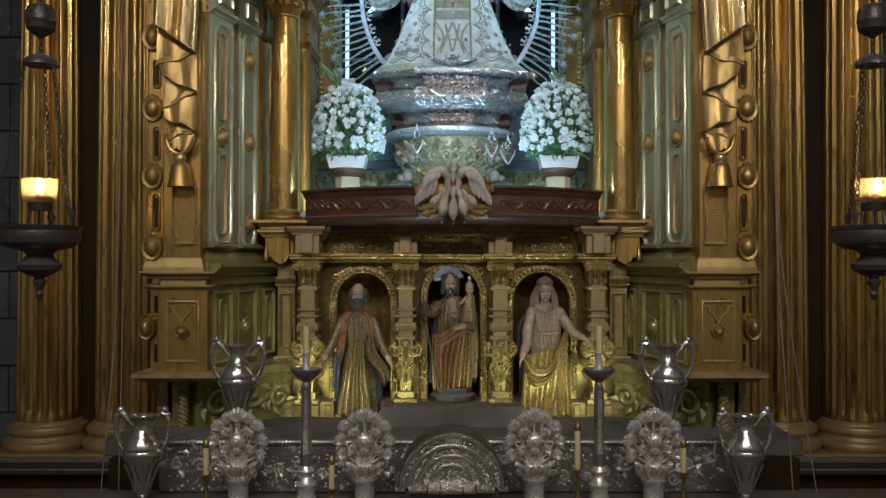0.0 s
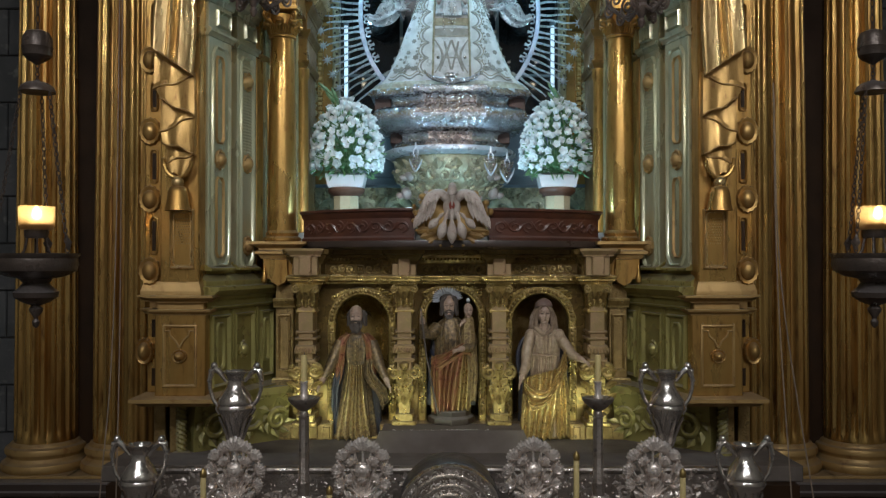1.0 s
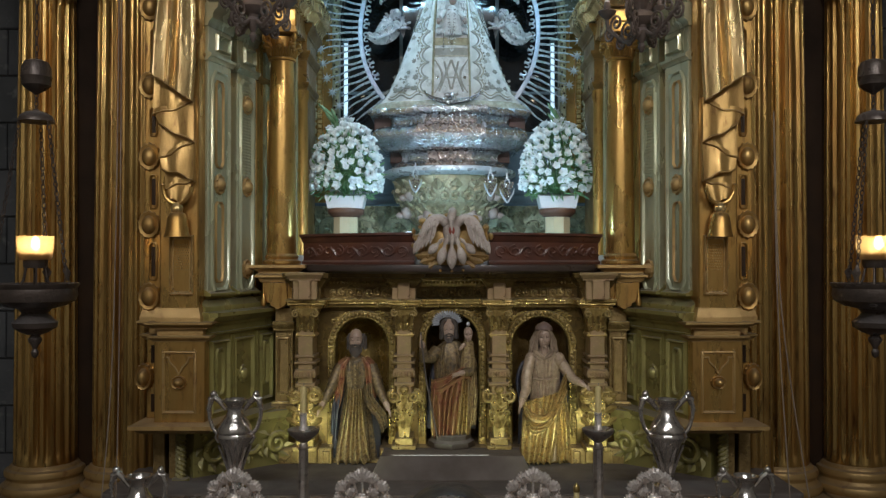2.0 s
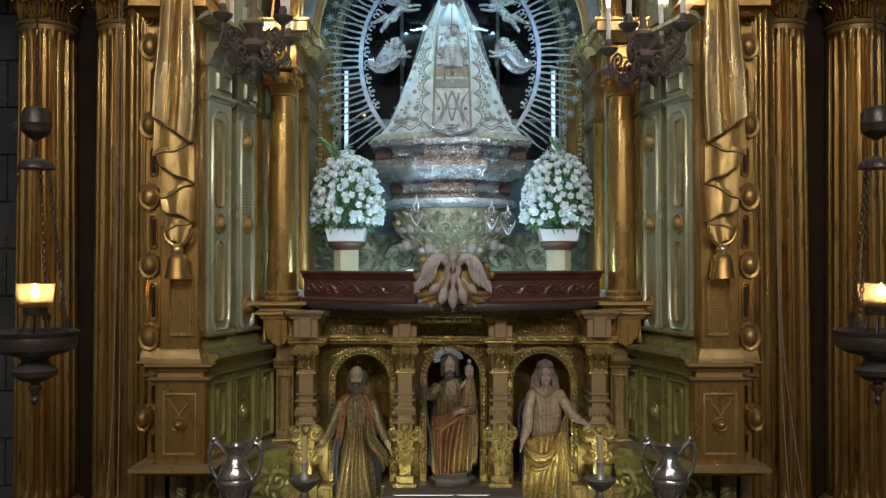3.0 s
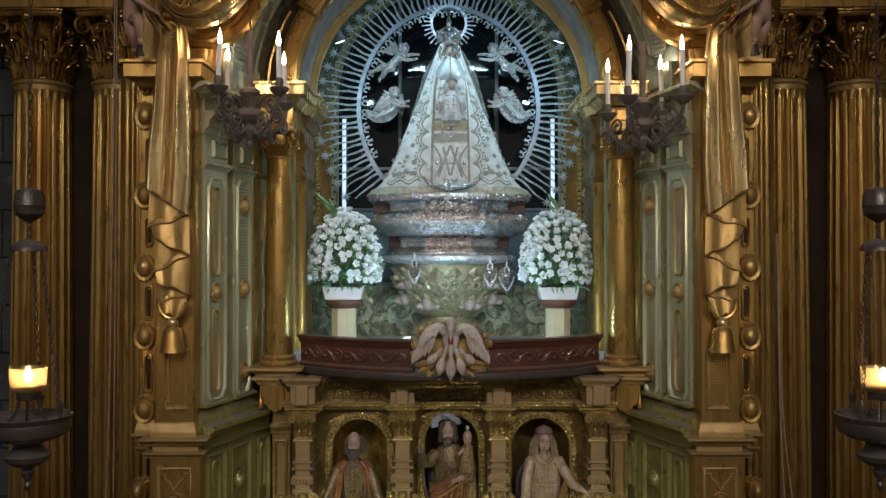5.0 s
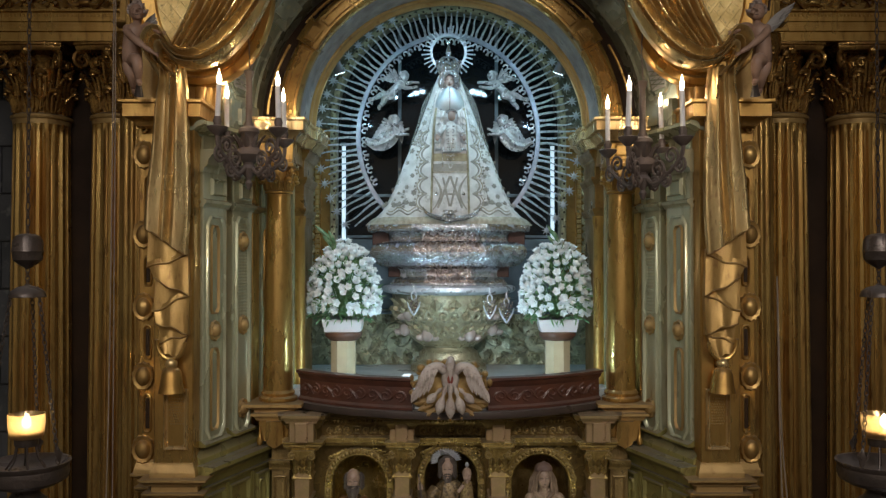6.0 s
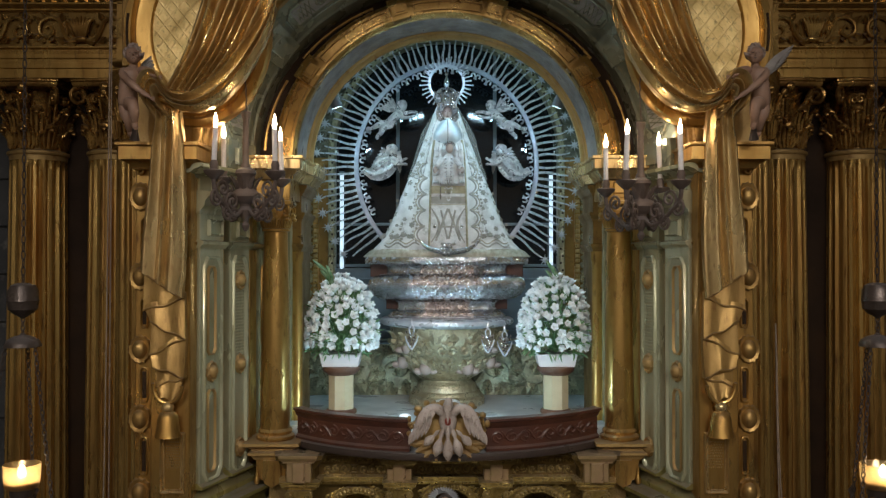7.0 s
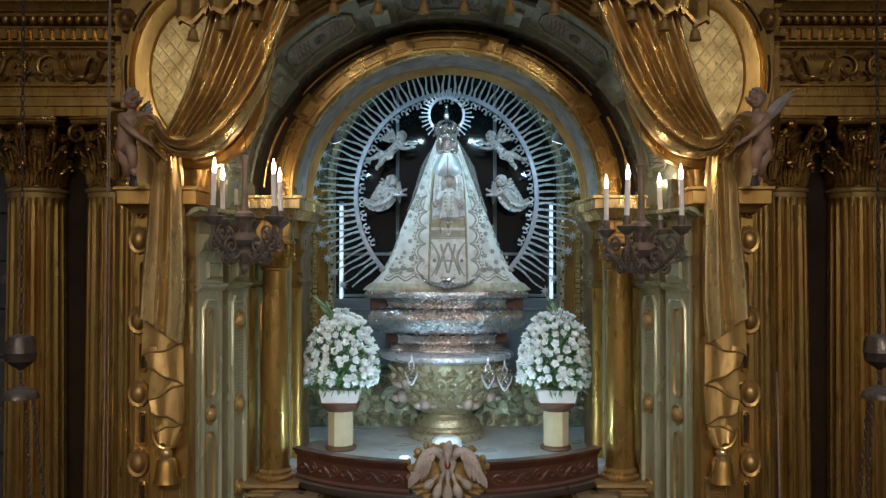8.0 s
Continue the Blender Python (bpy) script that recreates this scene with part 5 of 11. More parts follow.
def niche_front():
    b = B()
    plansweep(b, arc_plan(1.285, 48.5), [(-0.5, 2.545), (-0.01, 2.545), (0.03, 2.552), (0.05, 2.560), (0.055, 2.575), (0.05, 2.598), (-0.5, 2.600)])
    single("front_ledge", b, DARKWOOD, "dusty dark wooden ledge curving under the niche", "ledge", kind="structure")
    for s in (-1, 1):
        SIDE[0] = s
        t = thing("carved_board", (0.6, 5.3, 2.60), "curved mahogany parapet board carved with scrolls", "board", "parapet boards")
        plan = [p for p in arc_plan(1.285, 47.6, 48) if p[0] > (0.205 if s < 0 else 0.195)]
        b = B()
        plansweep(b, plan, [(-0.03, 2.60), (0.012, 2.60), (0.016, 2.615), (0.0, 2.628), (0.0, 2.735), (0.012, 2.748), (0.02, 2.77), (0.034, 2.778), (0.034, 2.792), (-0.03, 2.795)])
        part("board", b, REDWOOD, t)
        n = 9
        def carve(put):
            for i in range(n):
                u = (i + 0.5) / n
                th = radians(11.5 + 34.5 * u)
                ex, ey = math.sin(th), -math.cos(th)
                c = Vector((1.287 * ex, 6.345 + 1.287 * ey, 2.682))
                tx = Vector((math.cos(th), math.sin(th), 0))
                hand = 1 if i % 2 else -1
                pts = []
                for k in range(16):
                    a = math.pi * 0.5 * hand + hand * 2 * math.pi * 1.25 * k / 15
                    r = 0.036 * (1 - 0.75 * k / 15)
                    pts.append(c + tx * r * math.cos(a) * 1.2 + Vector((0, 0, r * math.sin(a))))
                tube(put(), pts, 0.0075, 5)
                leaf(put(), c + tx * 0.02 + Vector((0, 0, -0.03 * hand)), c + tx * 0.062 + Vector((0, 0, 0.025 * hand)), 0.03, Vector((ex, ey, 0)) * 0.012, n=4, lobes=2)
        apart("scroll_carving", REDWOOD, t, carve)
    SIDE[0] = 1.0


niche_front()


def pelican():
    """Pelican with chicks on a gilt cloud, one carved group."""
    b = B()
    y = 5.0
    r = rng(17)
    # gilt cloud behind
    ball(b, (0, y + 0.07, 2.73), (0.20, 0.04, 0.15), 16, 8, 1)
    for i in range(64):
        a = radians(-60 + 300 * i / 63)
        k = r.uniform(0.74, 1.06)
        ball(b, (0.228 * k * math.cos(a), y + 0.05 + r.uniform(-0.02, 0.02), 2.735 + 0.165 * k * math.sin(a)), (r.uniform(0.012, 0.027), 0.026, r.uniform(0.012, 0.024)), 8, 5, 1)
    for i in range(9):
        a = radians(-165 + 150 * i / 8)
        leaf(b, (0.12 * math.cos(a), y + 0.03, 2.68 + 0.08 * math.sin(a)), (0.225 * math.cos(a), y + 0.02, 2.69 + 0.135 * math.sin(a)), 0.05, (0, -0.02, 0), n=4, mat=1)
    # body, neck and bowed head
    skin(b, [[(rx * math.cos(2 * math.pi * i / 14), yy + ry * math.sin(2 * math.pi * i / 14), z) for i in range(14)]
             for z, rx, ry, yy in ((2.72, 0.02, 0.02, y), (2.74, 0.040, 0.035, y), (2.79, 0.052, 0.045, y), (2.83, 0.048, 0.045, y), (2.87, 0.034, 0.036, y), (2.90, 0.022, 0.03, y))])
    tube(b, [(0, y + 0.01, 2.84), (0.004, y - 0.015, 2.895), (0.003, y - 0.05, 2.912), (0, y - 0.08, 2.888), (0, y - 0.086, 2.858)], [0.026, 0.024, 0.023, 0.026, 0.017], 10)
    tube(b, [(0, y - 0.086, 2.865), (0, y - 0.084, 2.825), (0, y - 0.076, 2.795)], [0.012, 0.008, 0.003], 8)
    # wings bent like arms, with rows of flight feathers hanging from them
    for s in (-1, 1):
        line = catmull([(s * 0.02, y - 0.005, 2.835), (s * 0.07, y - 0.026, 2.872), (s * 0.125, y - 0.036, 2.858), (s * 0.168, y - 0.034, 2.795), (s * 0.20, y - 0.022, 2.705)], 16)
        tube(b, line, [0.028 - 0.018 * (i / 16) ** 2 for i in range(17)], 10)
        for k, i in enumerate((6, 8, 10, 12, 14)):
            p = Vector(line[i])
            q = Vector((s * (0.128 + 0.024 * k), y - 0.024, 2.72 - 0.014 * k))
            leaf(b, p + Vector((0, -0.012 - 0.003 * k, 0)), q, 0.034, (0, -0.013, 0), n=6, lobes=0)
            tube(b, [p + Vector((0, -0.016, 0)), p.lerp(q, 0.5) + Vector((0, -0.016, 0)), q], [0.005, 0.0045, 0.002], 6)
        for k, i in enumerate((5, 7, 9, 11)):
            p = Vector(line[i])
            leaf(b, p + Vector((0, -0.02, 0.004)), p + Vector((s * 0.008, -0.022, -0.055)), 0.026, (0, -0.010, 0), n=4, lobes=0)
    # chicks like pointed bulbs, fanned out under the breast
    for dx, dz, k in ((-0.135, 2.665, 0.85), (-0.072, 2.60, 0.98), (0.0, 2.575, 1.05), (0.072, 2.60, 0.98), (0.135, 2.665, 0.85)):
        foot = Vector((dx, y - 0.055, dz))
        top = Vector((dx * 0.34, y - 0.092 + abs(dx) * 0.1, 2.785 - abs(dx) * 0.2))
        d = top - foot
        prof = ((0, 0.003), (0.05, 0.012), (0.16, 0.024), (0.30, 0.030), (0.44, 0.025), (0.58, 0.012), (0.66, 0.009), (0.76, 0.014), (0.86, 0.012), (0.94, 0.006), (1.0, 0.002))
        tube(b, [foot + d * u for u, _ in prof], [q * k for _, q in prof], 10)
    ball(b, (0, y - 0.052, 2.80), (0.018, 0.010, 0.026), 8, 5, 2)
    single("pelican_statue", b, [PALEWOOD, GOLD_DULL, REDPAINT], "pale carved pelican with chicks on a gilt cloud", "statue")


pelican()


# ---- back of the niche ----
def niche_back():
    b = B()
    box(b, -1.135, 1.135, 6.80, 7.1, 2.66, 3.085, 0.004)
    t = thing("relief_bench", (0, 6.8, 2.66), "bench front carved with large acanthus scrolls", "bench")
    part("bench", b, RELIEF, t)
    def carve(put):
        for s in (-1, 1):
            for cx, cz, r, hand in ((0.40, 2.875, 0.125, 1), (0.70, 2.875, 0.125, -1), (0.95, 2.87, 0.09, 1)):
                pts = [(s * x, y, z) for x, y, z in spiral(cx, 6.785, cz, r, 1.35, a0=-math.pi / 2 * hand, hand=hand, n=26)]
                tube(put(), pts[3:21], [0.016 + 0.030 * math.sin(math.pi * i / 17) for i in range(18)], 8, flat=0.55)
                for k in range(10):
                    a = -math.pi / 2 * hand + hand * (0.2 + 0.6 * k)
                    e = Vector((math.cos(a) * s, 0, math.sin(a)))
                    c = Vector((s * cx, 6.79, cz)) + e * r * 0.95
                    tip = c + e * r * 0.75 + Vector((-math.sin(a) * s * hand, 0, math.cos(a) * hand)) * r * 0.45
                    tip.z = max(2.68, min(3.055, tip.z))
                    leaf(put(), c, tip, r * 0.62, (0, -0.045, 0), n=6, lobes=3)
                for k in range(4):
                    a = 1.5 * k
                    leaf(put(), (s * cx, 6.785, cz), (s * (cx + 0.055 * math.cos(a)), 6.77, cz + 0.055 * math.sin(a)), 0.04, (0, -0.02, 0), n=4, lobes=1)
            for k in range(9):
                leaf(put(), (s * (0.22 + 0.09 * k), 6.795, 2.665), (s * (0.25 + 0.09 * k), 6.78, 2.735 + 0.02 * (k % 2)), 0.075, (0, -0.035, 0), n=5)
                leaf(put(), (s * (0.24 + 0.09 * k), 6.795, 3.055), (s * (0.22 + 0.09 * k), 6.78, 3.0 - 0.02 * (k % 2)), 0.06, (0, -0.03, 0), n=4)
    apart("scroll_relief", RELIEF, t, carve)
    b = B()
    plansweep(b, [(-1.135, 6.80), (1.135, 6.80)], moulding(0.03, 3.06, 3.085, 0.05))
    part("top_moulding", b, SLATE, t)
    b = B()
    box(b, -0.93, 0.93, 7.0, 7.11, 3.085, 3.66, 0.01)
    for x in (-0.62, 0, 0.62):
        frame_rect(b, lambda u, v, o: (x + u, 7.0 - o, 3.37 + v), 0.5, 0.42, 0.03, 0.012)
    single("rear_panel", b, SLATE, "blue-grey panelled dado behind the statue", "panel", kind="structure")
    t = thing("glazed_door", (0, 7.08, 3.66), "dark glazed door behind the statue, with thin metal bars", "glazing", kind="structure")
    b = B()
    box(b, -0.93, 0.93, 7.085, 7.10, 3.66, 5.62)
    part("pane", b, GLASS_DARK, t)
    for x in (-0.92, 0.92, -0.40, 0.40):
        b = B()
        box(b, x - 0.014, x + 0.014, 7.06, 7.09, 3.66, 5.60, 0.004)
        part("bar", b, SLATE, t)
    for z in (3.68, 4.02):
        b = B()
        box(b, -0.93, 0.93, 7.062, 7.088, z - 0.012, z + 0.012, 0.004)
        part("bar", b, SLATE, t)
    for s in (-1, 1):
        t = thing("light_tube", (s * 0.855, 7.02, 3.57), "lit cool white light tube behind the halo", "lamp", "niche light tubes")
        b = B()
        tube(b, [(s * 0.855, 7.02, 3.60), (s * 0.855, 7.02, 4.42)], 0.0155, 12)
        part("tube", b, TUBE, t)
        for z in (3.585, 4.435):
            b = B()
            box(b, s * 0.855 - 0.02, s * 0.855 + 0.02, 7.0, 7.06, z - 0.015, z + 0.015, 0.004)
            part("socket", b, SLATE, t)
    # two white lamp housings on the shelf behind the pelican
    t = thing("floodlight", (0, 6.02, 2.66), "white bowl-shaped lamp housing on the niche shelf", "lamp")
    b = B()
    lathe(b, [(0.10, 2.66), (0.105, 2.68), (0.10, 2.72), (0.075, 2.745), (0.06, 2.748)], 0, 6.02, 16, sq=lambda a: 1 + 0.03 * math.cos(8 * a))
    part("housing", b, LAMPWHITE, t)
    t = thing("flat_lamp", (-0.32, 5.2, 2.66), "flat white lamp propped behind the parapet board", "lamp")
    b = B()
    prism(b, [(-0.290, 2.786), (-0.225, 2.784), (-0.22, 2.792), (-0.235, 2.801), (-0.27, 2.802), (-0.285, 2.796)], 5.15, 5.19, 0.05)
    part("housing", b, LAMPGLOW, t)
    b = B()
    box(b, -0.27, -0.24, 5.16, 5.185, 2.66, 2.783, 0.004)
    part("foot", b, SLATE, t)


niche_back()


# ---- pedestal of the statue ----
def basin_stand():
    t = thing("carved_basin", (0, 6.45, 2.66), "pale gilt basin-shaped stand carved with leaves and rosy heads", "pedestal")
    b = B()
    lathe(b, [(0.28, 2.66), (0.285, 2.68), (0.28, 2.715), (0.25, 2.73), (0.245, 2.745), (0.225, 2.76), (0.22, 2.80), (0.205, 2.815), (0.185, 2.83), (0.18, 2.845)], 0, 6.45, 40)
    part("foot", b, CHAMPAGNE, t)
    b = B()
    lathe(b, [(0.18, 2.845), (0.23, 2.87), (0.29, 2.92), (0.345, 2.99), (0.385, 3.06), (0.41, 3.13), (0.425, 3.20), (0.42, 3.24)], 0, 6.45, 40)
    bowl = part("bowl", b, CHAMPAGNE, t)
    def carve(put):
        o = Vector((0, 6.45, 0))
        def on(a, z):
            rr = 0.18 + 0.245 * math.sin(min(1.0, (z - 2.845) / 0.36) * math.pi / 2) ** 0.9
            return o + Vector((math.cos(a), math.sin(a), 0)) * rr + Vector((0, 0, z))
        for k in range(-4, 5):
            a = -math.pi / 2 + k * 0.31
            for z0, z1, w, off in ((2.86, 2.95, 0.075, 0.0), (2.95, 3.04, 0.085, 0.1), (3.04, 3.13, 0.09, 0.0), (3.13, 3.21, 0.09, 0.1)):
                e = Vector((math.cos(a + off), math.sin(a + off), 0))
                leaf(put(), on(a + off, z0), on(a + off, z1) + e * 0.008, w, e * 0.028, n=5, lobes=3, side=Vector((-e.y, e.x, 0)))
        for k in range(-3, 4):
            a0 = -math.pi / 2 + k * 0.40
            for hand in (-1, 1):
                for zc, rr in ((3.09, 0.045), (2.97, 0.035)):
                    pts = []
                    for i in range(16):
                        u = i / 15
                        an = 1.5 + 7.0 * u
                        q = rr * (1 - 0.75 * u)
                        p = on(a0 + hand * (0.09 + q * math.cos(an) / 0.4), zc + q * math.sin(an))
                        e = (p - Vector((0, 6.45, p.z))).normalized()
                        pts.append(p + e * 0.02)
                    tube(put(), pts, [0.019 - 0.009 * i / 15 for i in range(16)], 7)
    apart("leaf_carving", CHAMPAGNE, bowl, carve)
    for a, z, r in ((-2.35, 3.10, 0.405), (-0.80, 3.10, 0.405), (-2.05, 2.95, 0.33), (-1.1, 2.95, 0.33), (-2.7, 2.98, 0.35), (-0.45, 2.98, 0.35)):
        b = B()
        c = (r * math.cos(a), 6.45 + r * math.sin(a), z)
        ball(b, c, (0.045, 0.045, 0.05), 12, 8)
        for s in (-1, 1):
            ball(b, (c[0] + s * 0.05, c[1] + 0.01, c[2] - 0.02), (0.035, 0.02, 0.025), 8, 5)
        part("carved_boss", b, ROSE, bowl, "rosy carved boss")
    b = B()
    lathe(b, [(0.40, 3.235), (0.44, 3.24), (0.48, 3.25), (0.497, 3.262), (0.50, 3.275), (0.495, 3.29), (0.48, 3.297), (0.40, 3.30)], 0, 6.45, 48)
    part("plate", b, SILVER_DULL, t)
    # silver hearts with a rosy filigree, hung by ribbons from the rim
    for x, z, size in ((-0.245, 3.165, 1.0), (0.286, 3.14, 1.0), (0.411, 3.11, 1.2)):
        y = 6.45 - math.sqrt(max(0.01, 0.51 ** 2 - x * x))
        h = thing("silver_heart", (x, y, z + 0.12), "silver heart offering with rosy filigree hung from the basin rim", "heart", "silver hearts")
        b = B()
        tube(b, [(x - 0.045 * size, y - 0.012, z + 0.03 * size), (x - 0.035 * size, y - 0.018, z - 0.005), (x - 0.012, y - 0.022, z - 0.045 * size), (x, y - 0.022, z - 0.06 * size), (x + 0.012, y - 0.022, z - 0.045 * size), (x + 0.035 * size, y - 0.018, z - 0.005), (x + 0.045 * size, y - 0.012, z + 0.03 * size)],
             [0.003, 0.006, 0.008, 0.009, 0.008, 0.006, 0.003], 8)
        part("heart", b, SILVER_DULL, h)
        b = B()
        g = rng(int(x * 1000) + 900)
        for k in range(90):
            u, v = g.uniform(-1, 1), g.uniform(0, 1.25)
            ball(b, (x + 0.038 * size * u * (0.35 + 0.65 * v), y - 0.02 - g.uniform(0, 0.012), z - 0.03 * size + 0.075 * size * v), g.uniform(0.003, 0.007), 5, 3)
        part("filigree", b, WARMSILVER, h, "rosy beaded filigree")
        b = B()
        for k in (-1, 1):
            tube(b, [(x, y - 0.012, z + 0.03), (x + k * 0.014, y - 0.016, z + 0.055), (x + k * 0.018, y - 0.012, z + 0.085), (x + k * 0.004, y - 0.008, z + 0.105), (x, y, z + 0.15)], [0.003, 0.005, 0.005, 0.004, 0.003], 6)
        part("ribbon", b, SILVER_DULL, h)


def silver_base():
    t = thing("silver_throne_base", (0, 6.42, 3.30), "chased silver stepped base with projecting front under the statue", "pedestal")
    plan = []
    for p in ((-0.27, -0.33), (-0.27, -0.255), (-0.34, -0.235), (-0.40, -0.20), (-0.50, -0.17), (-0.60, -0.13)):
        plan.append(p)
    loop = [(x, y) for x, y in reversed(plan)] + [(-x, y) for x, y in plan] + [(0.60, 0.28), (-0.60, 0.28)]
    def tier(name, rows, mat, label=""):
        b = B()
        skin(b, [[(x * k, 6.42 + (y * k if y < 0 else y), z) for x, y in loop] for z, k in rows])
        return part(name, b, mat, t, label)
    tier("foot", [(3.300, 0.70), (3.306, 0.715), (3.318, 0.715), (3.326, 0.695), (3.338, 0.685), (3.350, 0.65), (3.362, 0.615)], SILVER)
    tier("hollow", [(3.362, 0.605), (3.385, 0.59), (3.41, 0.60), (3.425, 0.63), (3.435, 0.70)], SILVER)
    tier("swelling", [(3.435, 0.76), (3.442, 0.82), (3.455, 0.865), (3.475, 0.91), (3.505, 0.945), (3.54, 0.96), (3.57, 0.95), (3.59, 0.925), (3.606, 0.88), (3.618, 0.82), (3.622, 0.76)], SILVER, "bulging chased silver band")
    tier("neck", [(3.622, 0.735), (3.634, 0.715), (3.655, 0.71), (3.675, 0.725), (3.69, 0.765)], SILVER)
    tier("top_plate", [(3.69, 0.955), (3.697, 0.985), (3.715, 1.0), (3.73, 0.995), (3.745, 0.97)], SILVER)
    # front plates on the projecting middle, tinted to stand for warm nave reflections
    def plate(rows):
        q = B()
        skin(q, [[(x * k, 6.42 + y * k, z) for x, y in ((-0.266, -0.336), (0.266, -0.336), (0.266, -0.30), (-0.266, -0.30))] for z, k in rows])
        part("front_plate", q, WARMSILVER, t, "chased plate with the nave's warm reflection put into its tone")
    plate([(3.322, 0.70), (3.338, 0.688), (3.350, 0.653), (3.362, 0.61), (3.385, 0.593), (3.41, 0.603), (3.425, 0.633)])
    plate([(3.545, 0.963), (3.57, 0.953), (3.59, 0.928), (3.606, 0.883), (3.618, 0.823)])
    plate([(3.624, 0.735), (3.634, 0.718), (3.655, 0.713), (3.675, 0.728), (3.688, 0.76)])
    r = rng(11)
    lower = ((3.33, 0.69), (3.345, 0.66), (3.362, 0.612), (3.385, 0.594), (3.41, 0.604))
    upper = ((3.55, 0.962), (3.565, 0.956), (3.58, 0.942), (3.595, 0.915), (3.606, 0.885), (3.64, 0.717), (3.66, 0.716))
    b = B()
    for i in range(520):
        zz, k = r.choice(lower + upper + upper)
        ball(b, (r.uniform(-0.262, 0.262) * k, 6.42 - 0.336 * k - 0.001, zz + r.uniform(-0.007, 0.007)), (r.uniform(0.004, 0.009), 0.005, r.uniform(0.003, 0.007)), 5, 3)
    tagged(part("chasing", b, WARMSILVER, t, "chased ornament with the nave's warm reflection put into its tone"), kind="stuff")
    b = B()
    for s in (-1, 1):
        for i in range(240):
            u = r.uniform(0.0, 1.0)
            x = s * (0.29 + 0.28 * u)
            y = -0.235 + 0.115 * u
            zz, k = r.choice(((3.47, 0.905), (3.49, 0.93), (3.52, 0.953), (3.545, 0.96), (3.57, 0.95), (3.59, 0.926)))
            ball(b, (x * k, 6.42 + y * k - 0.003, zz + r.uniform(-0.008, 0.008)), (r.uniform(0.004, 0.009), 0.005, r.uniform(0.003, 0.007)), 5, 3)
    for i in range(120):
        zz, k = r.choice(((3.46, 0.88), (3.48, 0.918), (3.50, 0.942), (3.52, 0.953)))
        ball(b, (r.uniform(-0.262, 0.262) * k, 6.42 - 0.33 * k - 0.001, zz + r.uniform(-0.008, 0.008)), (r.uniform(0.004, 0.010), 0.005, r.uniform(0.003, 0.007)), 5, 3)
    tagged(part("chasing", b, SILVER, t, "hammered silver ornament"), kind="stuff")
    # dark red-brown blocks stand for the shaded cavities at the cover's open corners
    for s in (-1, 1):
        b = B()
        box(b, min(s * 0.44, s * 0.565), max(s * 0.44, s * 0.565), 6.36, 6.60, 3.60, 3.70, 0.004)
        part("core", b, REDWOOD, t, "dark red-brown block standing for a shaded corner cavity")
        b = B()
        box(b, min(s * 0.34, s * 0.45), max(s * 0.34, s * 0.45), 6.40, 6.60, 3.36, 3.46, 0.004)
        part("core", b, REDWOOD, t, "dark red-brown block standing for a shaded corner cavity")


basin_stand()
silver_base()


# ---- the dressed statue ----
def robe(b, cx, cy, rows, folds, amp, seg=72, mat=0, phase=0.0, lean=0.0):
    """A robe from rows of (z, rx, ry); folds deepen towards the hem."""
    z0, z1 = rows[0][0], rows[-1][0]
    rings = []
    for z, rx, ry in rows:
        u = (z - z0) / (z1 - z0)
        ring = []
        for i in range(seg):
            a = 2 * math.pi * i / seg
            k = 1 + amp * (1 - 0.75 * u) * (math.sin(folds * a + phase + 1.5 * math.sin(2 * a) + 0.8 * u) + 0.4 * math.sin((folds * 2 + 1) * a + 2.2 + phase))
            ring.append((cx + rx * k * math.cos(a) + lean * u, cy + ry * k * math.sin(a), z))
        rings.append(ring)
    skin(b, rings, mat=mat)


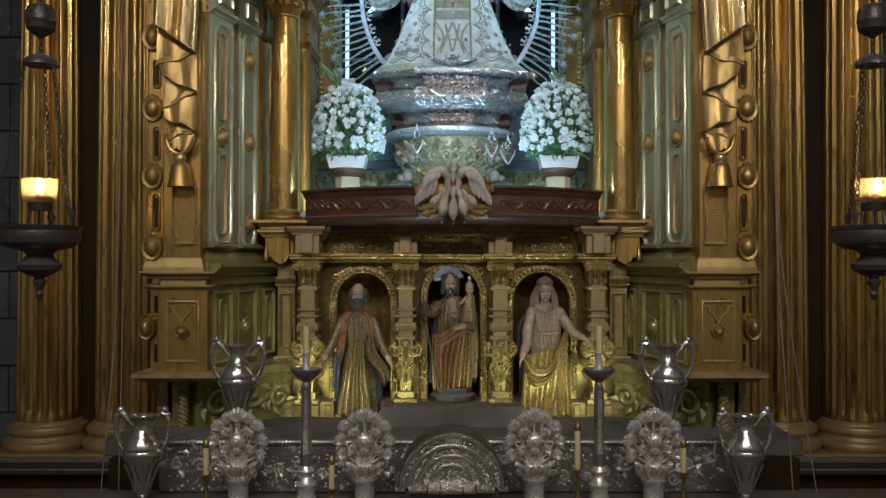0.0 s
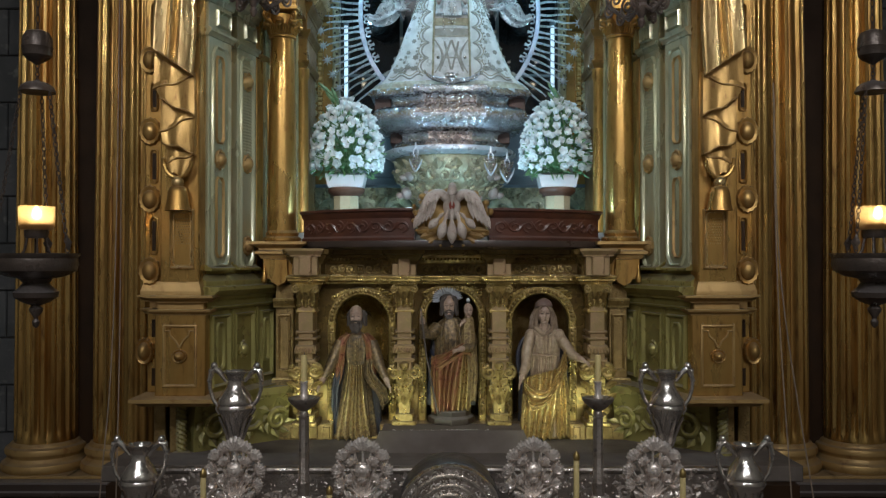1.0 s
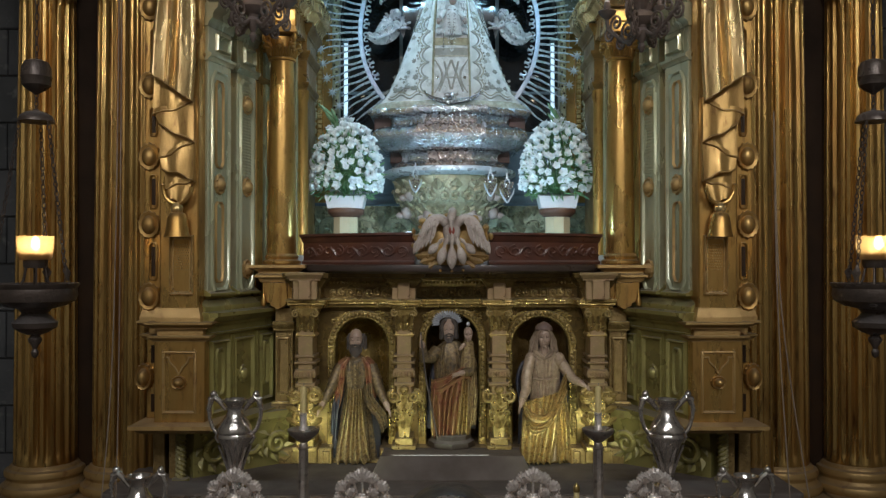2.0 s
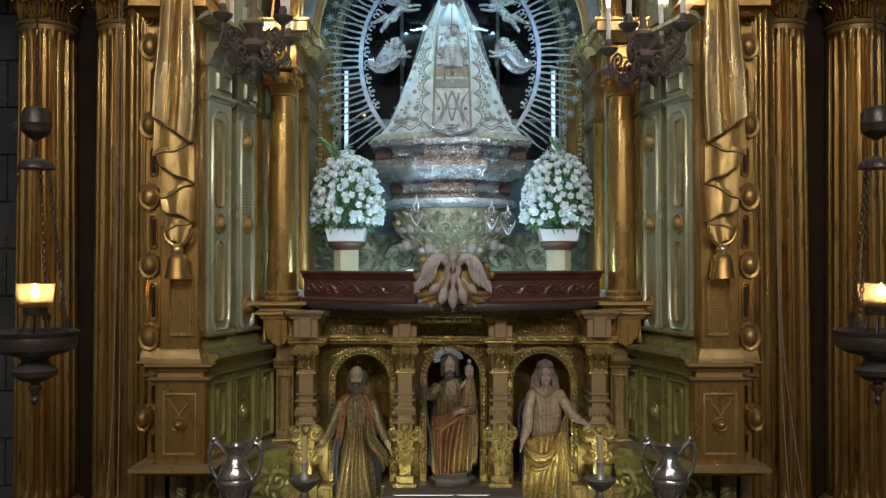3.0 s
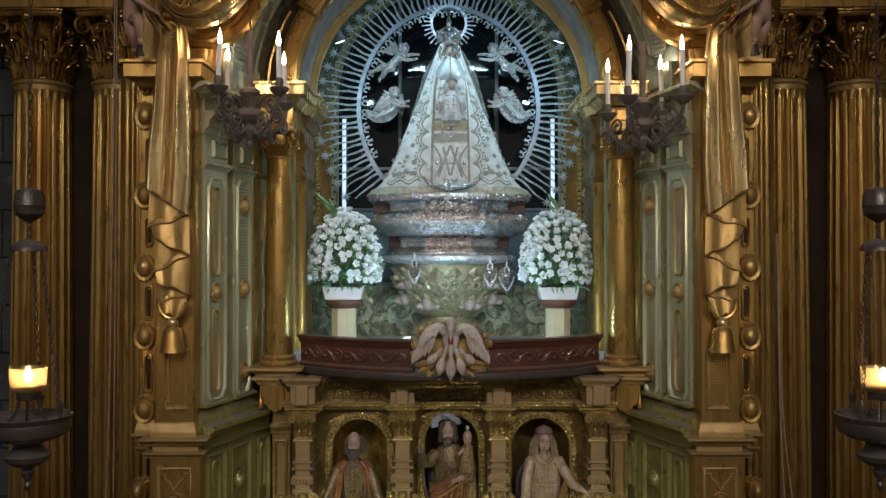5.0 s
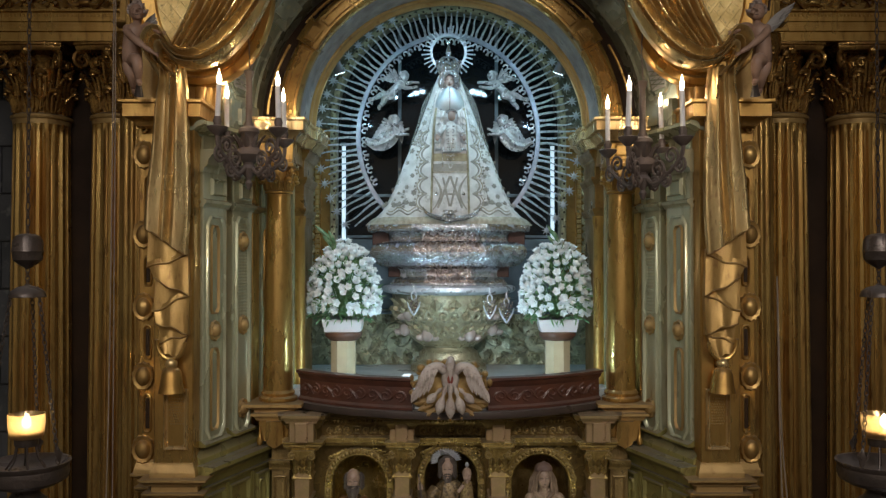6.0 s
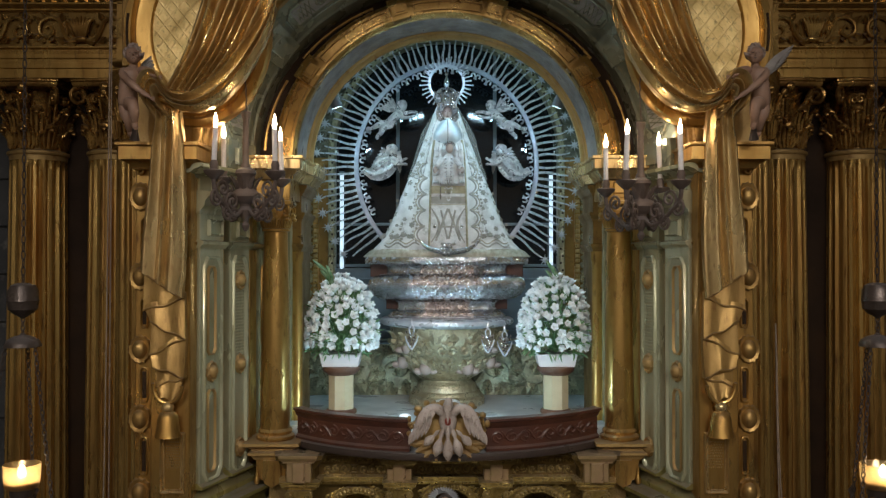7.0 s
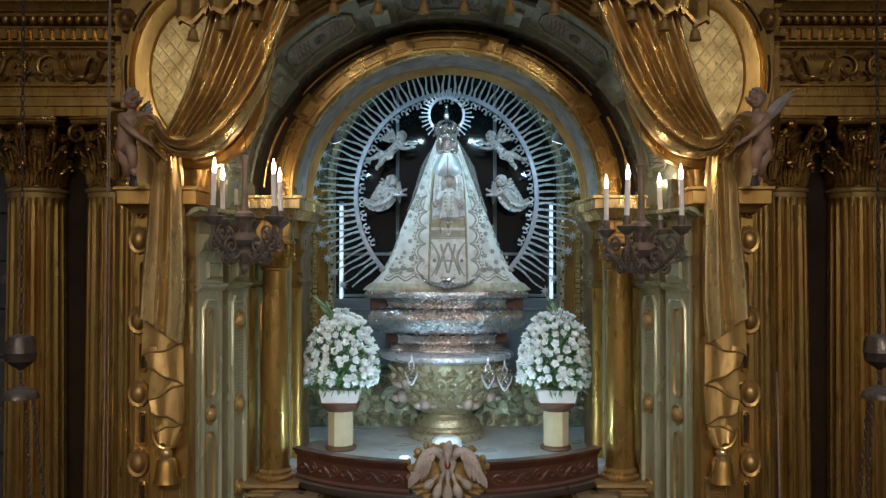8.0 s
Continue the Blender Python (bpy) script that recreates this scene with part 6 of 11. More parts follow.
def dressed_statue():
    b = B()
    Y = 6.47
    rows = [(3.745, 0.615, 0.25), (3.76, 0.605, 0.25), (3.80, 0.555, 0.25), (3.86, 0.495, 0.247), (3.97, 0.435, 0.242), (4.06, 0.395, 0.235), (4.20, 0.345, 0.225), (4.33, 0.290, 0.212), (4.45, 0.236, 0.20), (4.585, 0.188, 0.182),
            (4.68, 0.152, 0.162), (4.76, 0.122, 0.142), (4.82, 0.10, 0.122), (4.87, 0.08, 0.10), (4.90, 0.05, 0.06)]
    robe(b, 0, Y, rows, 9, 0.018, 88)
    # hem braid
    robe(b, 0, Y, [(3.745, 0.625, 0.262), (3.75, 0.627, 0.264), (3.79, 0.585, 0.262), (3.805, 0.555, 0.25)], 9, 0.012, 88, mat=1)
    def front(z):
        for (za, _, ra), (zb, _, rb) in zip(rows, rows[1:]):
            if za <= z <= zb:
                return Y - (ra + (rb - ra) * (z - za) / (zb - za))
        return Y - 0.1
    # gown panel between the mantle's edges
    zs = [3.80, 3.95, 4.1, 4.25, 4.27, 4.40, 4.52, 4.60, 4.68]
    ws = [0.135, 0.132, 0.13, 0.128, 0.126, 0.12, 0.112, 0.10, 0.075]
    grid = []
    for z, w in zip(zs, ws):
        grid.append([(0.01 + w * k / 4, front(z) - 0.018 + 0.012 * (k / 4) ** 2, z) for k in range(-4, 5)] + [(0.01 + w * k / 4, front(z) + 0.03, z) for k in (4, -4)])
    skin(b, grid, mat=2)
    def bar(p, q, r, mat, dy=0.0):
        tube(b, [(0.01 + p[0], front(p[1]) - 0.018 - dy, p[1]), (0.01 + (p[0] + q[0]) / 2, front((p[1] + q[1]) / 2) - 0.019 - dy, (p[1] + q[1]) / 2), (0.01 + q[0], front(q[1]) - 0.018 - dy, q[1])], r, 6, mat=mat)
    for s in (-1, 1):
        # gold edge of the mantle beside the gown
        tube(b, [(0.01 + s * w, front(z) - 0.014, z) for w, z in ((0.139, 3.80), (0.135, 3.95), (0.132, 4.10), (0.128, 4.25), (0.122, 4.40), (0.112, 4.53), (0.10, 4.60))], 0.008, 6, mat=8)
        # crossing bands of the gown's ornament between two crescents
        bar((s * 0.088, 3.862), (s * 0.002, 4.095), 0.0085, 3)
        bar((s * 0.004, 3.875), (s * 0.052, 4.085), 0.0075, 3)
        for k in range(10):
            q0, q1 = math.pi * k / 10, math.pi * (k + 1) / 10
            bar((s * (0.122 - 0.056 * math.sin(q0)), 3.852 + 0.0245 * k), (s * (0.122 - 0.056 * math.sin(q1)), 3.852 + 0.0245 * (k + 1)), 0.004 + 0.0055 * math.sin((q0 + q1) / 2), 3)
        ball(b, (0.01 + s * 0.098, front(3.965) - 0.02, 3.965), (0.012, 0.006, 0.012), 8, 5, 4)
        bar((s * 0.05, 3.845), (s * 0.012, 3.825), 0.010, 3)
    bar((-0.046, 3.965), (0.046, 3.965), 0.0065, 3)
    # broad gilt band and narrower grey one below the child
    for z, h, m in ((4.234, 0.028, 8), (4.158, 0.026, 3), (4.193, 0.005, 2), (4.126, 0.004, 1)):
        grid = [[(0.01 + 0.122 * k / 4, front(zz) - 0.024 + 0.012 * (k / 4) ** 2, zz) for k in range(-4, 5)] + [(0.01 + 0.122 * k / 4, front(zz) + 0.02, zz) for k in (4, -4)] for zz in (z - h, z + h)]
        skin(b, grid, mat=m)
    # child figure with a rosy head, open arms and strings of beads
    yc = front(4.42) - 0.045
    robe(b, 0.016, yc, [(4.275, 0.066, 0.040), (4.33, 0.068, 0.046), (4.40, 0.058, 0.046), (4.455, 0.046, 0.04), (4.49, 0.02, 0.026)], 8, 0.10, 48, mat=2)
    ball(b, (0.021, yc - 0.030, 4.527), (0.029, 0.029, 0.035), 16, 10, 5)
    ball(b, (0.021, yc - 0.014, 4.545), (0.029, 0.024, 0.026), 14, 8, 9)
    ball(b, (0.021, yc - 0.060, 4.522), (0.005, 0.005, 0.006), 6, 4, 5)
    for k in range(7):
        a = math.pi * (k + 0.5) / 7
        ball(b, (0.021 + 0.036 * math.cos(a), yc - 0.025, 4.548 + 0.030 * math.sin(a)), 0.0065, 6, 4, 4)
    for w, z in ((0.036, 4.150), (0.026, 4.20), (0.05, 4.235), (0.018, 4.27)):
        for i in range(25):
            a = math.pi * i / 24
            ball(b, (0.012 + w * math.cos(a), yc - 0.052, 4.45 - (4.45 - z) * math.sin(a)), 0.0048, 5, 4, 2 if w > 0.03 else 4)
    tube(b, [(-0.046, yc - 0.05, 4.28), (-0.046, yc - 0.05, 4.155)], 0.0035, 5, mat=4)
    tube(b, [(-0.058, yc - 0.05, 4.185), (-0.034, yc - 0.05, 4.185)], 0.0035, 5, mat=4)
    for h in (-1, 1):
        x0 = 0.014
        tube(b, [(x0 + h * 0.042, yc - 0.01, 4.455), (x0 + h * 0.066, yc - 0.03, 4.425), (x0 + h * 0.085, yc - 0.045, 4.40)], [0.020, 0.020, 0.014], 8, mat=2)
        # white wings of cloth behind the child, ruffled at their edges
        for k in range(6):
            cloth(b, [(x0 + h * (0.038 + 0.006 * k), yc - 0.004 + 0.004 * k, 4.57 - 0.045 * k), (x0 + h * (0.05 + 0.004 * k), yc - 0.014, 4.52 - 0.045 * k)], [(x0 + h * (0.098 + 0.003 * k), yc + 0.006, 4.575 - 0.045 * k), (x0 + h * (0.108 + 0.002 * k), yc - 0.006, 4.515 - 0.045 * k)], 3.0, 0.014, 0.02, 20, 6, 0.8, 0.2 * k, 0.3, 0.008, 2)
        ball(b, (x0 + h * 0.098, yc - 0.035, 4.372), (0.016, 0.020, 0.026), 12, 8, 5)
        for k in range(3):
            tube(b, [(x0 + h * 0.098, yc - 0.05, 4.375), (x0 + h * (0.088 - 0.008 * k), yc - 0.065, 4.352 + 0.010 * k)], [0.007, 0.004], 5, mat=5)
    # smooth silver bib under the jewelled face
    bib = []
    for z, w, o in ((4.575, 0.102, 0.030), (4.60, 0.112, 0.045), (4.64, 0.110, 0.052), (4.68, 0.096, 0.050), (4.72, 0.072, 0.040), (4.75, 0.045, 0.03)):
        bib.append([(0.008 + w * math.sin(q), front(4.60) + 0.055 - (o + 0.055) * math.cos(q), z) for q in [math.pi * (i / 20 - 0.5) for i in range(21)]])
    skin(b, bib, closed_u=False, cap=False, mat=10)
    tube(b, [Vector(p) for p in bib[0]], 0.004, 5, mat=4)
    tube(b, [r[10] for r in bib], 0.003, 5, mat=4)
    # face in a broad jewelled frame
    zf = 4.808
    for n, rx, rz, q, dy in ((20, 0.041, 0.054, 0.0075, 0.150), (26, 0.054, 0.068, 0.0095, 0.144), (30, 0.068, 0.082, 0.0105, 0.134), (34, 0.080, 0.094, 0.0075, 0.124)):
        for k in range(n):
            a = 2 * math.pi * (k + 0.5 * (n % 4) / 4) / n
            ball(b, (0.006 + rx * math.cos(a), Y - dy, zf + rz * math.sin(a)), q * (0.8 + 0.4 * ((k * 7) % 5) / 4), 6, 4, 4)
    skin(b, [[(0.006 + rx * math.cos(2 * math.pi * i / 28), Y - dy, zf + rz * math.sin(2 * math.pi * i / 28)) for i in range(28)] for rx, rz, dy in ((0.034, 0.048, 0.128), (0.038, 0.052, 0.142), (0.080, 0.094, 0.118), (0.080, 0.094, 0.10))], cap=False, mat=4)
    ball(b, (0.006, Y - 0.105, zf), (0.038, 0.045, 0.053), 16, 10, 5)
    tube(b, [(0.006, Y - 0.145, zf + 0.016), (0.006, Y - 0.158, zf - 0.008), (0.006, Y - 0.15, zf - 0.013)], [0.004, 0.007, 0.004], 6, mat=5)
    for h in (-1, 1):
        ball(b, (0.006 + h * 0.015, Y - 0.146, zf + 0.012), (0.007, 0.004, 0.0035), 8, 5, 9)
    ball(b, (0.006, Y - 0.149, zf - 0.026), (0.010, 0.005, 0.004), 8, 5, 9)
    # raised embroidery on the mantle: blossoms, sprays and a scalloped border
    def on(x, z):
        for (za, xa, ya), (zb, xb, yb) in zip(rows, rows[1:]):
            if za <= z <= zb:
                u = (z - za) / (zb - za)
                rx, ry = xa + (xb - xa) * u, ya + (yb - ya) * u
                k = max(0.0, 1 - (x / rx) ** 2)
                return Vector((x, Y - ry * math.sqrt(k) * 1.012 - 0.003, z))
        return Vector((x, Y - 0.1, z))
    g = rng(77)
    def star(x, z, r, a0, n=6):
        for k in range(n):
            a = a0 + 2 * math.pi * k / n
            leaf(b, on(x, z), on(x + r * math.cos(a), z + r * math.sin(a)), r * 0.62, (0, -0.004, 0), n=3, lobes=0, mat=3)
        ball(b, on(x, z), (r * 0.22, 0.006, r * 0.22), 6, 4, 1)
    for sgn in (-1, 1):
        # scallops of a double ribbon with a string of leaves, beside the opening
        for k in range(5):
            z0, h, x0 = 4.44 - 0.118 * k, 0.118, 0.148 + 0.006 * k
            for off, w, m in ((0.0, 0.0065, 3), (0.022, 0.0045, 1)):
                pts = [on(0.008 + sgn * (x0 + off + 0.052 * math.sin(math.pi * i / 10) ** 0.7), z0 - h * i / 10) for i in range(11)]
                tube(b, pts, w, 6, mat=m, flat=0.5)
            for i in range(1, 10, 2):
                u = i / 10
                x, z = x0 + 0.034 + 0.056 * math.sin(math.pi * u) ** 0.7, z0 - h * u
                ball(b, on(0.008 + sgn * x, z), (0.0085, 0.005, 0.0085), 7, 4, 3)
        # long wave along the hem
        for off, w, m in ((0.0, 0.006, 3), (0.024, 0.0045, 1)):
            tube(b, [on(sgn * (0.20 + 0.26 * i / 24), 3.835 + off + 0.016 * math.sin(4 * math.pi * i / 24)) for i in range(25)], w, 6, mat=m, flat=0.5)
        spots = []
        tries = 0
        while len(spots) < 22 and tries < 4000:
            tries += 1
            z = g.uniform(3.89, 4.62)
            rx = 0.47 - 0.42 * (z - 3.86) / 0.8 + 0.06
            x = g.uniform(0.255 - 0.16 * max(0.0, z - 4.3), rx * 0.95)
            if x > 0.13 and x < rx * 0.96 and all((x - p) ** 2 + (z - q) ** 2 > 0.062 ** 2 for p, q in spots):
                spots.append((x, z))
        for i, (x, z) in enumerate(spots):
            a0 = g.uniform(0, 6.28)
            if i % 4 != 1:
                star(sgn * x, z, g.uniform(0.016, 0.025), a0)
            else:
                for k in range(3):
                    a = a0 + 2.1 * k
                    star(sgn * (x + 0.024 * math.cos(a)), z + 0.024 * math.sin(a), 0.014, a, 5)
                tube(b, [on(sgn * (x + 0.05 * math.cos(a0 + 1) * t), z + 0.05 * math.sin(a0 + 1) * t) for t in (-1, -0.4, 0.3)], 0.003, 5, mat=3)
        for k in range(5):
            # leafy sprays above the hem
            x, z = 0.26 + 0.055 * k, 3.895 + 0.012 * (k % 2)
            for q in range(5):
                a = 0.4 + 0.55 * q
                leaf(b, on(sgn * x, z - 0.012), on(sgn * (x + 0.034 * math.cos(a)), z - 0.012 + 0.036 * math.sin(a)), 0.013, (0, -0.003, 0), n=3, lobes=0, mat=3)
    # lace edges of the mantle and sheer veil over head and shoulders, open in front
    for sgn in (-1, 1):
        tube(b, [on(0.006 + sgn * w, z) for w, z in ((0.06, 4.865), (0.078, 4.80), (0.098, 4.70), (0.114, 4.60), (0.126, 4.48), (0.132, 4.40))], [0.008, 0.013, 0.015, 0.015, 0.012, 0.008], 8, mat=0)
    veil = []
    for z, rx, ry in ((4.90, 0.062, 0.085), (4.84, 0.100, 0.135), (4.76, 0.150, 0.165), (4.67, 0.200, 0.19), (4.56, 0.228, 0.207), (4.44, 0.262, 0.222), (4.335, 0.296, 0.232)):
        u = (4.90 - z) / 0.565
        ring = []
        for i in range(65):
            a = math.pi * (-0.5 + 0.16 + 0.05 * u) + math.pi * (2 - 0.32 - 0.10 * u) * i / 64
            k = 1 + 0.02 * u * math.sin(17 * a) + 0.012 * math.sin(5 * a + 4 * u)
            ring.append((0.006 + rx * k * math.cos(a), Y + ry * k * math.sin(a), z + 0.012 * u * math.sin(11 * a)))
        veil.append(ring)
    skin(b, veil, closed_u=False, mat=7)
    for col in (0, 64):
        tube(b, [Vector(r[col]) for r in veil], 0.0045, 5, mat=7)
    tube(b, [Vector(p) for p in veil[-1]], 0.004, 5, mat=7)
    # crescent at the foot
    pts = [(0.02 + 0.205 * math.cos(a), front(3.82) - 0.03 - 0.02 * math.sin(-a), 3.870 + 0.088 * math.sin(a)) for a in (math.pi + math.pi * i / 16 for i in range(17))]
    tube(b, pts, [0.004 + 0.017 * math.sin(math.pi * i / 16) for i in range(17)], 8, mat=4)
    for k in range(6):
        a = k * math.pi / 3
        ball(b, (0.03 * math.cos(a), front(3.82) - 0.055, 3.80 + 0.03 * math.sin(a)), (0.022, 0.015, 0.022), 8, 5, 4)
    single("robed_statue", b, [MANTLE, CREAM, WHITECLOTH, GREYTHREAD, SILVER, DARKFLESH, SILVER_ANGEL, VEIL, BRAID, BROWN, BIBSILVER], "robed statue in a wide embroidered white mantle", "statue")


def crown():
    t = thing("crown", (0, 6.42, 4.860), "chased silver crown on the statue's head", "crown")
    b = B()
    lathe(b, [(0.062, 4.845), (0.07, 4.850), (0.072, 4.870), (0.07, 4.885), (0.078, 4.920), (0.072, 4.950), (0.045, 4.975), (0.02, 4.985)], 0, 6.42, 24)
    part("band", b, SILVER, t)
    b = B()
    for k in range(-4, 5):
        a = k * 0.24
        leaf(b, (0.08 * math.sin(a), 6.42 - 0.08 * math.cos(a), 4.87), (0.10 * math.sin(a), 6.42 - 0.095 * math.cos(a), 4.955 - 0.02 * (k % 2)), 0.04, (0.02 * math.sin(a), -0.02, 0), n=5, lobes=2)
        ball(b, (0.105 * math.sin(a), 6.42 - 0.10 * math.cos(a), 4.965 - 0.02 * (k % 2)), 0.011, 6, 4)
    part("leaf_crest", b, SILVER, t)
    for k in range(8):
        b = B()
        a = 2 * math.pi * k / 8
        tube(b, [(0.075 * math.cos(a), 6.42 + 0.075 * math.sin(a), 4.910), (0.09 * math.cos(a), 6.42 + 0.09 * math.sin(a), 4.960), (0.05 * math.cos(a), 6.42 + 0.05 * math.sin(a), 5.000), (0, 6.42, 5.010)], 0.007, 6)
        part("arch", b, SILVER, t)
    b = B()
    lathe(b, [(0.008, 5.000), (0.018, 5.020), (0.022, 5.050), (0.012, 5.080), (0.006, 5.100), (0.014, 5.110), (0.014, 5.125), (0.004, 5.135)], 0, 6.42, 12)
    part("finial", b, SILVER, t)
    # small ring of rays behind the crown
    h = thing("crown_halo", (0, 6.52, 5.030), "small silver ring of rays behind the crown", "halo")
    b = B()
    arcsweep(b, [(0.122, 6.51), (0.122, 6.53), (0.142, 6.53), (0.142, 6.51)], 5.070, -60, 240, 48)
    part("ring", b, SILVER_DULL, h)
    for k in range(29):
        a = radians(-58 + 296 * k / 28)
        L = 0.20 if k % 2 else 0.185
        b = B()
        tube(b, [(r * math.cos(a), 6.52, 5.070 + r * math.sin(a)) for r in (0.136, 0.16, L)], [0.006, 0.007, 0.004], 5)
        ball(b, (L * math.cos(a), 6.52, 5.070 + L * math.sin(a)), 0.008, 6, 4)
        part("ray", b, SILVER_DULL, h)


HZ, HA, HC, HY = 4.48, 0.72, 0.81, 6.86


def halo():
    t = thing("ray_halo", (0, HY, 3.75), "large oval silver halo with wavy rays and stars", "halo")
    b = B()
    a0, a1, n = -56, 236, 96
    rings = []
    for i in range(n + 1):
        a = radians(a0 + (a1 - a0) * i / n)
        c, s = math.cos(a), math.sin(a)
        rings.append([((HA + k) * c, HY + d, HZ + (HC + k) * s) for k, d in ((-0.02, 0.0), (-0.016, -0.012), (0.016, -0.012), (0.02, 0.0), (0.016, 0.012), (-0.016, 0.012))])
    skin(b, rings)
    tube(b, [(HA * math.cos(radians(a0)), HY, HZ + HC * math.sin(radians(a0))), (0.2, HY - 0.05, 3.76)], 0.016, 6)
    tube(b, [(HA * math.cos(radians(a1)), HY, HZ + HC * math.sin(radians(a1))), (-0.2, HY - 0.05, 3.76)], 0.016, 6)
    part("ring", b, SILVER_RING, t)
    # C-scrolls along the inside of the ring
    for k in range(30):
        a = radians(-32 + 244 * (k + 0.5) / 30)
        c, s = math.cos(a), math.sin(a)
        base = Vector(((HA - 0.02) * c, HY, HZ + (HC - 0.02) * s))
        e, tx = Vector((-c, 0, -s)).normalized(), Vector((-s, 0, c)).normalized()
        b = B()
        for hand in (-1, 1):
            pts = [base + e * (0.030 + 0.028 * math.sin(2.2 + 4.6 * i / 9) * (1 - 0.4 * i / 9)) + tx * hand * (0.014 + 0.023 * (1 - 0.5 * i / 9) * math.cos(2.2 + 4.6 * i / 9) + 0.009) for i in range(10)]
            tube(b, pts, 0.0075, 5)
        part("scroll", b, SILVER_DULL, t)
    # rays
    def ray(wavy):
        q = B()
        rows = []
        for i in range(11):
            u = i / 10
            off = 0.0075 * math.sin(2 * math.pi * 1.0 * u) * wavy
            w = 0.0105 * (1 - 0.45 * u)
            rows.append([(u, -0.002, off - w), (u, -0.007, off), (u, -0.002, off + w), (u, 0.004, off)])
        skin(q, rows)
        return finish(q)
    meshes = [ray(1.0), ray(-0.8), ray(0.35)]
    for me in meshes:
        me.materials.append(SILVER_DULL)
    star = B()
    sp = []
    for i in range(16):
        r = (0.045, 0.017)[i % 2]
        sp.append((r * math.cos(math.pi * i / 8), r * math.sin(math.pi * i / 8)))
    prism(star, sp, -0.008, 0.008, 0.5)
    star = finish(star)
    star.materials.append(SILVER_DULL)
    count = 84
    for k in range(count):
        deg = -44 + 268 * (k + 0.5) / count
        a = radians(deg)
        c, s = math.cos(a), math.sin(a)
        side = abs(deg - 90) / 90
        L = 0.185 + 0.10 * min(1, side) ** 1.5 - (0.02 if k % 2 else 0)
        n = Vector((c / HA, 0, s / HC)).normalized()
        ob = new("ray", meshes[k % 3])
        ob.parent = t
        start = Vector(((HA + 0.015) * c, HY, HZ + (HC + 0.015) * s))
        ang = math.atan2(n.z, n.x)
        ob.matrix_local = Matrix.Translation(start - ORIGIN[t]) @ Matrix.Rotation(-ang, 4, "Y") @ Matrix.Diagonal((L, 1, 1, 1))
        if k % 2 == 0 and side > 0.3:
            st = new("star", star)
            st.parent = t
            st.location = start + n * (L + 0.03) - ORIGIN[t]


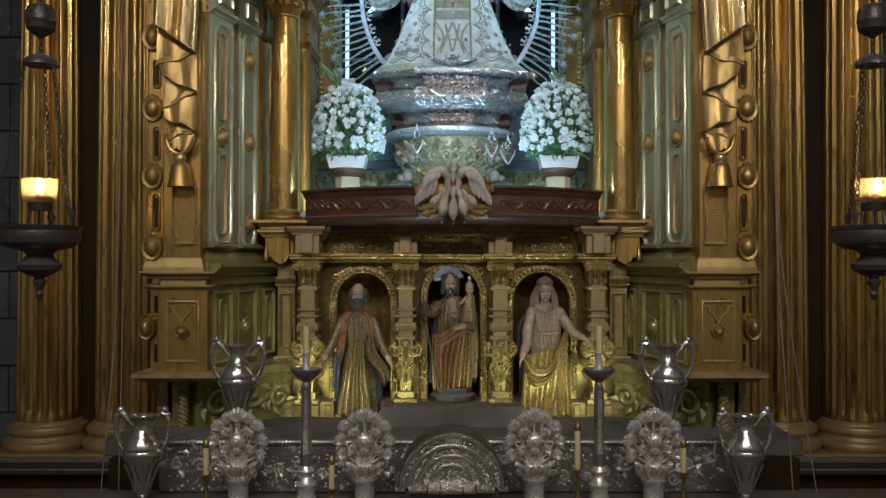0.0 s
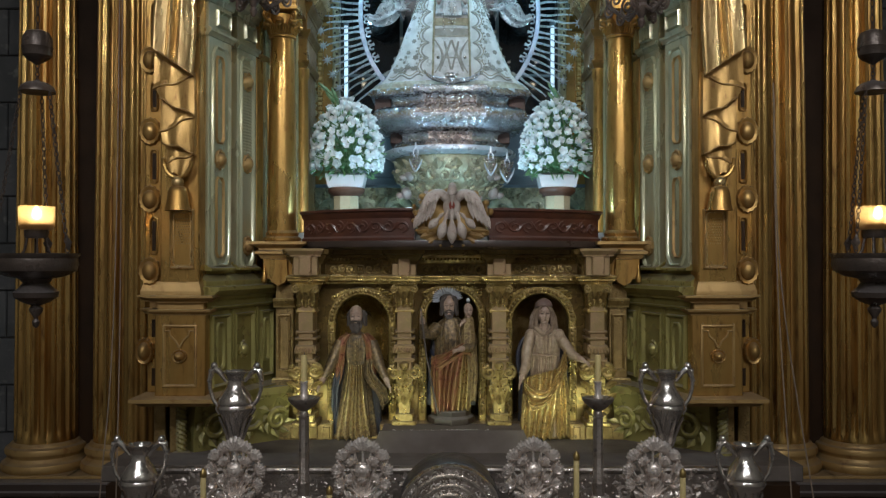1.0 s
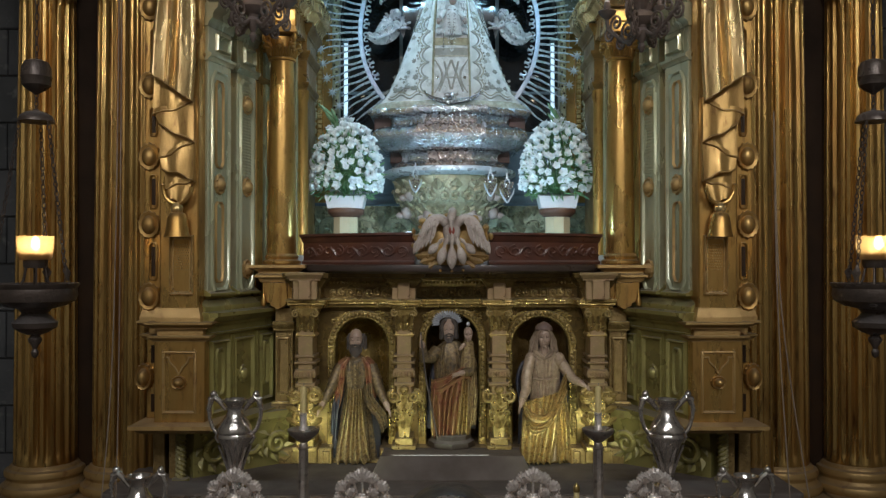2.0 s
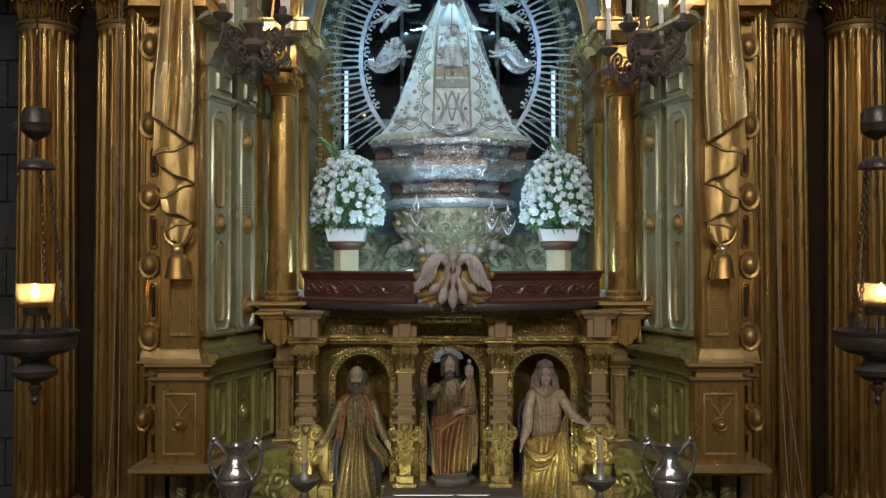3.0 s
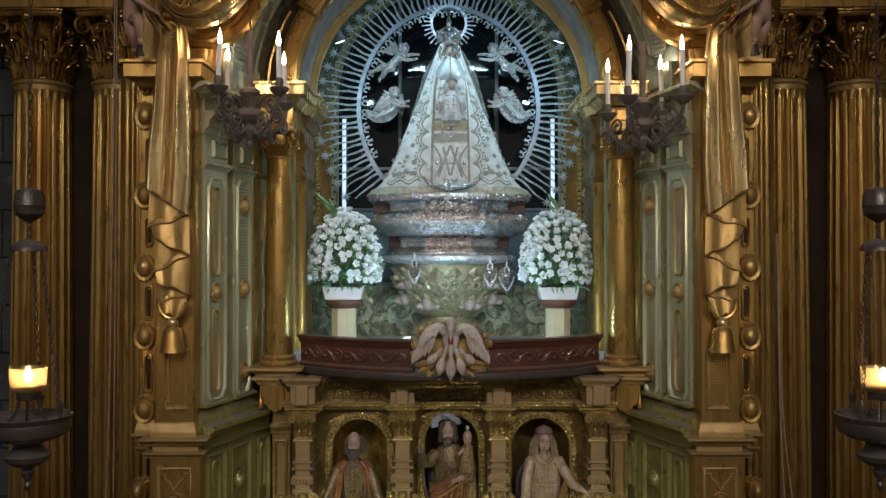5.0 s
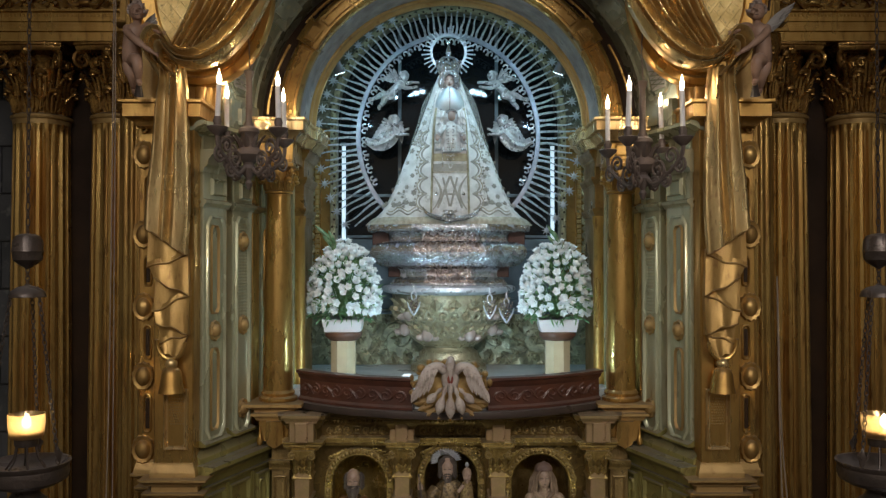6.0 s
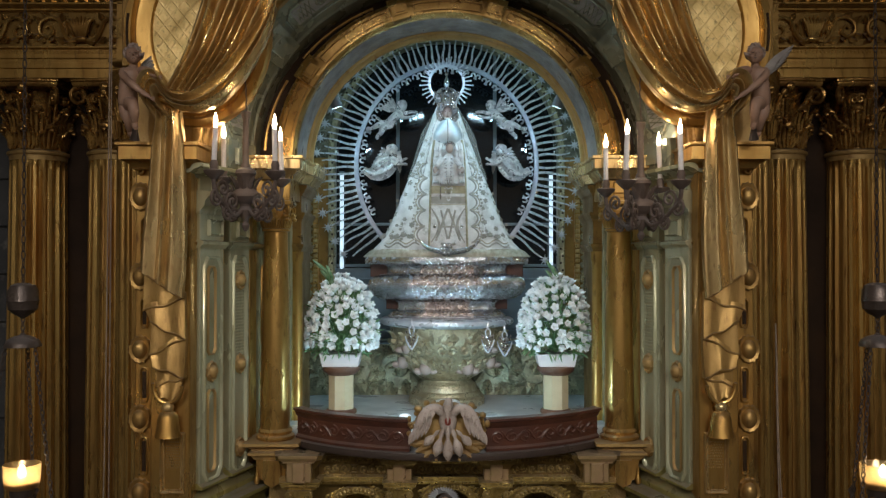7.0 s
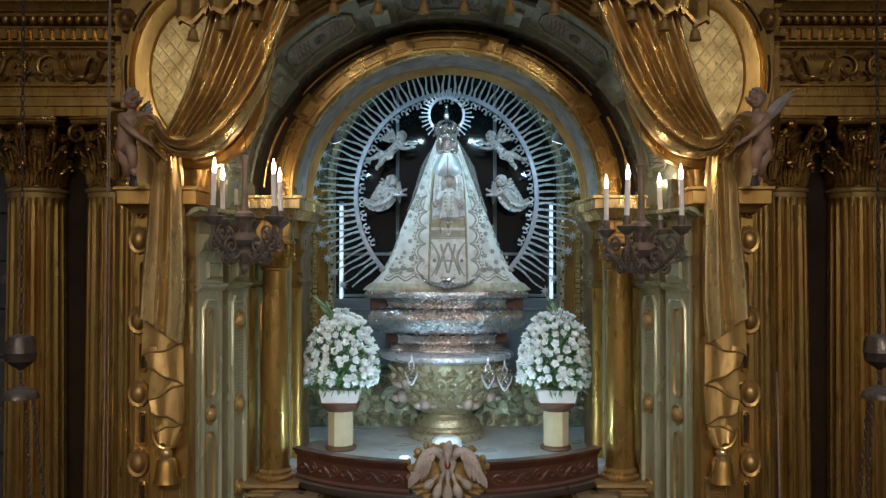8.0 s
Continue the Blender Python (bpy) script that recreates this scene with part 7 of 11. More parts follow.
def angel(name, x, z, s, lying):
    """A small silver angel as one plain figure; s is the way it faces."""
    b = B()
    y = HY - 0.05
    def P(dx, dz, dy=0.0):
        return Vector((x + s * dx, y + dy, z + dz))
    if lying:
        tube(b, catmull([P(0.045, 0.055), P(0.036, 0.035, -0.01), P(0.0, 0.0, -0.012), P(-0.035, -0.038, -0.008), P(-0.055, -0.06)], 12), [0.018, 0.03, 0.036, 0.037, 0.036, 0.034, 0.033, 0.034, 0.036, 0.037, 0.034, 0.028, 0.018], 12)
        tube(b, catmull([P(-0.045, -0.055), P(-0.09, -0.088, -0.02), P(-0.105, -0.12), P(-0.136, -0.15), P(-0.13, -0.172)], 10), [0.032, 0.031, 0.029, 0.026, 0.023, 0.02, 0.018, 0.015, 0.013, 0.012, 0.007], 10)
        tube(b, catmull([P(-0.045, -0.045, 0.01), P(-0.113, -0.055, -0.01), P(-0.15, -0.07), P(-0.195, -0.092), P(-0.215, -0.088)], 10), [0.032, 0.03, 0.028, 0.025, 0.022, 0.019, 0.017, 0.014, 0.012, 0.011, 0.007], 10)
        ball(b, P(0.068, 0.088, -0.012), (0.034, 0.036, 0.038), 14, 10)
        for k in range(14):
            a = 2.4 * k
            ball(b, P(0.062 + 0.03 * math.cos(a), 0.10 + 0.028 * math.sin(a), -0.004 - 0.02 * (k % 2)), 0.013, 6, 4)
        tube(b, catmull([P(0.04, 0.045, -0.025), P(0.085, 0.03, -0.04), P(0.135, 0.04, -0.04), P(0.185, 0.038, -0.03)], 8), [0.021, 0.02, 0.018, 0.017, 0.015, 0.013, 0.011, 0.012, 0.008], 8)
        tube(b, catmull([P(0.03, 0.03, -0.03), P(0.07, -0.005, -0.05), P(0.12, -0.005, -0.05), P(0.172, 0.006, -0.04)], 8), [0.021, 0.02, 0.018, 0.017, 0.015, 0.013, 0.011, 0.012, 0.008], 8)
        for k in range(6):
            leaf(b, P(0.012 - 0.004 * k, 0.055, 0.012), P(-0.02 - 0.02 * k, 0.165 - 0.016 * k, 0.016), 0.038, (0, -0.012, 0), n=5, lobes=1)
        tube(b, catmull([P(-0.03, -0.02, -0.04), P(-0.01, -0.07, -0.03), P(-0.06, -0.085, -0.03), P(-0.10, -0.03, -0.02), P(-0.14, 0.0, 0.0)], 12), 0.011, 7)
    else:
        spine = catmull([P(0.05, 0.045), P(0.03, 0.0, -0.01), P(-0.01, -0.04, -0.015), P(-0.06, -0.075, -0.01), P(-0.12, -0.085), P(-0.175, -0.06)], 14)
        rows = []
        for i, c in enumerate(spine):
            u = i / 14
            r = 0.028 + 0.055 * math.sin(math.pi * min(1, u * 1.15)) ** 0.8 * (1 if u < 0.85 else (1 - u) / 0.15)
            d = (spine[min(i + 1, 14)] - spine[max(i - 1, 0)]).normalized()
            e = d.cross(Vector((0, 1, 0))).normalized()
            rows.append([c + e * r * math.cos(q) * (1 + 0.10 * math.sin(5 * q + 6 * u)) + Vector((0, 0.6 * r * math.sin(q) * (1 + 0.28 * math.sin(7 * q + 5 * u)), 0)) for q in (2 * math.pi * k / 28 for k in range(28))])
        skin(b, rows)
        ball(b, P(0.06, 0.09, -0.012), (0.036, 0.036, 0.042), 14, 10)
        for k in range(16):
            a = 2.4 * k
            ball(b, P(0.052 + 0.034 * math.cos(a), 0.104 + 0.03 * math.sin(a), -0.002 - 0.018 * (k % 2)), 0.014, 6, 4)
        for dz in (0.0, 0.05):
            tube(b, catmull([P(0.055, 0.03 - dz * 0.5, -0.035), P(0.10, 0.0 - dz * 0.4, -0.05), P(0.14, 0.012 - dz * 0.6, -0.045), P(0.175, 0.03 - dz, -0.035)], 8), [0.023, 0.021, 0.019, 0.017, 0.015, 0.013, 0.011, 0.012, 0.008], 8)
        for k in range(7):
            leaf(b, P(0.03, 0.07, 0.014), P(-0.035 - 0.015 * k, 0.12 - 0.028 * k, 0.02), 0.036, (0, -0.012, 0), n=5, lobes=1)
            leaf(b, P(0.085, 0.065, 0.012), P(0.125 + 0.006 * k - 0.0012 * k * k, 0.09 - 0.03 * k, 0.018), 0.032, (0, -0.012, 0), n=5, lobes=1)
    single(name, b, SILVER_ANGEL, "small embossed silver angel figure fixed inside the halo" if lying else "small robed silver angel figure fixed inside the halo", "statue", "halo angels")


dressed_statue()
crown()
halo()
for s in (-1, 1):
    angel("angel_statue", s * 0.415, 4.855, -s, True)
    angel("angel_statue", s * 0.485, 4.50, -s, False)


# ---- flowers on stands ----
def flower_mesh(k):
    """A half-open white bloom: two lobed cups, one inside the other."""
    q = B()
    r = rng(40 + k)
    for n, prof in ((5, ((0.006, 0.0), (0.017, 0.006), (0.025, 0.018), (0.0285, 0.031), (0.031, 0.038), (0.026, 0.034), (0.012, 0.014))), (4, ((0.008, 0.008), (0.015, 0.018), (0.0175, 0.033), (0.0165, 0.042), (0.010, 0.036), (0.004, 0.02)))):
        ph = r.uniform(0, 6.28)
        rings = []
        for j, (rr, z) in enumerate(prof):
            lob = 0.16 * min(1, j / 3)
            rings.append([(rr * (1 + lob * math.cos(n * a + ph)) * math.cos(a), rr * (1 + lob * math.cos(n * a + ph)) * math.sin(a), z + 0.005 * lob / 0.16 * math.cos(n * a + ph)) for a in (2 * math.pi * i / 15 for i in range(15))])
        skin(q, rings)
    me = finish(q, angle=60)
    me.materials.append(PETAL)
    return me


def flower_stand(x, y, seed, label):
    st = thing("flower_stand", (x, y, 2.66), "eight-sided pale yellow stand with brown turned collars", "stand", "flower stands")
    b = B()
    rings = [[(x + 0.09 * math.cos(radians(22.5 + 45 * i)), y + 0.09 * math.sin(radians(22.5 + 45 * i)), z) for i in range(8)] for z in (2.69, 2.935)]
    skin(b, rings)
    part("shaft", b, YELLOW, st, angle=20)
    b = B()
    lathe(b, [(0.10, 2.66), (0.108, 2.668), (0.106, 2.685), (0.095, 2.695)], x, y, 24)
    part("foot", b, BROWN, st)
    b = B()
    lathe(b, [(0.095, 2.93), (0.105, 2.94), (0.125, 2.955), (0.13, 2.97), (0.128, 2.985), (0.12, 2.99)], x, y, 28)
    part("collar", b, BROWN, st)
    t = thing("flower_bouquet", (x, y, 2.99), label, "flowers", "flower bouquets")
    b = B()
    rings = [[(x + w * px, y + 0.085 * py, z) for px, py in ((-1, -1), (1, -1), (1, 1), (-1, 1))] for z, w in ((2.99, 0.118), (2.995, 0.122), (3.075, 0.14), (3.085, 0.138), (3.082, 0.130), (3.075, 0.128))]
    skin(b, rings)
    part("planter", b, POTWHITE, t, "white plastic planter")
    meshes = [flower_mesh(k) for k in range(4)]
    r = rng(seed)
    pts = []
    tries = 0
    while len(pts) < 210 and tries < 16000:
        tries += 1
        a, v = r.uniform(0, 2 * math.pi), r.uniform(-0.55, 1.0)
        w = math.sqrt(max(0, 1 - abs(v) ** 2.4))
        rx = 0.208 * w * (1.02 - 0.22 * v) + 0.012
        k = r.uniform(0.86, 1.04)
        p = Vector((x + rx * k * math.cos(a), y + rx * 0.75 * k * math.sin(a), 3.29 + 0.30 * v * k))
        if all((p - q).length > 0.037 for q in pts):
            pts.append(p)
    core = Vector((x, y, 3.24))
    for i, p in enumerate(pts):
        d = (p - core).normalized()
        d = (d + Vector((r.uniform(-0.35, 0.35), -0.35, r.uniform(-0.2, 0.3)))).normalized()
        ob = new("flower", meshes[i % 4])
        ob.parent = t
        sc = r.uniform(0.72, 1.0)
        ob.matrix_local = Matrix.Translation(p - ORIGIN[t]) @ d.to_track_quat("Z", "Y").to_matrix().to_4x4() @ Matrix.Diagonal((sc, sc, sc, 1))
    b = B()
    for i in range(620):
        a, v = r.uniform(0, 2 * math.pi), r.uniform(-0.75, 0.95)
        w = math.sqrt(max(0, 1 - abs(v) ** 2.4))
        rx = 0.20 * w * (1.02 - 0.22 * v) * r.uniform(0.6, 1.12)
        p = Vector((x + rx * math.cos(a), y + rx * 0.75 * math.sin(a), 3.28 + 0.28 * v))
        d = ((p - core).normalized() + Vector((r.uniform(-0.8, 0.8), r.uniform(-0.8, 0.3), r.uniform(-0.6, 0.8)))).normalized()
        leaf(b, p, p + d * r.uniform(0.03, 0.075), r.uniform(0.010, 0.018), Vector((r.uniform(-1, 1), -1, r.uniform(-1, 1))).normalized() * 0.008, n=3, lobes=1)
    for i in range(60):
        p = pts[i]
        tube(b, [core + Vector((0, 0, -0.16)), core.lerp(p, 0.5) + Vector((0, 0, -0.03)), p], 0.003, 4)
    tagged(part("foliage", b, STEM, t), kind="stuff")
    for k in range(5):
        b = B()
        s = 1 if x > 0 else -1
        base = Vector((x - 0.06 * (1 if s < 0 else -0.2), y - 0.04, 3.53 + 0.02 * k))
        d = Vector((r.uniform(-0.05, 0.03) - 0.02 * k + (0.04 if k % 2 else -0.02), -0.02, 0.055 + 0.015 * k))
        leaf(b, base, base + d, 0.035, (0, -0.012, 0), n=5, lobes=1)
        part("spray_leaf", b, VARIEGATED, t, "pale-edged green leaf")


flower_stand(-0.735, 6.0, 5, "white flower bouquet with green leaves in a white planter")
flower_stand(0.755, 6.0, 8, "tall white flower bouquet with variegated leaves in a white planter")


# ---- added spotlight housings, hidden behind the arch ----
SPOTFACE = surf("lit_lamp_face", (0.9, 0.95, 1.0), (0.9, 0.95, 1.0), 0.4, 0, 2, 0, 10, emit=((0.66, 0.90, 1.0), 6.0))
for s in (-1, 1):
    t = thing("spotlight", (s * 0.76, 5.96, 4.76), "small grey spotlight added out of view behind the niche arch", "lamp", "niche spotlights")
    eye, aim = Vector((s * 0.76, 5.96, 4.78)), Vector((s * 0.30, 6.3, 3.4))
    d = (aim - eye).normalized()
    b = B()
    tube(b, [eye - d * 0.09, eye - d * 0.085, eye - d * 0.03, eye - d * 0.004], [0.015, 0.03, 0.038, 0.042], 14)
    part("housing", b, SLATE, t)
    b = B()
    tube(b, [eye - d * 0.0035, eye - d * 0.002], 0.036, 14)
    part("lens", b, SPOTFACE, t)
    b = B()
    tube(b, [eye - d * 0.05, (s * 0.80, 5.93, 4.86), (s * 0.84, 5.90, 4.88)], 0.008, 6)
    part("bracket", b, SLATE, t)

# ---- the lower niches ----
PRED_GOLD = surf("amber_gold", (0.60, 0.44, 0.15), (0.32, 0.22, 0.065), 0.32, 0.75, 16, 0.55, 75, c3=(0.12, 0.065, 0.022), dust=0.4)
PRED_BRIGHT = surf("bright_amber_gold", (0.54, 0.40, 0.155), (0.27, 0.185, 0.06), 0.36, 0.75, 22, 0.6, 85, c3=(0.12, 0.07, 0.025), dust=0.4)
PRED_BOLE = surf("worn_gilding_over_pinkish_bole", (0.40, 0.26, 0.14), (0.33, 0.235, 0.10), 0.42, 0.35, 14, 0.2, 50, c3=(0.46, 0.34, 0.13), dust=0.4)
PRED_DULL = surf("brown_gilding", (0.40, 0.275, 0.105), (0.23, 0.15, 0.055), 0.38, 0.62, 16, 0.5, 75, c3=(0.12, 0.065, 0.03), dust=0.4)
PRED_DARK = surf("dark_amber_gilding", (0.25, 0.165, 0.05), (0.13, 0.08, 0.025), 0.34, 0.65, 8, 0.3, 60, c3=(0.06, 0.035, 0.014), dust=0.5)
POLY1 = surf("brown_gold_painted_robe", (0.50, 0.37, 0.17), (0.17, 0.11, 0.06), 0.34, 0.45, 40, 0.45, 80, c3=(0.08, 0.055, 0.045))
POLYRED = surf("worn_red_painted_robe", (0.24, 0.085, 0.05), (0.30, 0.17, 0.07), 0.38, 0.35, 26, 0.45, 80, c3=(0.42, 0.29, 0.11))
POLYBLUE = surf("worn_blue_painted_robe", (0.024, 0.028, 0.050), (0.038, 0.034, 0.04), 0.55, 0.0, 24, 0.3, 70, c3=(0.10, 0.08, 0.06))
POLYGOLD = surf("gold_painted_robe", (0.58, 0.43, 0.17), (0.28, 0.18, 0.065), 0.32, 0.62, 30, 0.4, 80, c3=(0.22, 0.09, 0.045))
POLYBEIGE = surf("beige_painted_robe", (0.42, 0.31, 0.215), (0.28, 0.20, 0.135), 0.42, 0.12, 36, 0.35, 80, c3=(0.20, 0.13, 0.085))
POLYMOTTLE = surf("mottled_painted_sleeve", (0.26, 0.18, 0.085), (0.065, 0.048, 0.032), 0.38, 0.45, 48, 0.45, 80, c3=(0.30, 0.21, 0.09))
POLYMOTTLE2 = surf("pale_brown_painted_hair", (0.30, 0.215, 0.15), (0.19, 0.13, 0.088), 0.45, 0.1, 26, 0.3, 80)
POLYMAUVE = surf("mauve_brown_painted_cap", (0.20, 0.13, 0.105), (0.14, 0.09, 0.072), 0.5, 0, 30, 0.3, 80)
SKINWOOD = surf("painted_wood_flesh", (0.42, 0.30, 0.225), (0.32, 0.215, 0.16), 0.4, 0, 34, 0.12, 60, c3=(0.20, 0.13, 0.09))
HAIR = surf("painted_wood_dark_hair", (0.06, 0.045, 0.038), (0.10, 0.078, 0.066), 0.6, 0, 40, 0.6, 90)

NICHES = ((-0.568, 0.168, 2.258), (0.008, 0.165, 2.285), (0.568, 0.178, 2.265))
PRED_Y = 5.44


def predella():
    t = thing("predella_wall", (0, PRED_Y, 1.36), "carved gilded predella wall with three arched niches", "wall", kind="structure")
    b = B()
    top = 2.345
    edges = [-1.12]
    for cx, w, zt in NICHES:
        edges += [cx - w, cx + w]
    edges.append(1.12)
    for i in range(0, len(edges), 2):
        box(b, edges[i], edges[i + 1], PRED_Y, PRED_Y + 0.10, 1.36, top)
    n = 20
    for cx, w, zt in NICHES:
        zs = zt - w
        arc = [(cx - w * math.cos(math.pi * i / n), zs + w * math.sin(math.pi * i / n)) for i in range(n + 1)]
        line = [(cx - w + 2 * w * i / n, top) for i in range(n + 1)]
        skin(b, [[(x, PRED_Y, z) for x, z in arc], [(x, PRED_Y, z) for x, z in line]], closed_u=False)
        skin(b, [[(x, PRED_Y, z) for x, z in arc], [(x, PRED_Y + 0.10, z) for x, z in arc]], closed_u=False)
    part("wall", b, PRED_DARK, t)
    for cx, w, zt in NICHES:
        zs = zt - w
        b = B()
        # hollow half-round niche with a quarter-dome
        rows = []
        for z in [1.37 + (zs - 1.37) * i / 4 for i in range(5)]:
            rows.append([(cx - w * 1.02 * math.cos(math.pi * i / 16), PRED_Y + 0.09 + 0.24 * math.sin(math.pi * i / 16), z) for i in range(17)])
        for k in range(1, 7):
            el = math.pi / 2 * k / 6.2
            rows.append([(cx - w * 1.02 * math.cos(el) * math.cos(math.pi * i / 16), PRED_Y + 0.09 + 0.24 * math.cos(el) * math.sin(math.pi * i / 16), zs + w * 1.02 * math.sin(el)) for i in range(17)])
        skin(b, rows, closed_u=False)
        # each hollow's share of light or shade is put into its gilding's tone
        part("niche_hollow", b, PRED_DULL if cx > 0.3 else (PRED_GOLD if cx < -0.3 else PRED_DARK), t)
        b = B()
        pr = [(w, PRED_Y + 0.01), (w, PRED_Y - 0.02), (w + 0.008, PRED_Y - 0.028), (w + 0.045, PRED_Y - 0.028), (w + 0.052, PRED_Y - 0.018), (w + 0.055, PRED_Y + 0.01)]
        arcsweep(b, pr, zs, 0, 180, 24, cx)
        for s in (-1, 1):
            skin(b, [[(cx + s * r, y, z) for r, y in pr] for z in (1.463 if abs(cx) < 0.3 else 1.386, zs)])
        fr = part("arch_frame", b, PRED_GOLD, t)
        b = B()
        for i in range(23):
            a = math.pi * (i + 0.5) / 23
            ball(b, (cx + (w + 0.027) * math.cos(a), PRED_Y - 0.03, zs + (w + 0.027) * math.sin(a)), (0.014, 0.012, 0.014), 7, 5)
        for s in (-1, 1):
            for i in range(18):
                z = 1.53 + i * (zs - 1.55) / 18
                ball(b, (cx + s * (w + 0.027), PRED_Y - 0.03, z), (0.015, 0.013, 0.017 if i % 3 else 0.024), 7, 5)
        tagged(part("leaf_border", b, PRED_BRIGHT, fr), kind="stuff")
        b = B()
        for s in (-1, 1):
            for k in range(4):
                x0 = cx + s * (w * 0.62 + 0.02 * k)
                tube(b, spiral(cx + s * (w + 0.01 - 0.025 * k), PRED_Y - 0.012, zt - 0.015 + 0.012 * k, 0.026, 1.2, a0=1.0, hand=s, n=12), 0.008, 5)
        part("spandrel_carving", b, PRED_GOLD, fr)
    # entablature that breaks forward over the pilasters
    plan = [(-1.02, 5.40), (-0.99, 5.25), (-0.80, 5.25), (-0.79, 5.38), (-0.37, 5.38), (-0.365, 5.24), (-0.215, 5.24), (-0.21, 5.38), (0.215, 5.38), (0.22, 5.24), (0.37, 5.24), (0.375, 5.38), (0.79, 5.38), (0.80, 5.25), (0.99, 5.25), (1.02, 5.40)]
    b = B()
    plansweep(b, plan, [(-0.15, 2.33), (0.0, 2.33), (0.006, 2.345), (0.022, 2.352), (0.022, 2.366), (0.03, 2.372), (0.03, 2.382), (0.0, 2.39), (-0.15, 2.39)])
    part("architrave", b, PRED_GOLD, t)
    b = B()
    plansweep(b, plan, [(-0.15, 2.388), (-0.01, 2.388), (-0.01, 2.46), (-0.15, 2.46)])
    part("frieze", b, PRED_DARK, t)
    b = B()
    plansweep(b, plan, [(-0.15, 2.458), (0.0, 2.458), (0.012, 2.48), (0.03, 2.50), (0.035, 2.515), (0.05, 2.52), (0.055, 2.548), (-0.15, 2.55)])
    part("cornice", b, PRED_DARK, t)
    for x0, x1 in ((-0.77, -0.39), (-0.19, 0.20), (0.40, 0.77)):
        b = B()
        scroll_frieze(b, x0, (x0 + x1) / 2 - 0.035, 5.385, 2.424, 0.055, 3, 0.0055)
        scroll_frieze(b, (x0 + x1) / 2 + 0.035, x1, 5.385, 2.424, 0.055, 3, 0.0055)
        frame_rect(b, lambda u, v, o: ((x0 + x1) / 2 + u, 5.388 - o, 2.424 + v), 0.05, 0.052, 0.012, 0.012)
        ball(b, ((x0 + x1) / 2, 5.385, 2.424), (0.015, 0.01, 0.015), 8, 5)
        part("frieze_carving", b, PRED_BRIGHT, t)
        b = B()
        for i in range(17):
            x = x0 + (x1 - x0) * (i + 0.5) / 17
            leaf(b, (x, 5.362, 2.505), (x, 5.352, 2.478), 0.022, (0, -0.008, 0), n=3, lobes=1)
        part("leaf_row", b, PRED_BRIGHT, t)
    # low base below the niches
    b = B()
    box(b, -0.445, 0.445, 5.30, 5.9, 1.30, 1.462, 0.008)
    for q in (-1, 1):
        box(b, q * 0.945 - 0.205, q * 0.945 + 0.205, 5.30, 5.9, 1.30, 1.462, 0.008)
        box(b, q * 0.593 - 0.145, q * 0.593 + 0.145, 5.32, 5.9, 1.30, 1.385, 0.006)
    part("base", b, PRED_DULL, t)
    for s in (-1, 1):
        b = B()
        for x0, x1 in ((0.755, 0.80), (0.83, 1.0)):
            box(b, s * (x0 + x1) / 2 - (x1 - x0) / 2, s * (x0 + x1) / 2 + (x1 - x0) / 2, 5.285, 5.32, 1.372, 1.445, 0.005)
        part("base_panel", b, PRED_DULL, t)


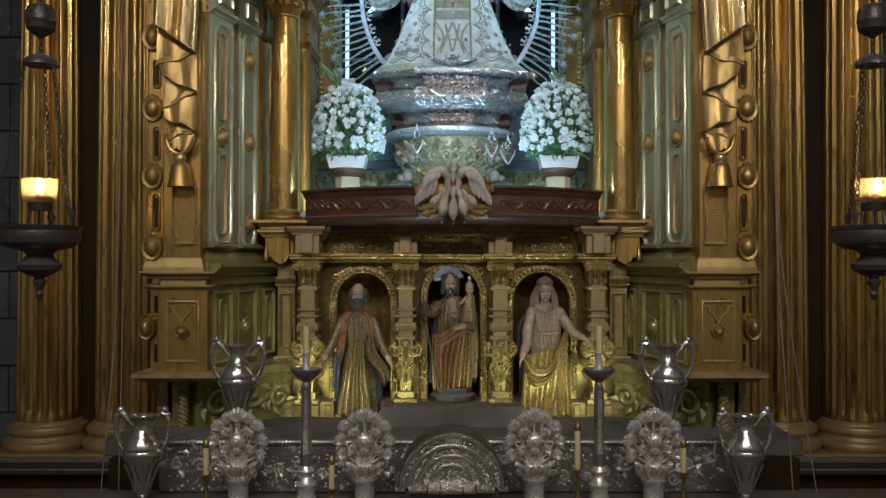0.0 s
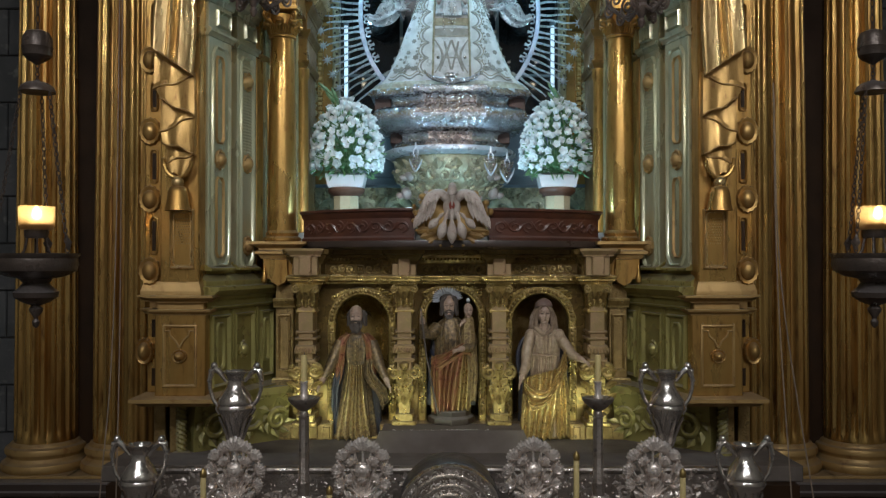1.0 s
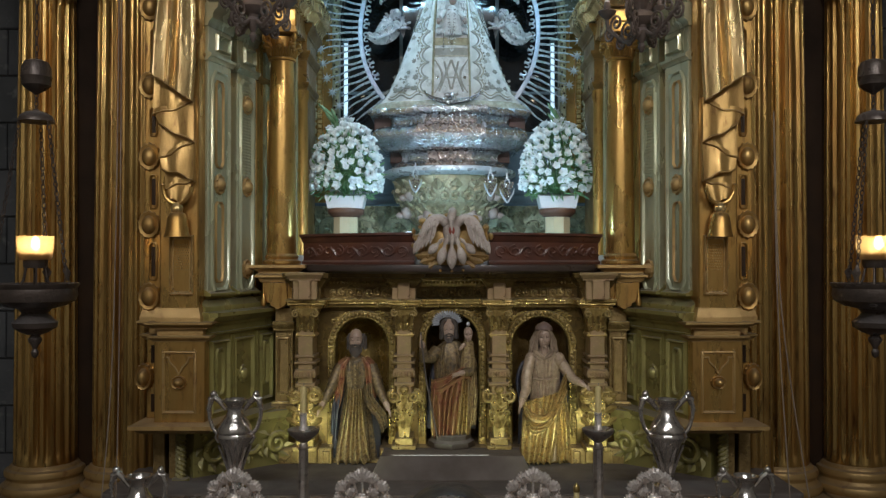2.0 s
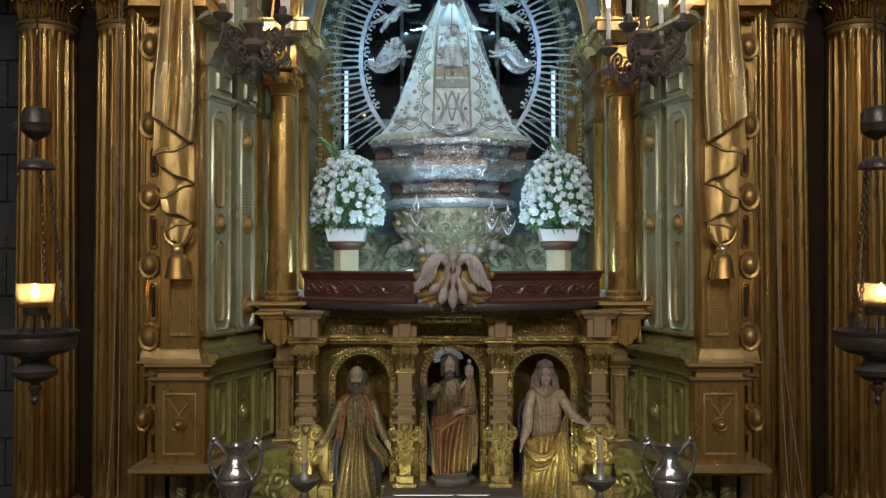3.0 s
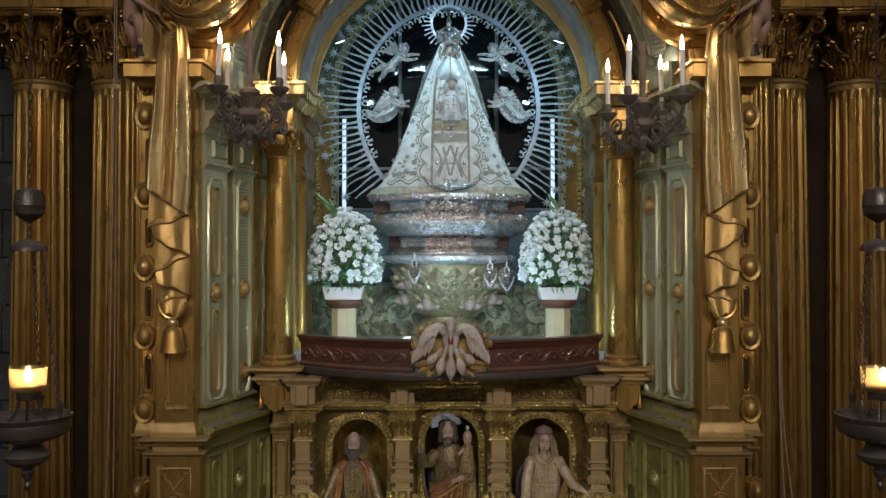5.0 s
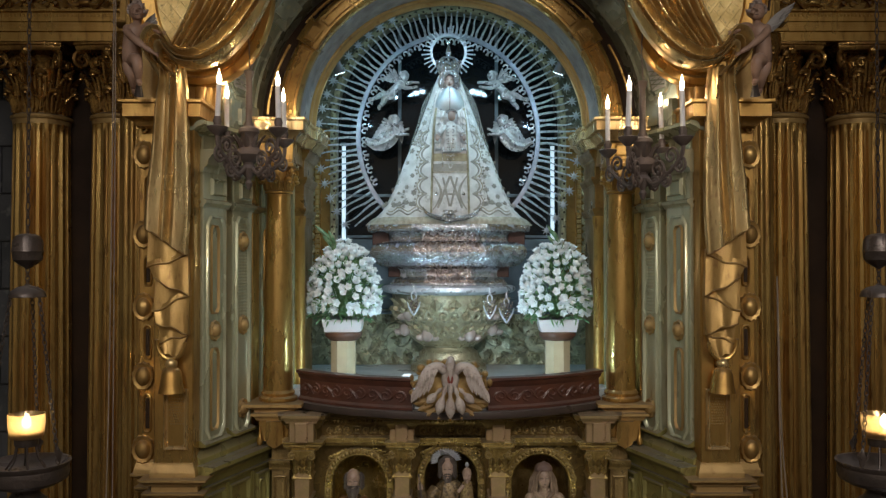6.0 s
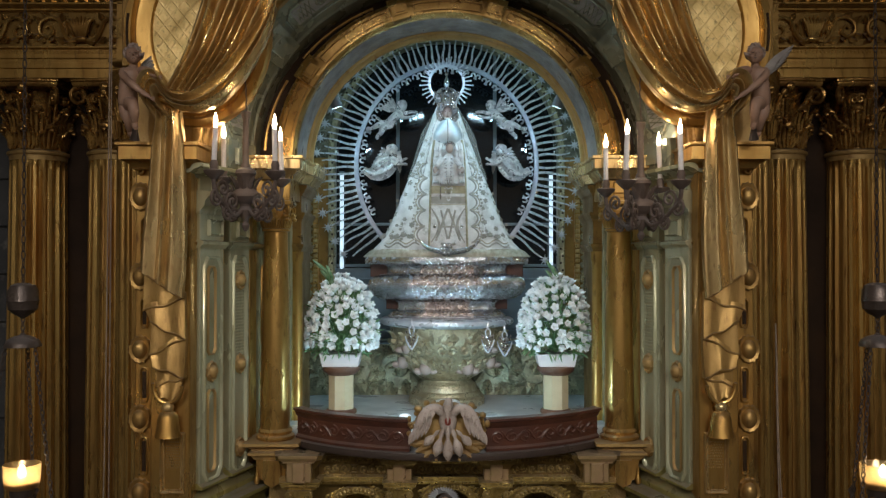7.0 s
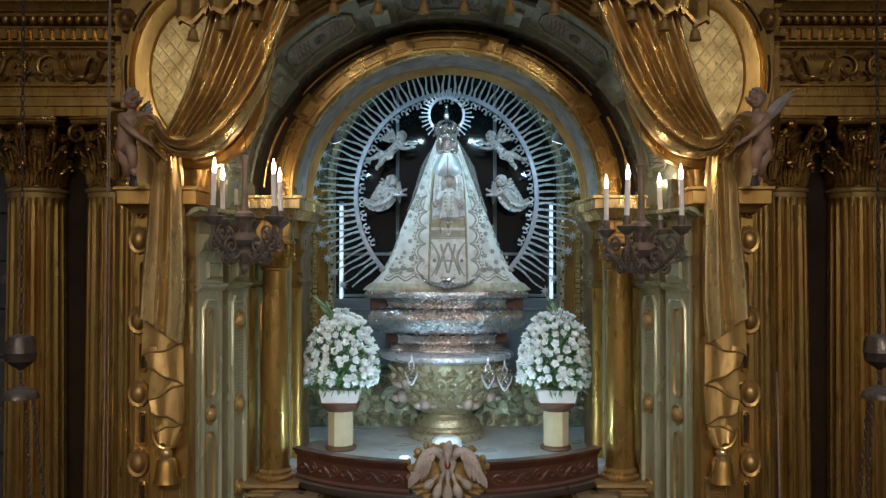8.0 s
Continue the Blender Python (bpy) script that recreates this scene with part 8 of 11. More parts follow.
def estipite(x, y, big, label):
    """A small tapering scrolled pilaster with stacked blocks and a carved capital."""
    t = thing("carved_pilaster", (x, y, 1.47), label, "pilaster", "carved predella pilasters")
    b = B()
    box(b, x - 0.075, x + 0.075, y - 0.01, y + 0.20, 1.462, 1.49, 0.006)
    box(b, x - 0.055, x + 0.055, y + 0.005, y + 0.2, 1.488, 1.535, 0.006)
    part("foot", b, PRED_BRIGHT, t)
    b = B()
    # narrow tapering shaft that widens upwards
    skin(b, [[(x - k, y + 0.03, z), (x + k, y + 0.03, z), (x + k, y + 0.2, z), (x - k, y + 0.2, z)] for z, k in ((1.53, 0.032), (1.60, 0.036), (1.78, 0.052), (1.80, 0.055))])
    sh = part("shaft", b, PRED_BRIGHT, t)
    b = B()
    for s in (-1, 1):
        tube(b, spiral(x + s * 0.062, y + 0.03, 1.785, 0.042, 1.5, a0=math.pi / 2, hand=-s, n=20), [0.015 - 0.006 * i / 19 for i in range(20)], 7)
        tube(b, spiral(x + s * 0.045, y + 0.03, 1.69, 0.028, 1.3, a0=math.pi / 2, hand=s, n=14), 0.010, 6)
        leaf(b, (x + s * 0.03, y + 0.03, 1.60), (x + s * 0.052, y + 0.015, 1.69), 0.035, (0, -0.015, 0), n=4)
    for z in (1.62, 1.70, 1.77):
        leaf(b, (x, y + 0.03, z - 0.035), (x, y + 0.015, z + 0.03), 0.045, (0, -0.02, 0), n=4)
    ball(b, (x, y + 0.02, 1.83), (0.032, 0.026, 0.028), 10, 6)
    part("scrollwork", b, PRED_BRIGHT, sh)
    for z0, z1, k, o in ((1.85, 1.875, 0.062, 0.02), (1.905, 1.96, 0.060, 0.015), (1.99, 2.005, 0.066, 0.012), (2.03, 2.045, 0.06, 0.015)):
        b = B()
        box(b, x - k, x + k, y + o - 0.005, y + 0.2, z0, z1, 0.008)
        part("block", b, PRED_BOLE, t)
    b = B()
    box(b, x - 0.045, x + 0.045, y + 0.025, y + 0.2, 1.80, 2.20, 0.004)
    part("core", b, PRED_BOLE, t)
    b = B()
    for i in range(7):
        leaf(b, (x + (i - 3) * 0.018, y + 0.02, 1.955), (x + (i - 3) * 0.021, y + 0.0, 1.91), 0.024, (0, -0.012, 0), n=3, lobes=1)
    part("leaf_collar", b, PRED_BOLE, t)
    cap = B()
    skin(cap, [[(x - k, y + 0.2, z), (x + k, y + 0.2, z), (x + k, y + 0.06 - k * 0.6, z), (x - k, y + 0.06 - k * 0.6, z)] for z, k in ((2.15, 0.05), (2.165, 0.062), (2.18, 0.05), (2.28, 0.058), (2.31, 0.07), (2.33, 0.072))])
    cap = part("capital", cap, PRED_GOLD, t)
    b = B()
    for zr in (2.19, 2.235):
        for i in range(3):
            xx = x + (i - 1) * 0.038
            leaf(b, (xx, y + 0.02, zr), (xx, y + 0.0, zr + 0.055), 0.042, (0, -0.02, 0), n=4)
    for s in (-1, 1):
        tube(b, spiral(x + s * 0.058, y + 0.01, 2.30, 0.024, 1.4, a0=math.pi / 2, hand=-s, n=14), 0.008, 6)
    part("leaf_carving", b, PRED_BRIGHT, cap)
    b = B()
    box(b, x - 0.038, x + 0.038, y - 0.02, y + 0.2, 2.385, 2.505, 0.006)
    box(b, x - 0.074, x + 0.074, y + 0.004, y + 0.2, 2.385, 2.505, 0.004)
    plansweep(b, [(x - 0.085, y + 0.2), (x - 0.085, y - 0.005), (x + 0.085, y - 0.005), (x + 0.085, y + 0.2)], moulding(0.03, 2.503, 2.552, 0.06))
    part("top_block", b, PRED_BOLE, t)
    if big:
        # swelling scrolled bracket around the shaft
        for s in (-1, 1):
            b = B()
            tube(b, spiral(x + s * 0.055, y + 0.02, 1.80, 0.045, 1.6, a0=math.pi * 0.6, hand=-s, n=22), [0.018 - 0.008 * i / 21 for i in range(22)], 7)
            tube(b, spiral(x + s * 0.045, y + 0.02, 1.665, 0.034, 1.5, a0=math.pi * 0.6, hand=s, n=18), 0.012, 6)
            for k in range(3):
                leaf(b, (x + s * 0.05, y + 0.02, 1.62 + 0.08 * k), (x + s * 0.11, y + 0.0, 1.67 + 0.07 * k), 0.05, (0, -0.02, 0), n=4)
            part("bracket", b, PRED_BRIGHT, t)
    return t


def outer_strip(s):
    SIDE[0] = s
    t = thing("plain_pilaster", (1.06, 5.40, 1.70), "flat gilded pilaster with a sunk panel beside the lower niches", "pilaster", "plain pilasters")
    b = B()
    box(b, 1.0, 1.115, 5.40, 5.6, 1.70, 2.33, 0.005)
    part("body", b, PRED_DULL, t)
    b = B()
    frame_rect(b, lambda u, v, o: (1.058 + u, 5.40 - o, 1.96 + v), 0.085, 0.36, 0.02, 0.014)
    part("panel_frame", b, PRED_DULL, t)
    b = B()
    plansweep(b, [(0.99, 5.39), (1.125, 5.39)], moulding(0.03, 2.18, 2.24, 0.05))
    part("moulding", b, PRED_BRIGHT, t)
    b = B()
    plansweep(b, [(0.985, 5.38), (1.13, 5.38)], under(0.05, 1.69, 1.735, 0.05))
    part("moulding", b, PRED_BRIGHT, t)
    # scrolled console below the slanted wall
    c = thing("scrolled_console", (1.3, 5.1, 1.36), "olive gilt console carved with acanthus scrolls", "console", "scrolled consoles")
    b = B()
    m = on_wall((1.50, 4.95), (1.02, 5.34), 0, 0)
    _, _, L = splay_map((1.50, 4.95), (1.02, 5.34))
    skin(b, [[m(u, 1.36, 0), m(u, 1.36, -0.2), m(u, 1.70, -0.2), m(u, 1.70, 0.04), m(u, 1.66, 0.05), m(u, 1.62, 0.02), m(u, 1.50, 0.0)] for u in [L * i / 8 for i in range(9)]])
    part("body", b, OLIVE, c)
    def carve(put):
        for uc, zc, r, hand in ((0.13, 1.50, 0.085, 1), (0.34, 1.54, 0.085, -1), (0.53, 1.50, 0.07, 1)):
            pts = []
            for i in range(24):
                u = i / 23
                a = hand * (0.5 + 2 * math.pi * 1.4 * u)
                rr = r * (1 - 0.85 * u)
                pts.append(m(uc + rr * math.cos(a), zc + rr * math.sin(a), 0.022))
            tube(put(), pts, [0.02 - 0.010 * i / 23 for i in range(24)], 7)
            for k in range(8):
                a = hand * (0.5 + 0.75 * k)
                p = Vector(m(uc + r * 0.9 * math.cos(a), zc + r * 0.9 * math.sin(a), 0.012))
                q = Vector(m(uc + r * 1.55 * math.cos(a + 0.4 * hand), max(1.385, min(1.65, zc + r * 1.55 * math.sin(a + 0.4 * hand))), 0.02))
                leaf(put(), p, q, r * 0.55, Vector((-0.6, -0.8, 0)) * 0.03, n=5)
    apart("scroll_carving", OLIVE, c, carve)
    b = B()
    rows = []
    for i in range(34):
        u = i / 33
        z = 1.38 + 0.28 * u
        rows.append([(1.555 + (0.026 + 0.008 * math.cos(3 * (a - 22 * u))) * math.cos(a), 4.90 + (0.026 + 0.008 * math.cos(3 * (a - 22 * u))) * math.sin(a), z) for a in (2 * math.pi * k / 18 for k in range(18))])
    skin(b, rows)
    lathe(b, [(0.05, 1.36), (0.05, 1.378), (0.035, 1.385)], 1.555, 4.90, 14)
    lathe(b, [(0.035, 1.655), (0.05, 1.662), (0.05, 1.668)], 1.555, 4.90, 14)
    part("twisted_post", b, OLIVE, c, "small twisted gilt post")
    b = B()
    box(b, 1.60, 1.64, 4.95, 5.2, 1.20, 1.665, 0.004)
    box(b, 1.68, 1.75, 5.0, 5.2, 1.05, 1.665, 0.004)
    part("post", b, PRED_DULL, c)
    SIDE[0] = 1.0


predella()
estipite(-0.292, 5.24, False, "slim gilded scroll pilaster between the lower niches")
estipite(0.295, 5.24, False, "slim gilded scroll pilaster between the lower niches")
estipite(-0.895, 5.20, True, "swelling gilded scroll pilaster at the end of the predella")
estipite(0.895, 5.20, True, "swelling gilded scroll pilaster at the end of the predella")
for s in (-1, 1):
    outer_strip(s)


# ---- painted wooden statues, each one plain mesh ----
def arm(b, pts, radii, mat, hand_mat):
    tube(b, pts, radii, 10, mat=mat)
    p, q = Vector(pts[-2]), Vector(pts[-1])
    d = (q - p).normalized()
    tube(b, [q - d * 0.01, q + d * 0.02, q + d * 0.05 + Vector((0, 0, -0.006))], [0.016, 0.019, 0.009], 8, mat=hand_mat)
    for k in (-1, 0, 1):
        tube(b, [q + d * 0.036, q + d * 0.078 + Vector((0, 0, k * 0.013 - 0.008))], [0.008, 0.004], 5, mat=hand_mat)


def carved_head(b, c, k, skin_mat, dark):
    """A plain carved head: skull, jaw, brow, nose, lips and lowered lids; c is its middle."""
    c = Vector(c)
    def P(x, y_, z):
        return c + Vector((x, y_, z)) * k
    ball(b, P(0, 0.004, 0.008), (0.043 * k, 0.050 * k, 0.058 * k), 20, 14, skin_mat)
    ball(b, P(0, -0.012, -0.030), (0.034 * k, 0.036 * k, 0.042 * k), 18, 12, skin_mat)
    ball(b, P(0, -0.040, -0.062), (0.013 * k, 0.012 * k, 0.011 * k), 10, 7, skin_mat)
    tube(b, [P(0, -0.045, 0.012), P(0, -0.054, -0.008), P(0, -0.058, -0.020), P(0, -0.048, -0.024)], [0.004 * k, 0.006 * k, 0.008 * k, 0.005 * k], 8, mat=skin_mat)
    ball(b, P(0, -0.047, -0.041), (0.011 * k, 0.006 * k, 0.004 * k), 10, 6, skin_mat)
    tube(b, [P(-0.010, -0.0485, -0.0385), P(0, -0.0525, -0.0375), P(0.010, -0.0485, -0.0385)], 0.0016 * k, 5, mat=dark)
    for h in (-1, 1):
        tube(b, [P(h * 0.007, -0.046, 0.016), P(h * 0.018, -0.046, 0.019), P(h * 0.032, -0.036, 0.013)], [0.003 * k, 0.004 * k, 0.003 * k], 6, mat=skin_mat)
        ball(b, P(h * 0.017, -0.041, 0.003), (0.010 * k, 0.006 * k, 0.006 * k), 10, 6, skin_mat)
        tube(b, [P(h * 0.008, -0.0465, 0.000), P(h * 0.017, -0.0475, -0.002), P(h * 0.026, -0.042, 0.000)], 0.0018 * k, 5, mat=dark)
        ball(b, P(h * 0.022, -0.032, -0.020), (0.014 * k, 0.011 * k, 0.014 * k), 10, 7, skin_mat)
    tube(b, [P(0, 0.004, -0.12), P(0, -0.002, -0.04)], 0.027 * k, 12, mat=skin_mat)


def elder_statue():
    x, y, z = -0.595, 5.36, 1.462
    b = B()
    def V(dx, dy, dz):
        return (x + dx, y + dy, z + dz)
    robe(b, x, y, [(z - 0.077, 0.128, 0.09), (z + 0.03, 0.118, 0.088), (z + 0.2, 0.096, 0.076), (z + 0.34, 0.074, 0.064), (z + 0.42, 0.082, 0.066), (z + 0.49, 0.094, 0.064), (z + 0.535, 0.075, 0.055), (z + 0.565, 0.038, 0.040)], 11, 0.06, 88, 5)
    # long skirt in deep uneven folds, a smooth bodice above
    cloth(b, [V(-0.045, -0.062, 0.37), V(-0.058, -0.082, 0.24), V(-0.085, -0.09, 0.10), V(-0.118, -0.088, -0.077)], [V(0.045, -0.062, 0.37), V(0.055, -0.082, 0.24), V(0.07, -0.09, 0.10), V(0.10, -0.088, -0.077)], 5.5, 0.034, 0.03, 96, 24, 0.8, 0.2, 0.35, 0.016, 0)
    cloth(b, [V(-0.058, -0.05, 0.535), V(-0.062, -0.068, 0.46), V(-0.048, -0.066, 0.355)], [V(0.058, -0.05, 0.535), V(0.062, -0.068, 0.46), V(0.048, -0.066, 0.355)], 3.0, 0.010, 0.02, 48, 14, 1.0, 0.25, 0.6, 0.0, 5)
    for k in range(6):
        ball(b, V(0.0, -0.079, 0.38 + 0.026 * k), 0.0055, 6, 4, 0)
    tube(b, [V(-0.052, -0.052, 0.362), V(0.0, -0.078, 0.355), V(0.052, -0.052, 0.362)], 0.006, 7, mat=0)
    # dark blue cloak that hangs behind at both sides
    robe(b, x, y + 0.035, [(z - 0.075, 0.150, 0.07), (z + 0.2, 0.145, 0.07), (z + 0.38, 0.125, 0.065), (z + 0.48, 0.10, 0.06), (z + 0.54, 0.05, 0.045)], 9, 0.07, 72, 2)
    for s in (-1, 1):
        # faded red cape over each shoulder, narrowing as it falls in front
        cloth(b, [V(s * 0.034, -0.056, 0.556), V(s * 0.058, -0.078, 0.50), V(s * 0.066, -0.088, 0.42), V(s * 0.078, -0.09, 0.33), V(s * 0.098, -0.085, 0.25)], [V(s * 0.068, -0.012, 0.562), V(s * 0.118, -0.03, 0.52), V(s * 0.135, -0.055, 0.44), V(s * 0.128, -0.07, 0.34), V(s * 0.118, -0.075, 0.25)], 3.0, 0.018, 0.03, 40, 24, 0.8, 0.1, 0.4, 0.0, 1)
        arm(b, [V(s * 0.098, -0.025, 0.505), V(s * 0.128, -0.06, 0.43), V(s * 0.152, -0.095, 0.365), V(s * 0.19, -0.13, 0.295)], [0.036, 0.036, 0.032, 0.021], 5, 3)
    # end of the cloak that swings out at one side in an S
    cloth(b, [V(0.060, -0.098, 0.40), V(0.055, -0.115, 0.32), V(0.085, -0.12, 0.25), V(0.135, -0.115, 0.19), V(0.165, -0.10, 0.10)], [V(0.108, -0.08, 0.41), V(0.108, -0.10, 0.34), V(0.145, -0.105, 0.28), V(0.19, -0.10, 0.22), V(0.205, -0.085, 0.15)], 3.0, 0.024, 0.02, 44, 26, 0.8, 0.2, 0.3, 0.010, 5)
    cloth(b, [V(-0.118, -0.05, 0.36), V(-0.145, -0.06, 0.25), V(-0.155, -0.05, 0.10)], [V(-0.085, -0.085, 0.34), V(-0.105, -0.095, 0.22), V(-0.115, -0.09, 0.06)], 3.0, 0.02, 0.02, 36, 18, 0.8, 0.1, 0.3, 0.008, 2)
    carved_head(b, V(0, -0.035, 0.672), 0.98, 3, 4)
    # short full beard, moustache, and wavy hair at the sides of a bald crown
    ball(b, V(0, -0.056, 0.630), (0.036, 0.028, 0.030), 18, 12, 4)
    ball(b, V(0, -0.068, 0.598), (0.030, 0.024, 0.034), 16, 10, 4)
    g = rng(5)
    for k in range(11):
        u = k / 5 - 1
        tube(b, [V(u * 0.036, -0.066 + 0.016 * abs(u), 0.636), V(u * 0.033, -0.088 + 0.024 * abs(u), 0.604), V(u * 0.018, -0.086 + 0.01 * abs(u), 0.560 + g.uniform(0, 0.012))], [0.007, 0.008, 0.003], 6, mat=4)
    for h in (-1, 1):
        tube(b, [V(h * 0.002, -0.092, 0.644), V(h * 0.016, -0.088, 0.639), V(h * 0.028, -0.074, 0.628)], [0.003, 0.005, 0.004], 6, mat=4)
        for k in range(4):
            y_ = -0.040 + 0.018 * k
            tube(b, catmull([V(h * 0.040, y_, 0.705), V(h * (0.050 + 0.002 * k), y_, 0.675), V(h * (0.046 + 0.003 * k), y_ + 0.004, 0.645), V(h * (0.054 + 0.002 * k), y_ + 0.006, 0.605)], 7), [0.004, 0.008, 0.010, 0.010, 0.009, 0.009, 0.008, 0.004], 7, mat=4)
    ball(b, V(0, 0.008, 0.668), (0.045, 0.040, 0.050), 14, 8, 4)
    single("bearded_statue", b, [POLY1, POLYRED, POLYBLUE, SKINWOOD, HAIR, POLYMOTTLE], "painted wooden statue of a bald bearded elder in a brown-gold robe", "statue")


def staff_statue():
    x, y, z = 0.0, 5.40, 1.545
    b = B()
    def V(dx, dy, dz):
        return (x + dx, y + dy, z + dz)
    lathe(b, [(0.145, 1.466), (0.15, 1.475), (0.145, 1.50), (0.125, 1.515), (0.12, 1.54), (0.11, 1.548)], x, y - 0.04, 8, mat=5)
    robe(b, x, y - 0.02, [(z, 0.12, 0.085), (z + 0.06, 0.115, 0.085), (z + 0.2, 0.11, 0.08), (z + 0.36, 0.10, 0.075), (z + 0.46, 0.105, 0.072), (z + 0.54, 0.085, 0.06), (z + 0.575, 0.042, 0.042)], 12, 0.07, 88, 6)
    # red mantle that falls in long slanting folds, gold where it turns over
    cloth(b, [V(-0.115, -0.08, 0.33), V(-0.122, -0.10, 0.20), V(-0.115, -0.105, 0.0)], [V(0.105, -0.09, 0.42), V(0.05, -0.118, 0.2), V(0.02, -0.115, 0.0)], 5.0, 0.034, 0.03, 90, 22, 0.8, 0.1, 0.3, 0.014, 1)
    cloth(b, [V(0.07, -0.095, 0.42), V(0.03, -0.115, 0.2), V(0.0, -0.115, 0.0)], [V(0.115, -0.07, 0.38), V(0.125, -0.085, 0.2), V(0.12, -0.08, 0.01)], 4.0, 0.03, 0.03, 60, 20, 0.8, 0.3, 0.3, 0.012, 0)
    cloth(b, [V(-0.125, -0.06, 0.34), V(-0.13, -0.075, 0.18), V(-0.125, -0.075, 0.0)], [V(-0.085, -0.095, 0.32), V(-0.085, -0.11, 0.17), V(-0.08, -0.11, 0.0)], 2.5, 0.024, 0.02, 36, 16, 0.8, 0.3, 0.3, 0.01, 0)
    # its upper edge swept from one hip to the other arm
    cloth(b, [V(-0.125, -0.07, 0.33), V(-0.06, -0.115, 0.345), V(0.03, -0.125, 0.40), V(0.10, -0.11, 0.435), V(0.125, -0.07, 0.42)], [V(-0.125, -0.085, 0.25), V(-0.07, -0.125, 0.255), V(0.01, -0.13, 0.31), V(0.085, -0.12, 0.35), V(0.13, -0.08, 0.31)], 3.0, 0.022, 0.03, 48, 24, 0.8, 0.2, 0.3, 0.0, 1)
    robe(b, x, y + 0.015, [(z + 0.02, 0.15, 0.07), (z + 0.25, 0.14, 0.072), (z + 0.45, 0.125, 0.068), (z + 0.56, 0.055, 0.05)], 9, 0.07, 64, 2)
    cloth(b, [V(-0.06, -0.06, 0.545), V(-0.07, -0.08, 0.45), V(-0.07, -0.09, 0.36)], [V(0.06, -0.06, 0.545), V(0.07, -0.08, 0.45), V(0.07, -0.09, 0.36)], 7.0, 0.014, 0.03, 70, 14, 0.7, 0.2, 0.4, 0.0, 6)
    cloth(b, [V(0.10, -0.10, 0.42), V(0.10, -0.11, 0.25), V(0.095, -0.10, 0.05)], [V(0.155, -0.07, 0.44), V(0.165, -0.08, 0.25), V(0.155, -0.06, 0.06)], 3.0, 0.02, 0.02, 36, 16, 0.7, 0.0, 0.3, 0.01, 7)
    arm(b, [V(-0.085, -0.04, 0.515), V(-0.125, -0.075, 0.475), V(-0.168, -0.105, 0.475), V(-0.178, -0.13, 0.545)], [0.042, 0.042, 0.038, 0.024], 6, 3)
    arm(b, [V(0.10, -0.04, 0.49), V(0.13, -0.08, 0.42), V(0.115, -0.12, 0.395), V(0.075, -0.14, 0.39)], [0.04, 0.037, 0.032, 0.024], 6, 3)
    tube(b, [V(-0.19, -0.15, 0.64), V(-0.155, -0.155, 0.35), V(-0.085, -0.16, -0.01)], 0.006, 6, mat=4)
    carved_head(b, V(-0.014, -0.036, 0.652), 0.92, 3, 4)
    ball(b, V(-0.014, -0.010, 0.672), (0.047, 0.047, 0.050), 16, 10, 4)
    for h in (-1, 1):
        for k in range(3):
            tube(b, catmull([V(-0.014 + h * (0.018 + 0.008 * k), -0.062 + 0.018 * k, 0.708), V(-0.014 + h * (0.042 + 0.003 * k), -0.05 + 0.016 * k, 0.672), V(-0.014 + h * (0.040 + 0.004 * k), -0.044 + 0.014 * k, 0.63), V(-0.014 + h * (0.046 + 0.005 * k), -0.04 + 0.012 * k, 0.585)], 8), [0.006, 0.010, 0.012, 0.011, 0.012, 0.011, 0.011, 0.010, 0.005], 8, mat=4)
    ball(b, V(-0.014, -0.055, 0.606), (0.028, 0.024, 0.026), 14, 9, 4)
    for k in range(7):
        u = k / 3 - 1
        tube(b, [V(-0.014 + u * 0.028, -0.064 + 0.014 * abs(u), 0.612), V(-0.014 + u * 0.022, -0.082 + 0.018 * abs(u), 0.590), V(-0.014 + u * 0.012, -0.076, 0.566)], [0.006, 0.007, 0.003], 6, mat=4)
    for h in (-1, 1):
        tube(b, [V(-0.014 + h * 0.002, -0.089, 0.625), V(-0.014 + h * 0.022, -0.076, 0.615)], [0.0035, 0.003], 6, mat=4)
    # small figure on the arm
    robe(b, x + 0.105, y - 0.10, [(z + 0.40, 0.044, 0.036), (z + 0.50, 0.038, 0.034), (z + 0.575, 0.030, 0.028), (z + 0.59, 0.014, 0.014)], 8, 0.10, 36, 8)
    carved_head(b, V(0.105, -0.105, 0.625), 0.66, 3, 4)
    tube(b, [V(0.08, -0.12, 0.56), V(0.05, -0.15, 0.53)], [0.013, 0.009], 7, mat=3)
    ball(b, V(0.105, -0.10, 0.685), (0.012, 0.012, 0.016), 8, 6, 9)
    # scalloped silver plate behind the head
    for i in range(19):
        a = radians(5 + 190 * i / 18)
        leaf(b, V(-0.025 + 0.05 * math.cos(a), 0.02, 0.685 + 0.035 * math.sin(a)), V(-0.025 + 0.098 * math.cos(a), -0.005, 0.69 + 0.078 * math.sin(a)), 0.020, (0, -0.006, 0), n=3, lobes=1, mat=9)
    single("staff_statue", b, [POLYGOLD, POLYRED, POLYBLUE, SKINWOOD, HAIR, DARKWOOD, POLYMOTTLE, POLY1, POLY1, SILVER_DULL], "painted wooden statue with staff, red mantle and small child", "statue")


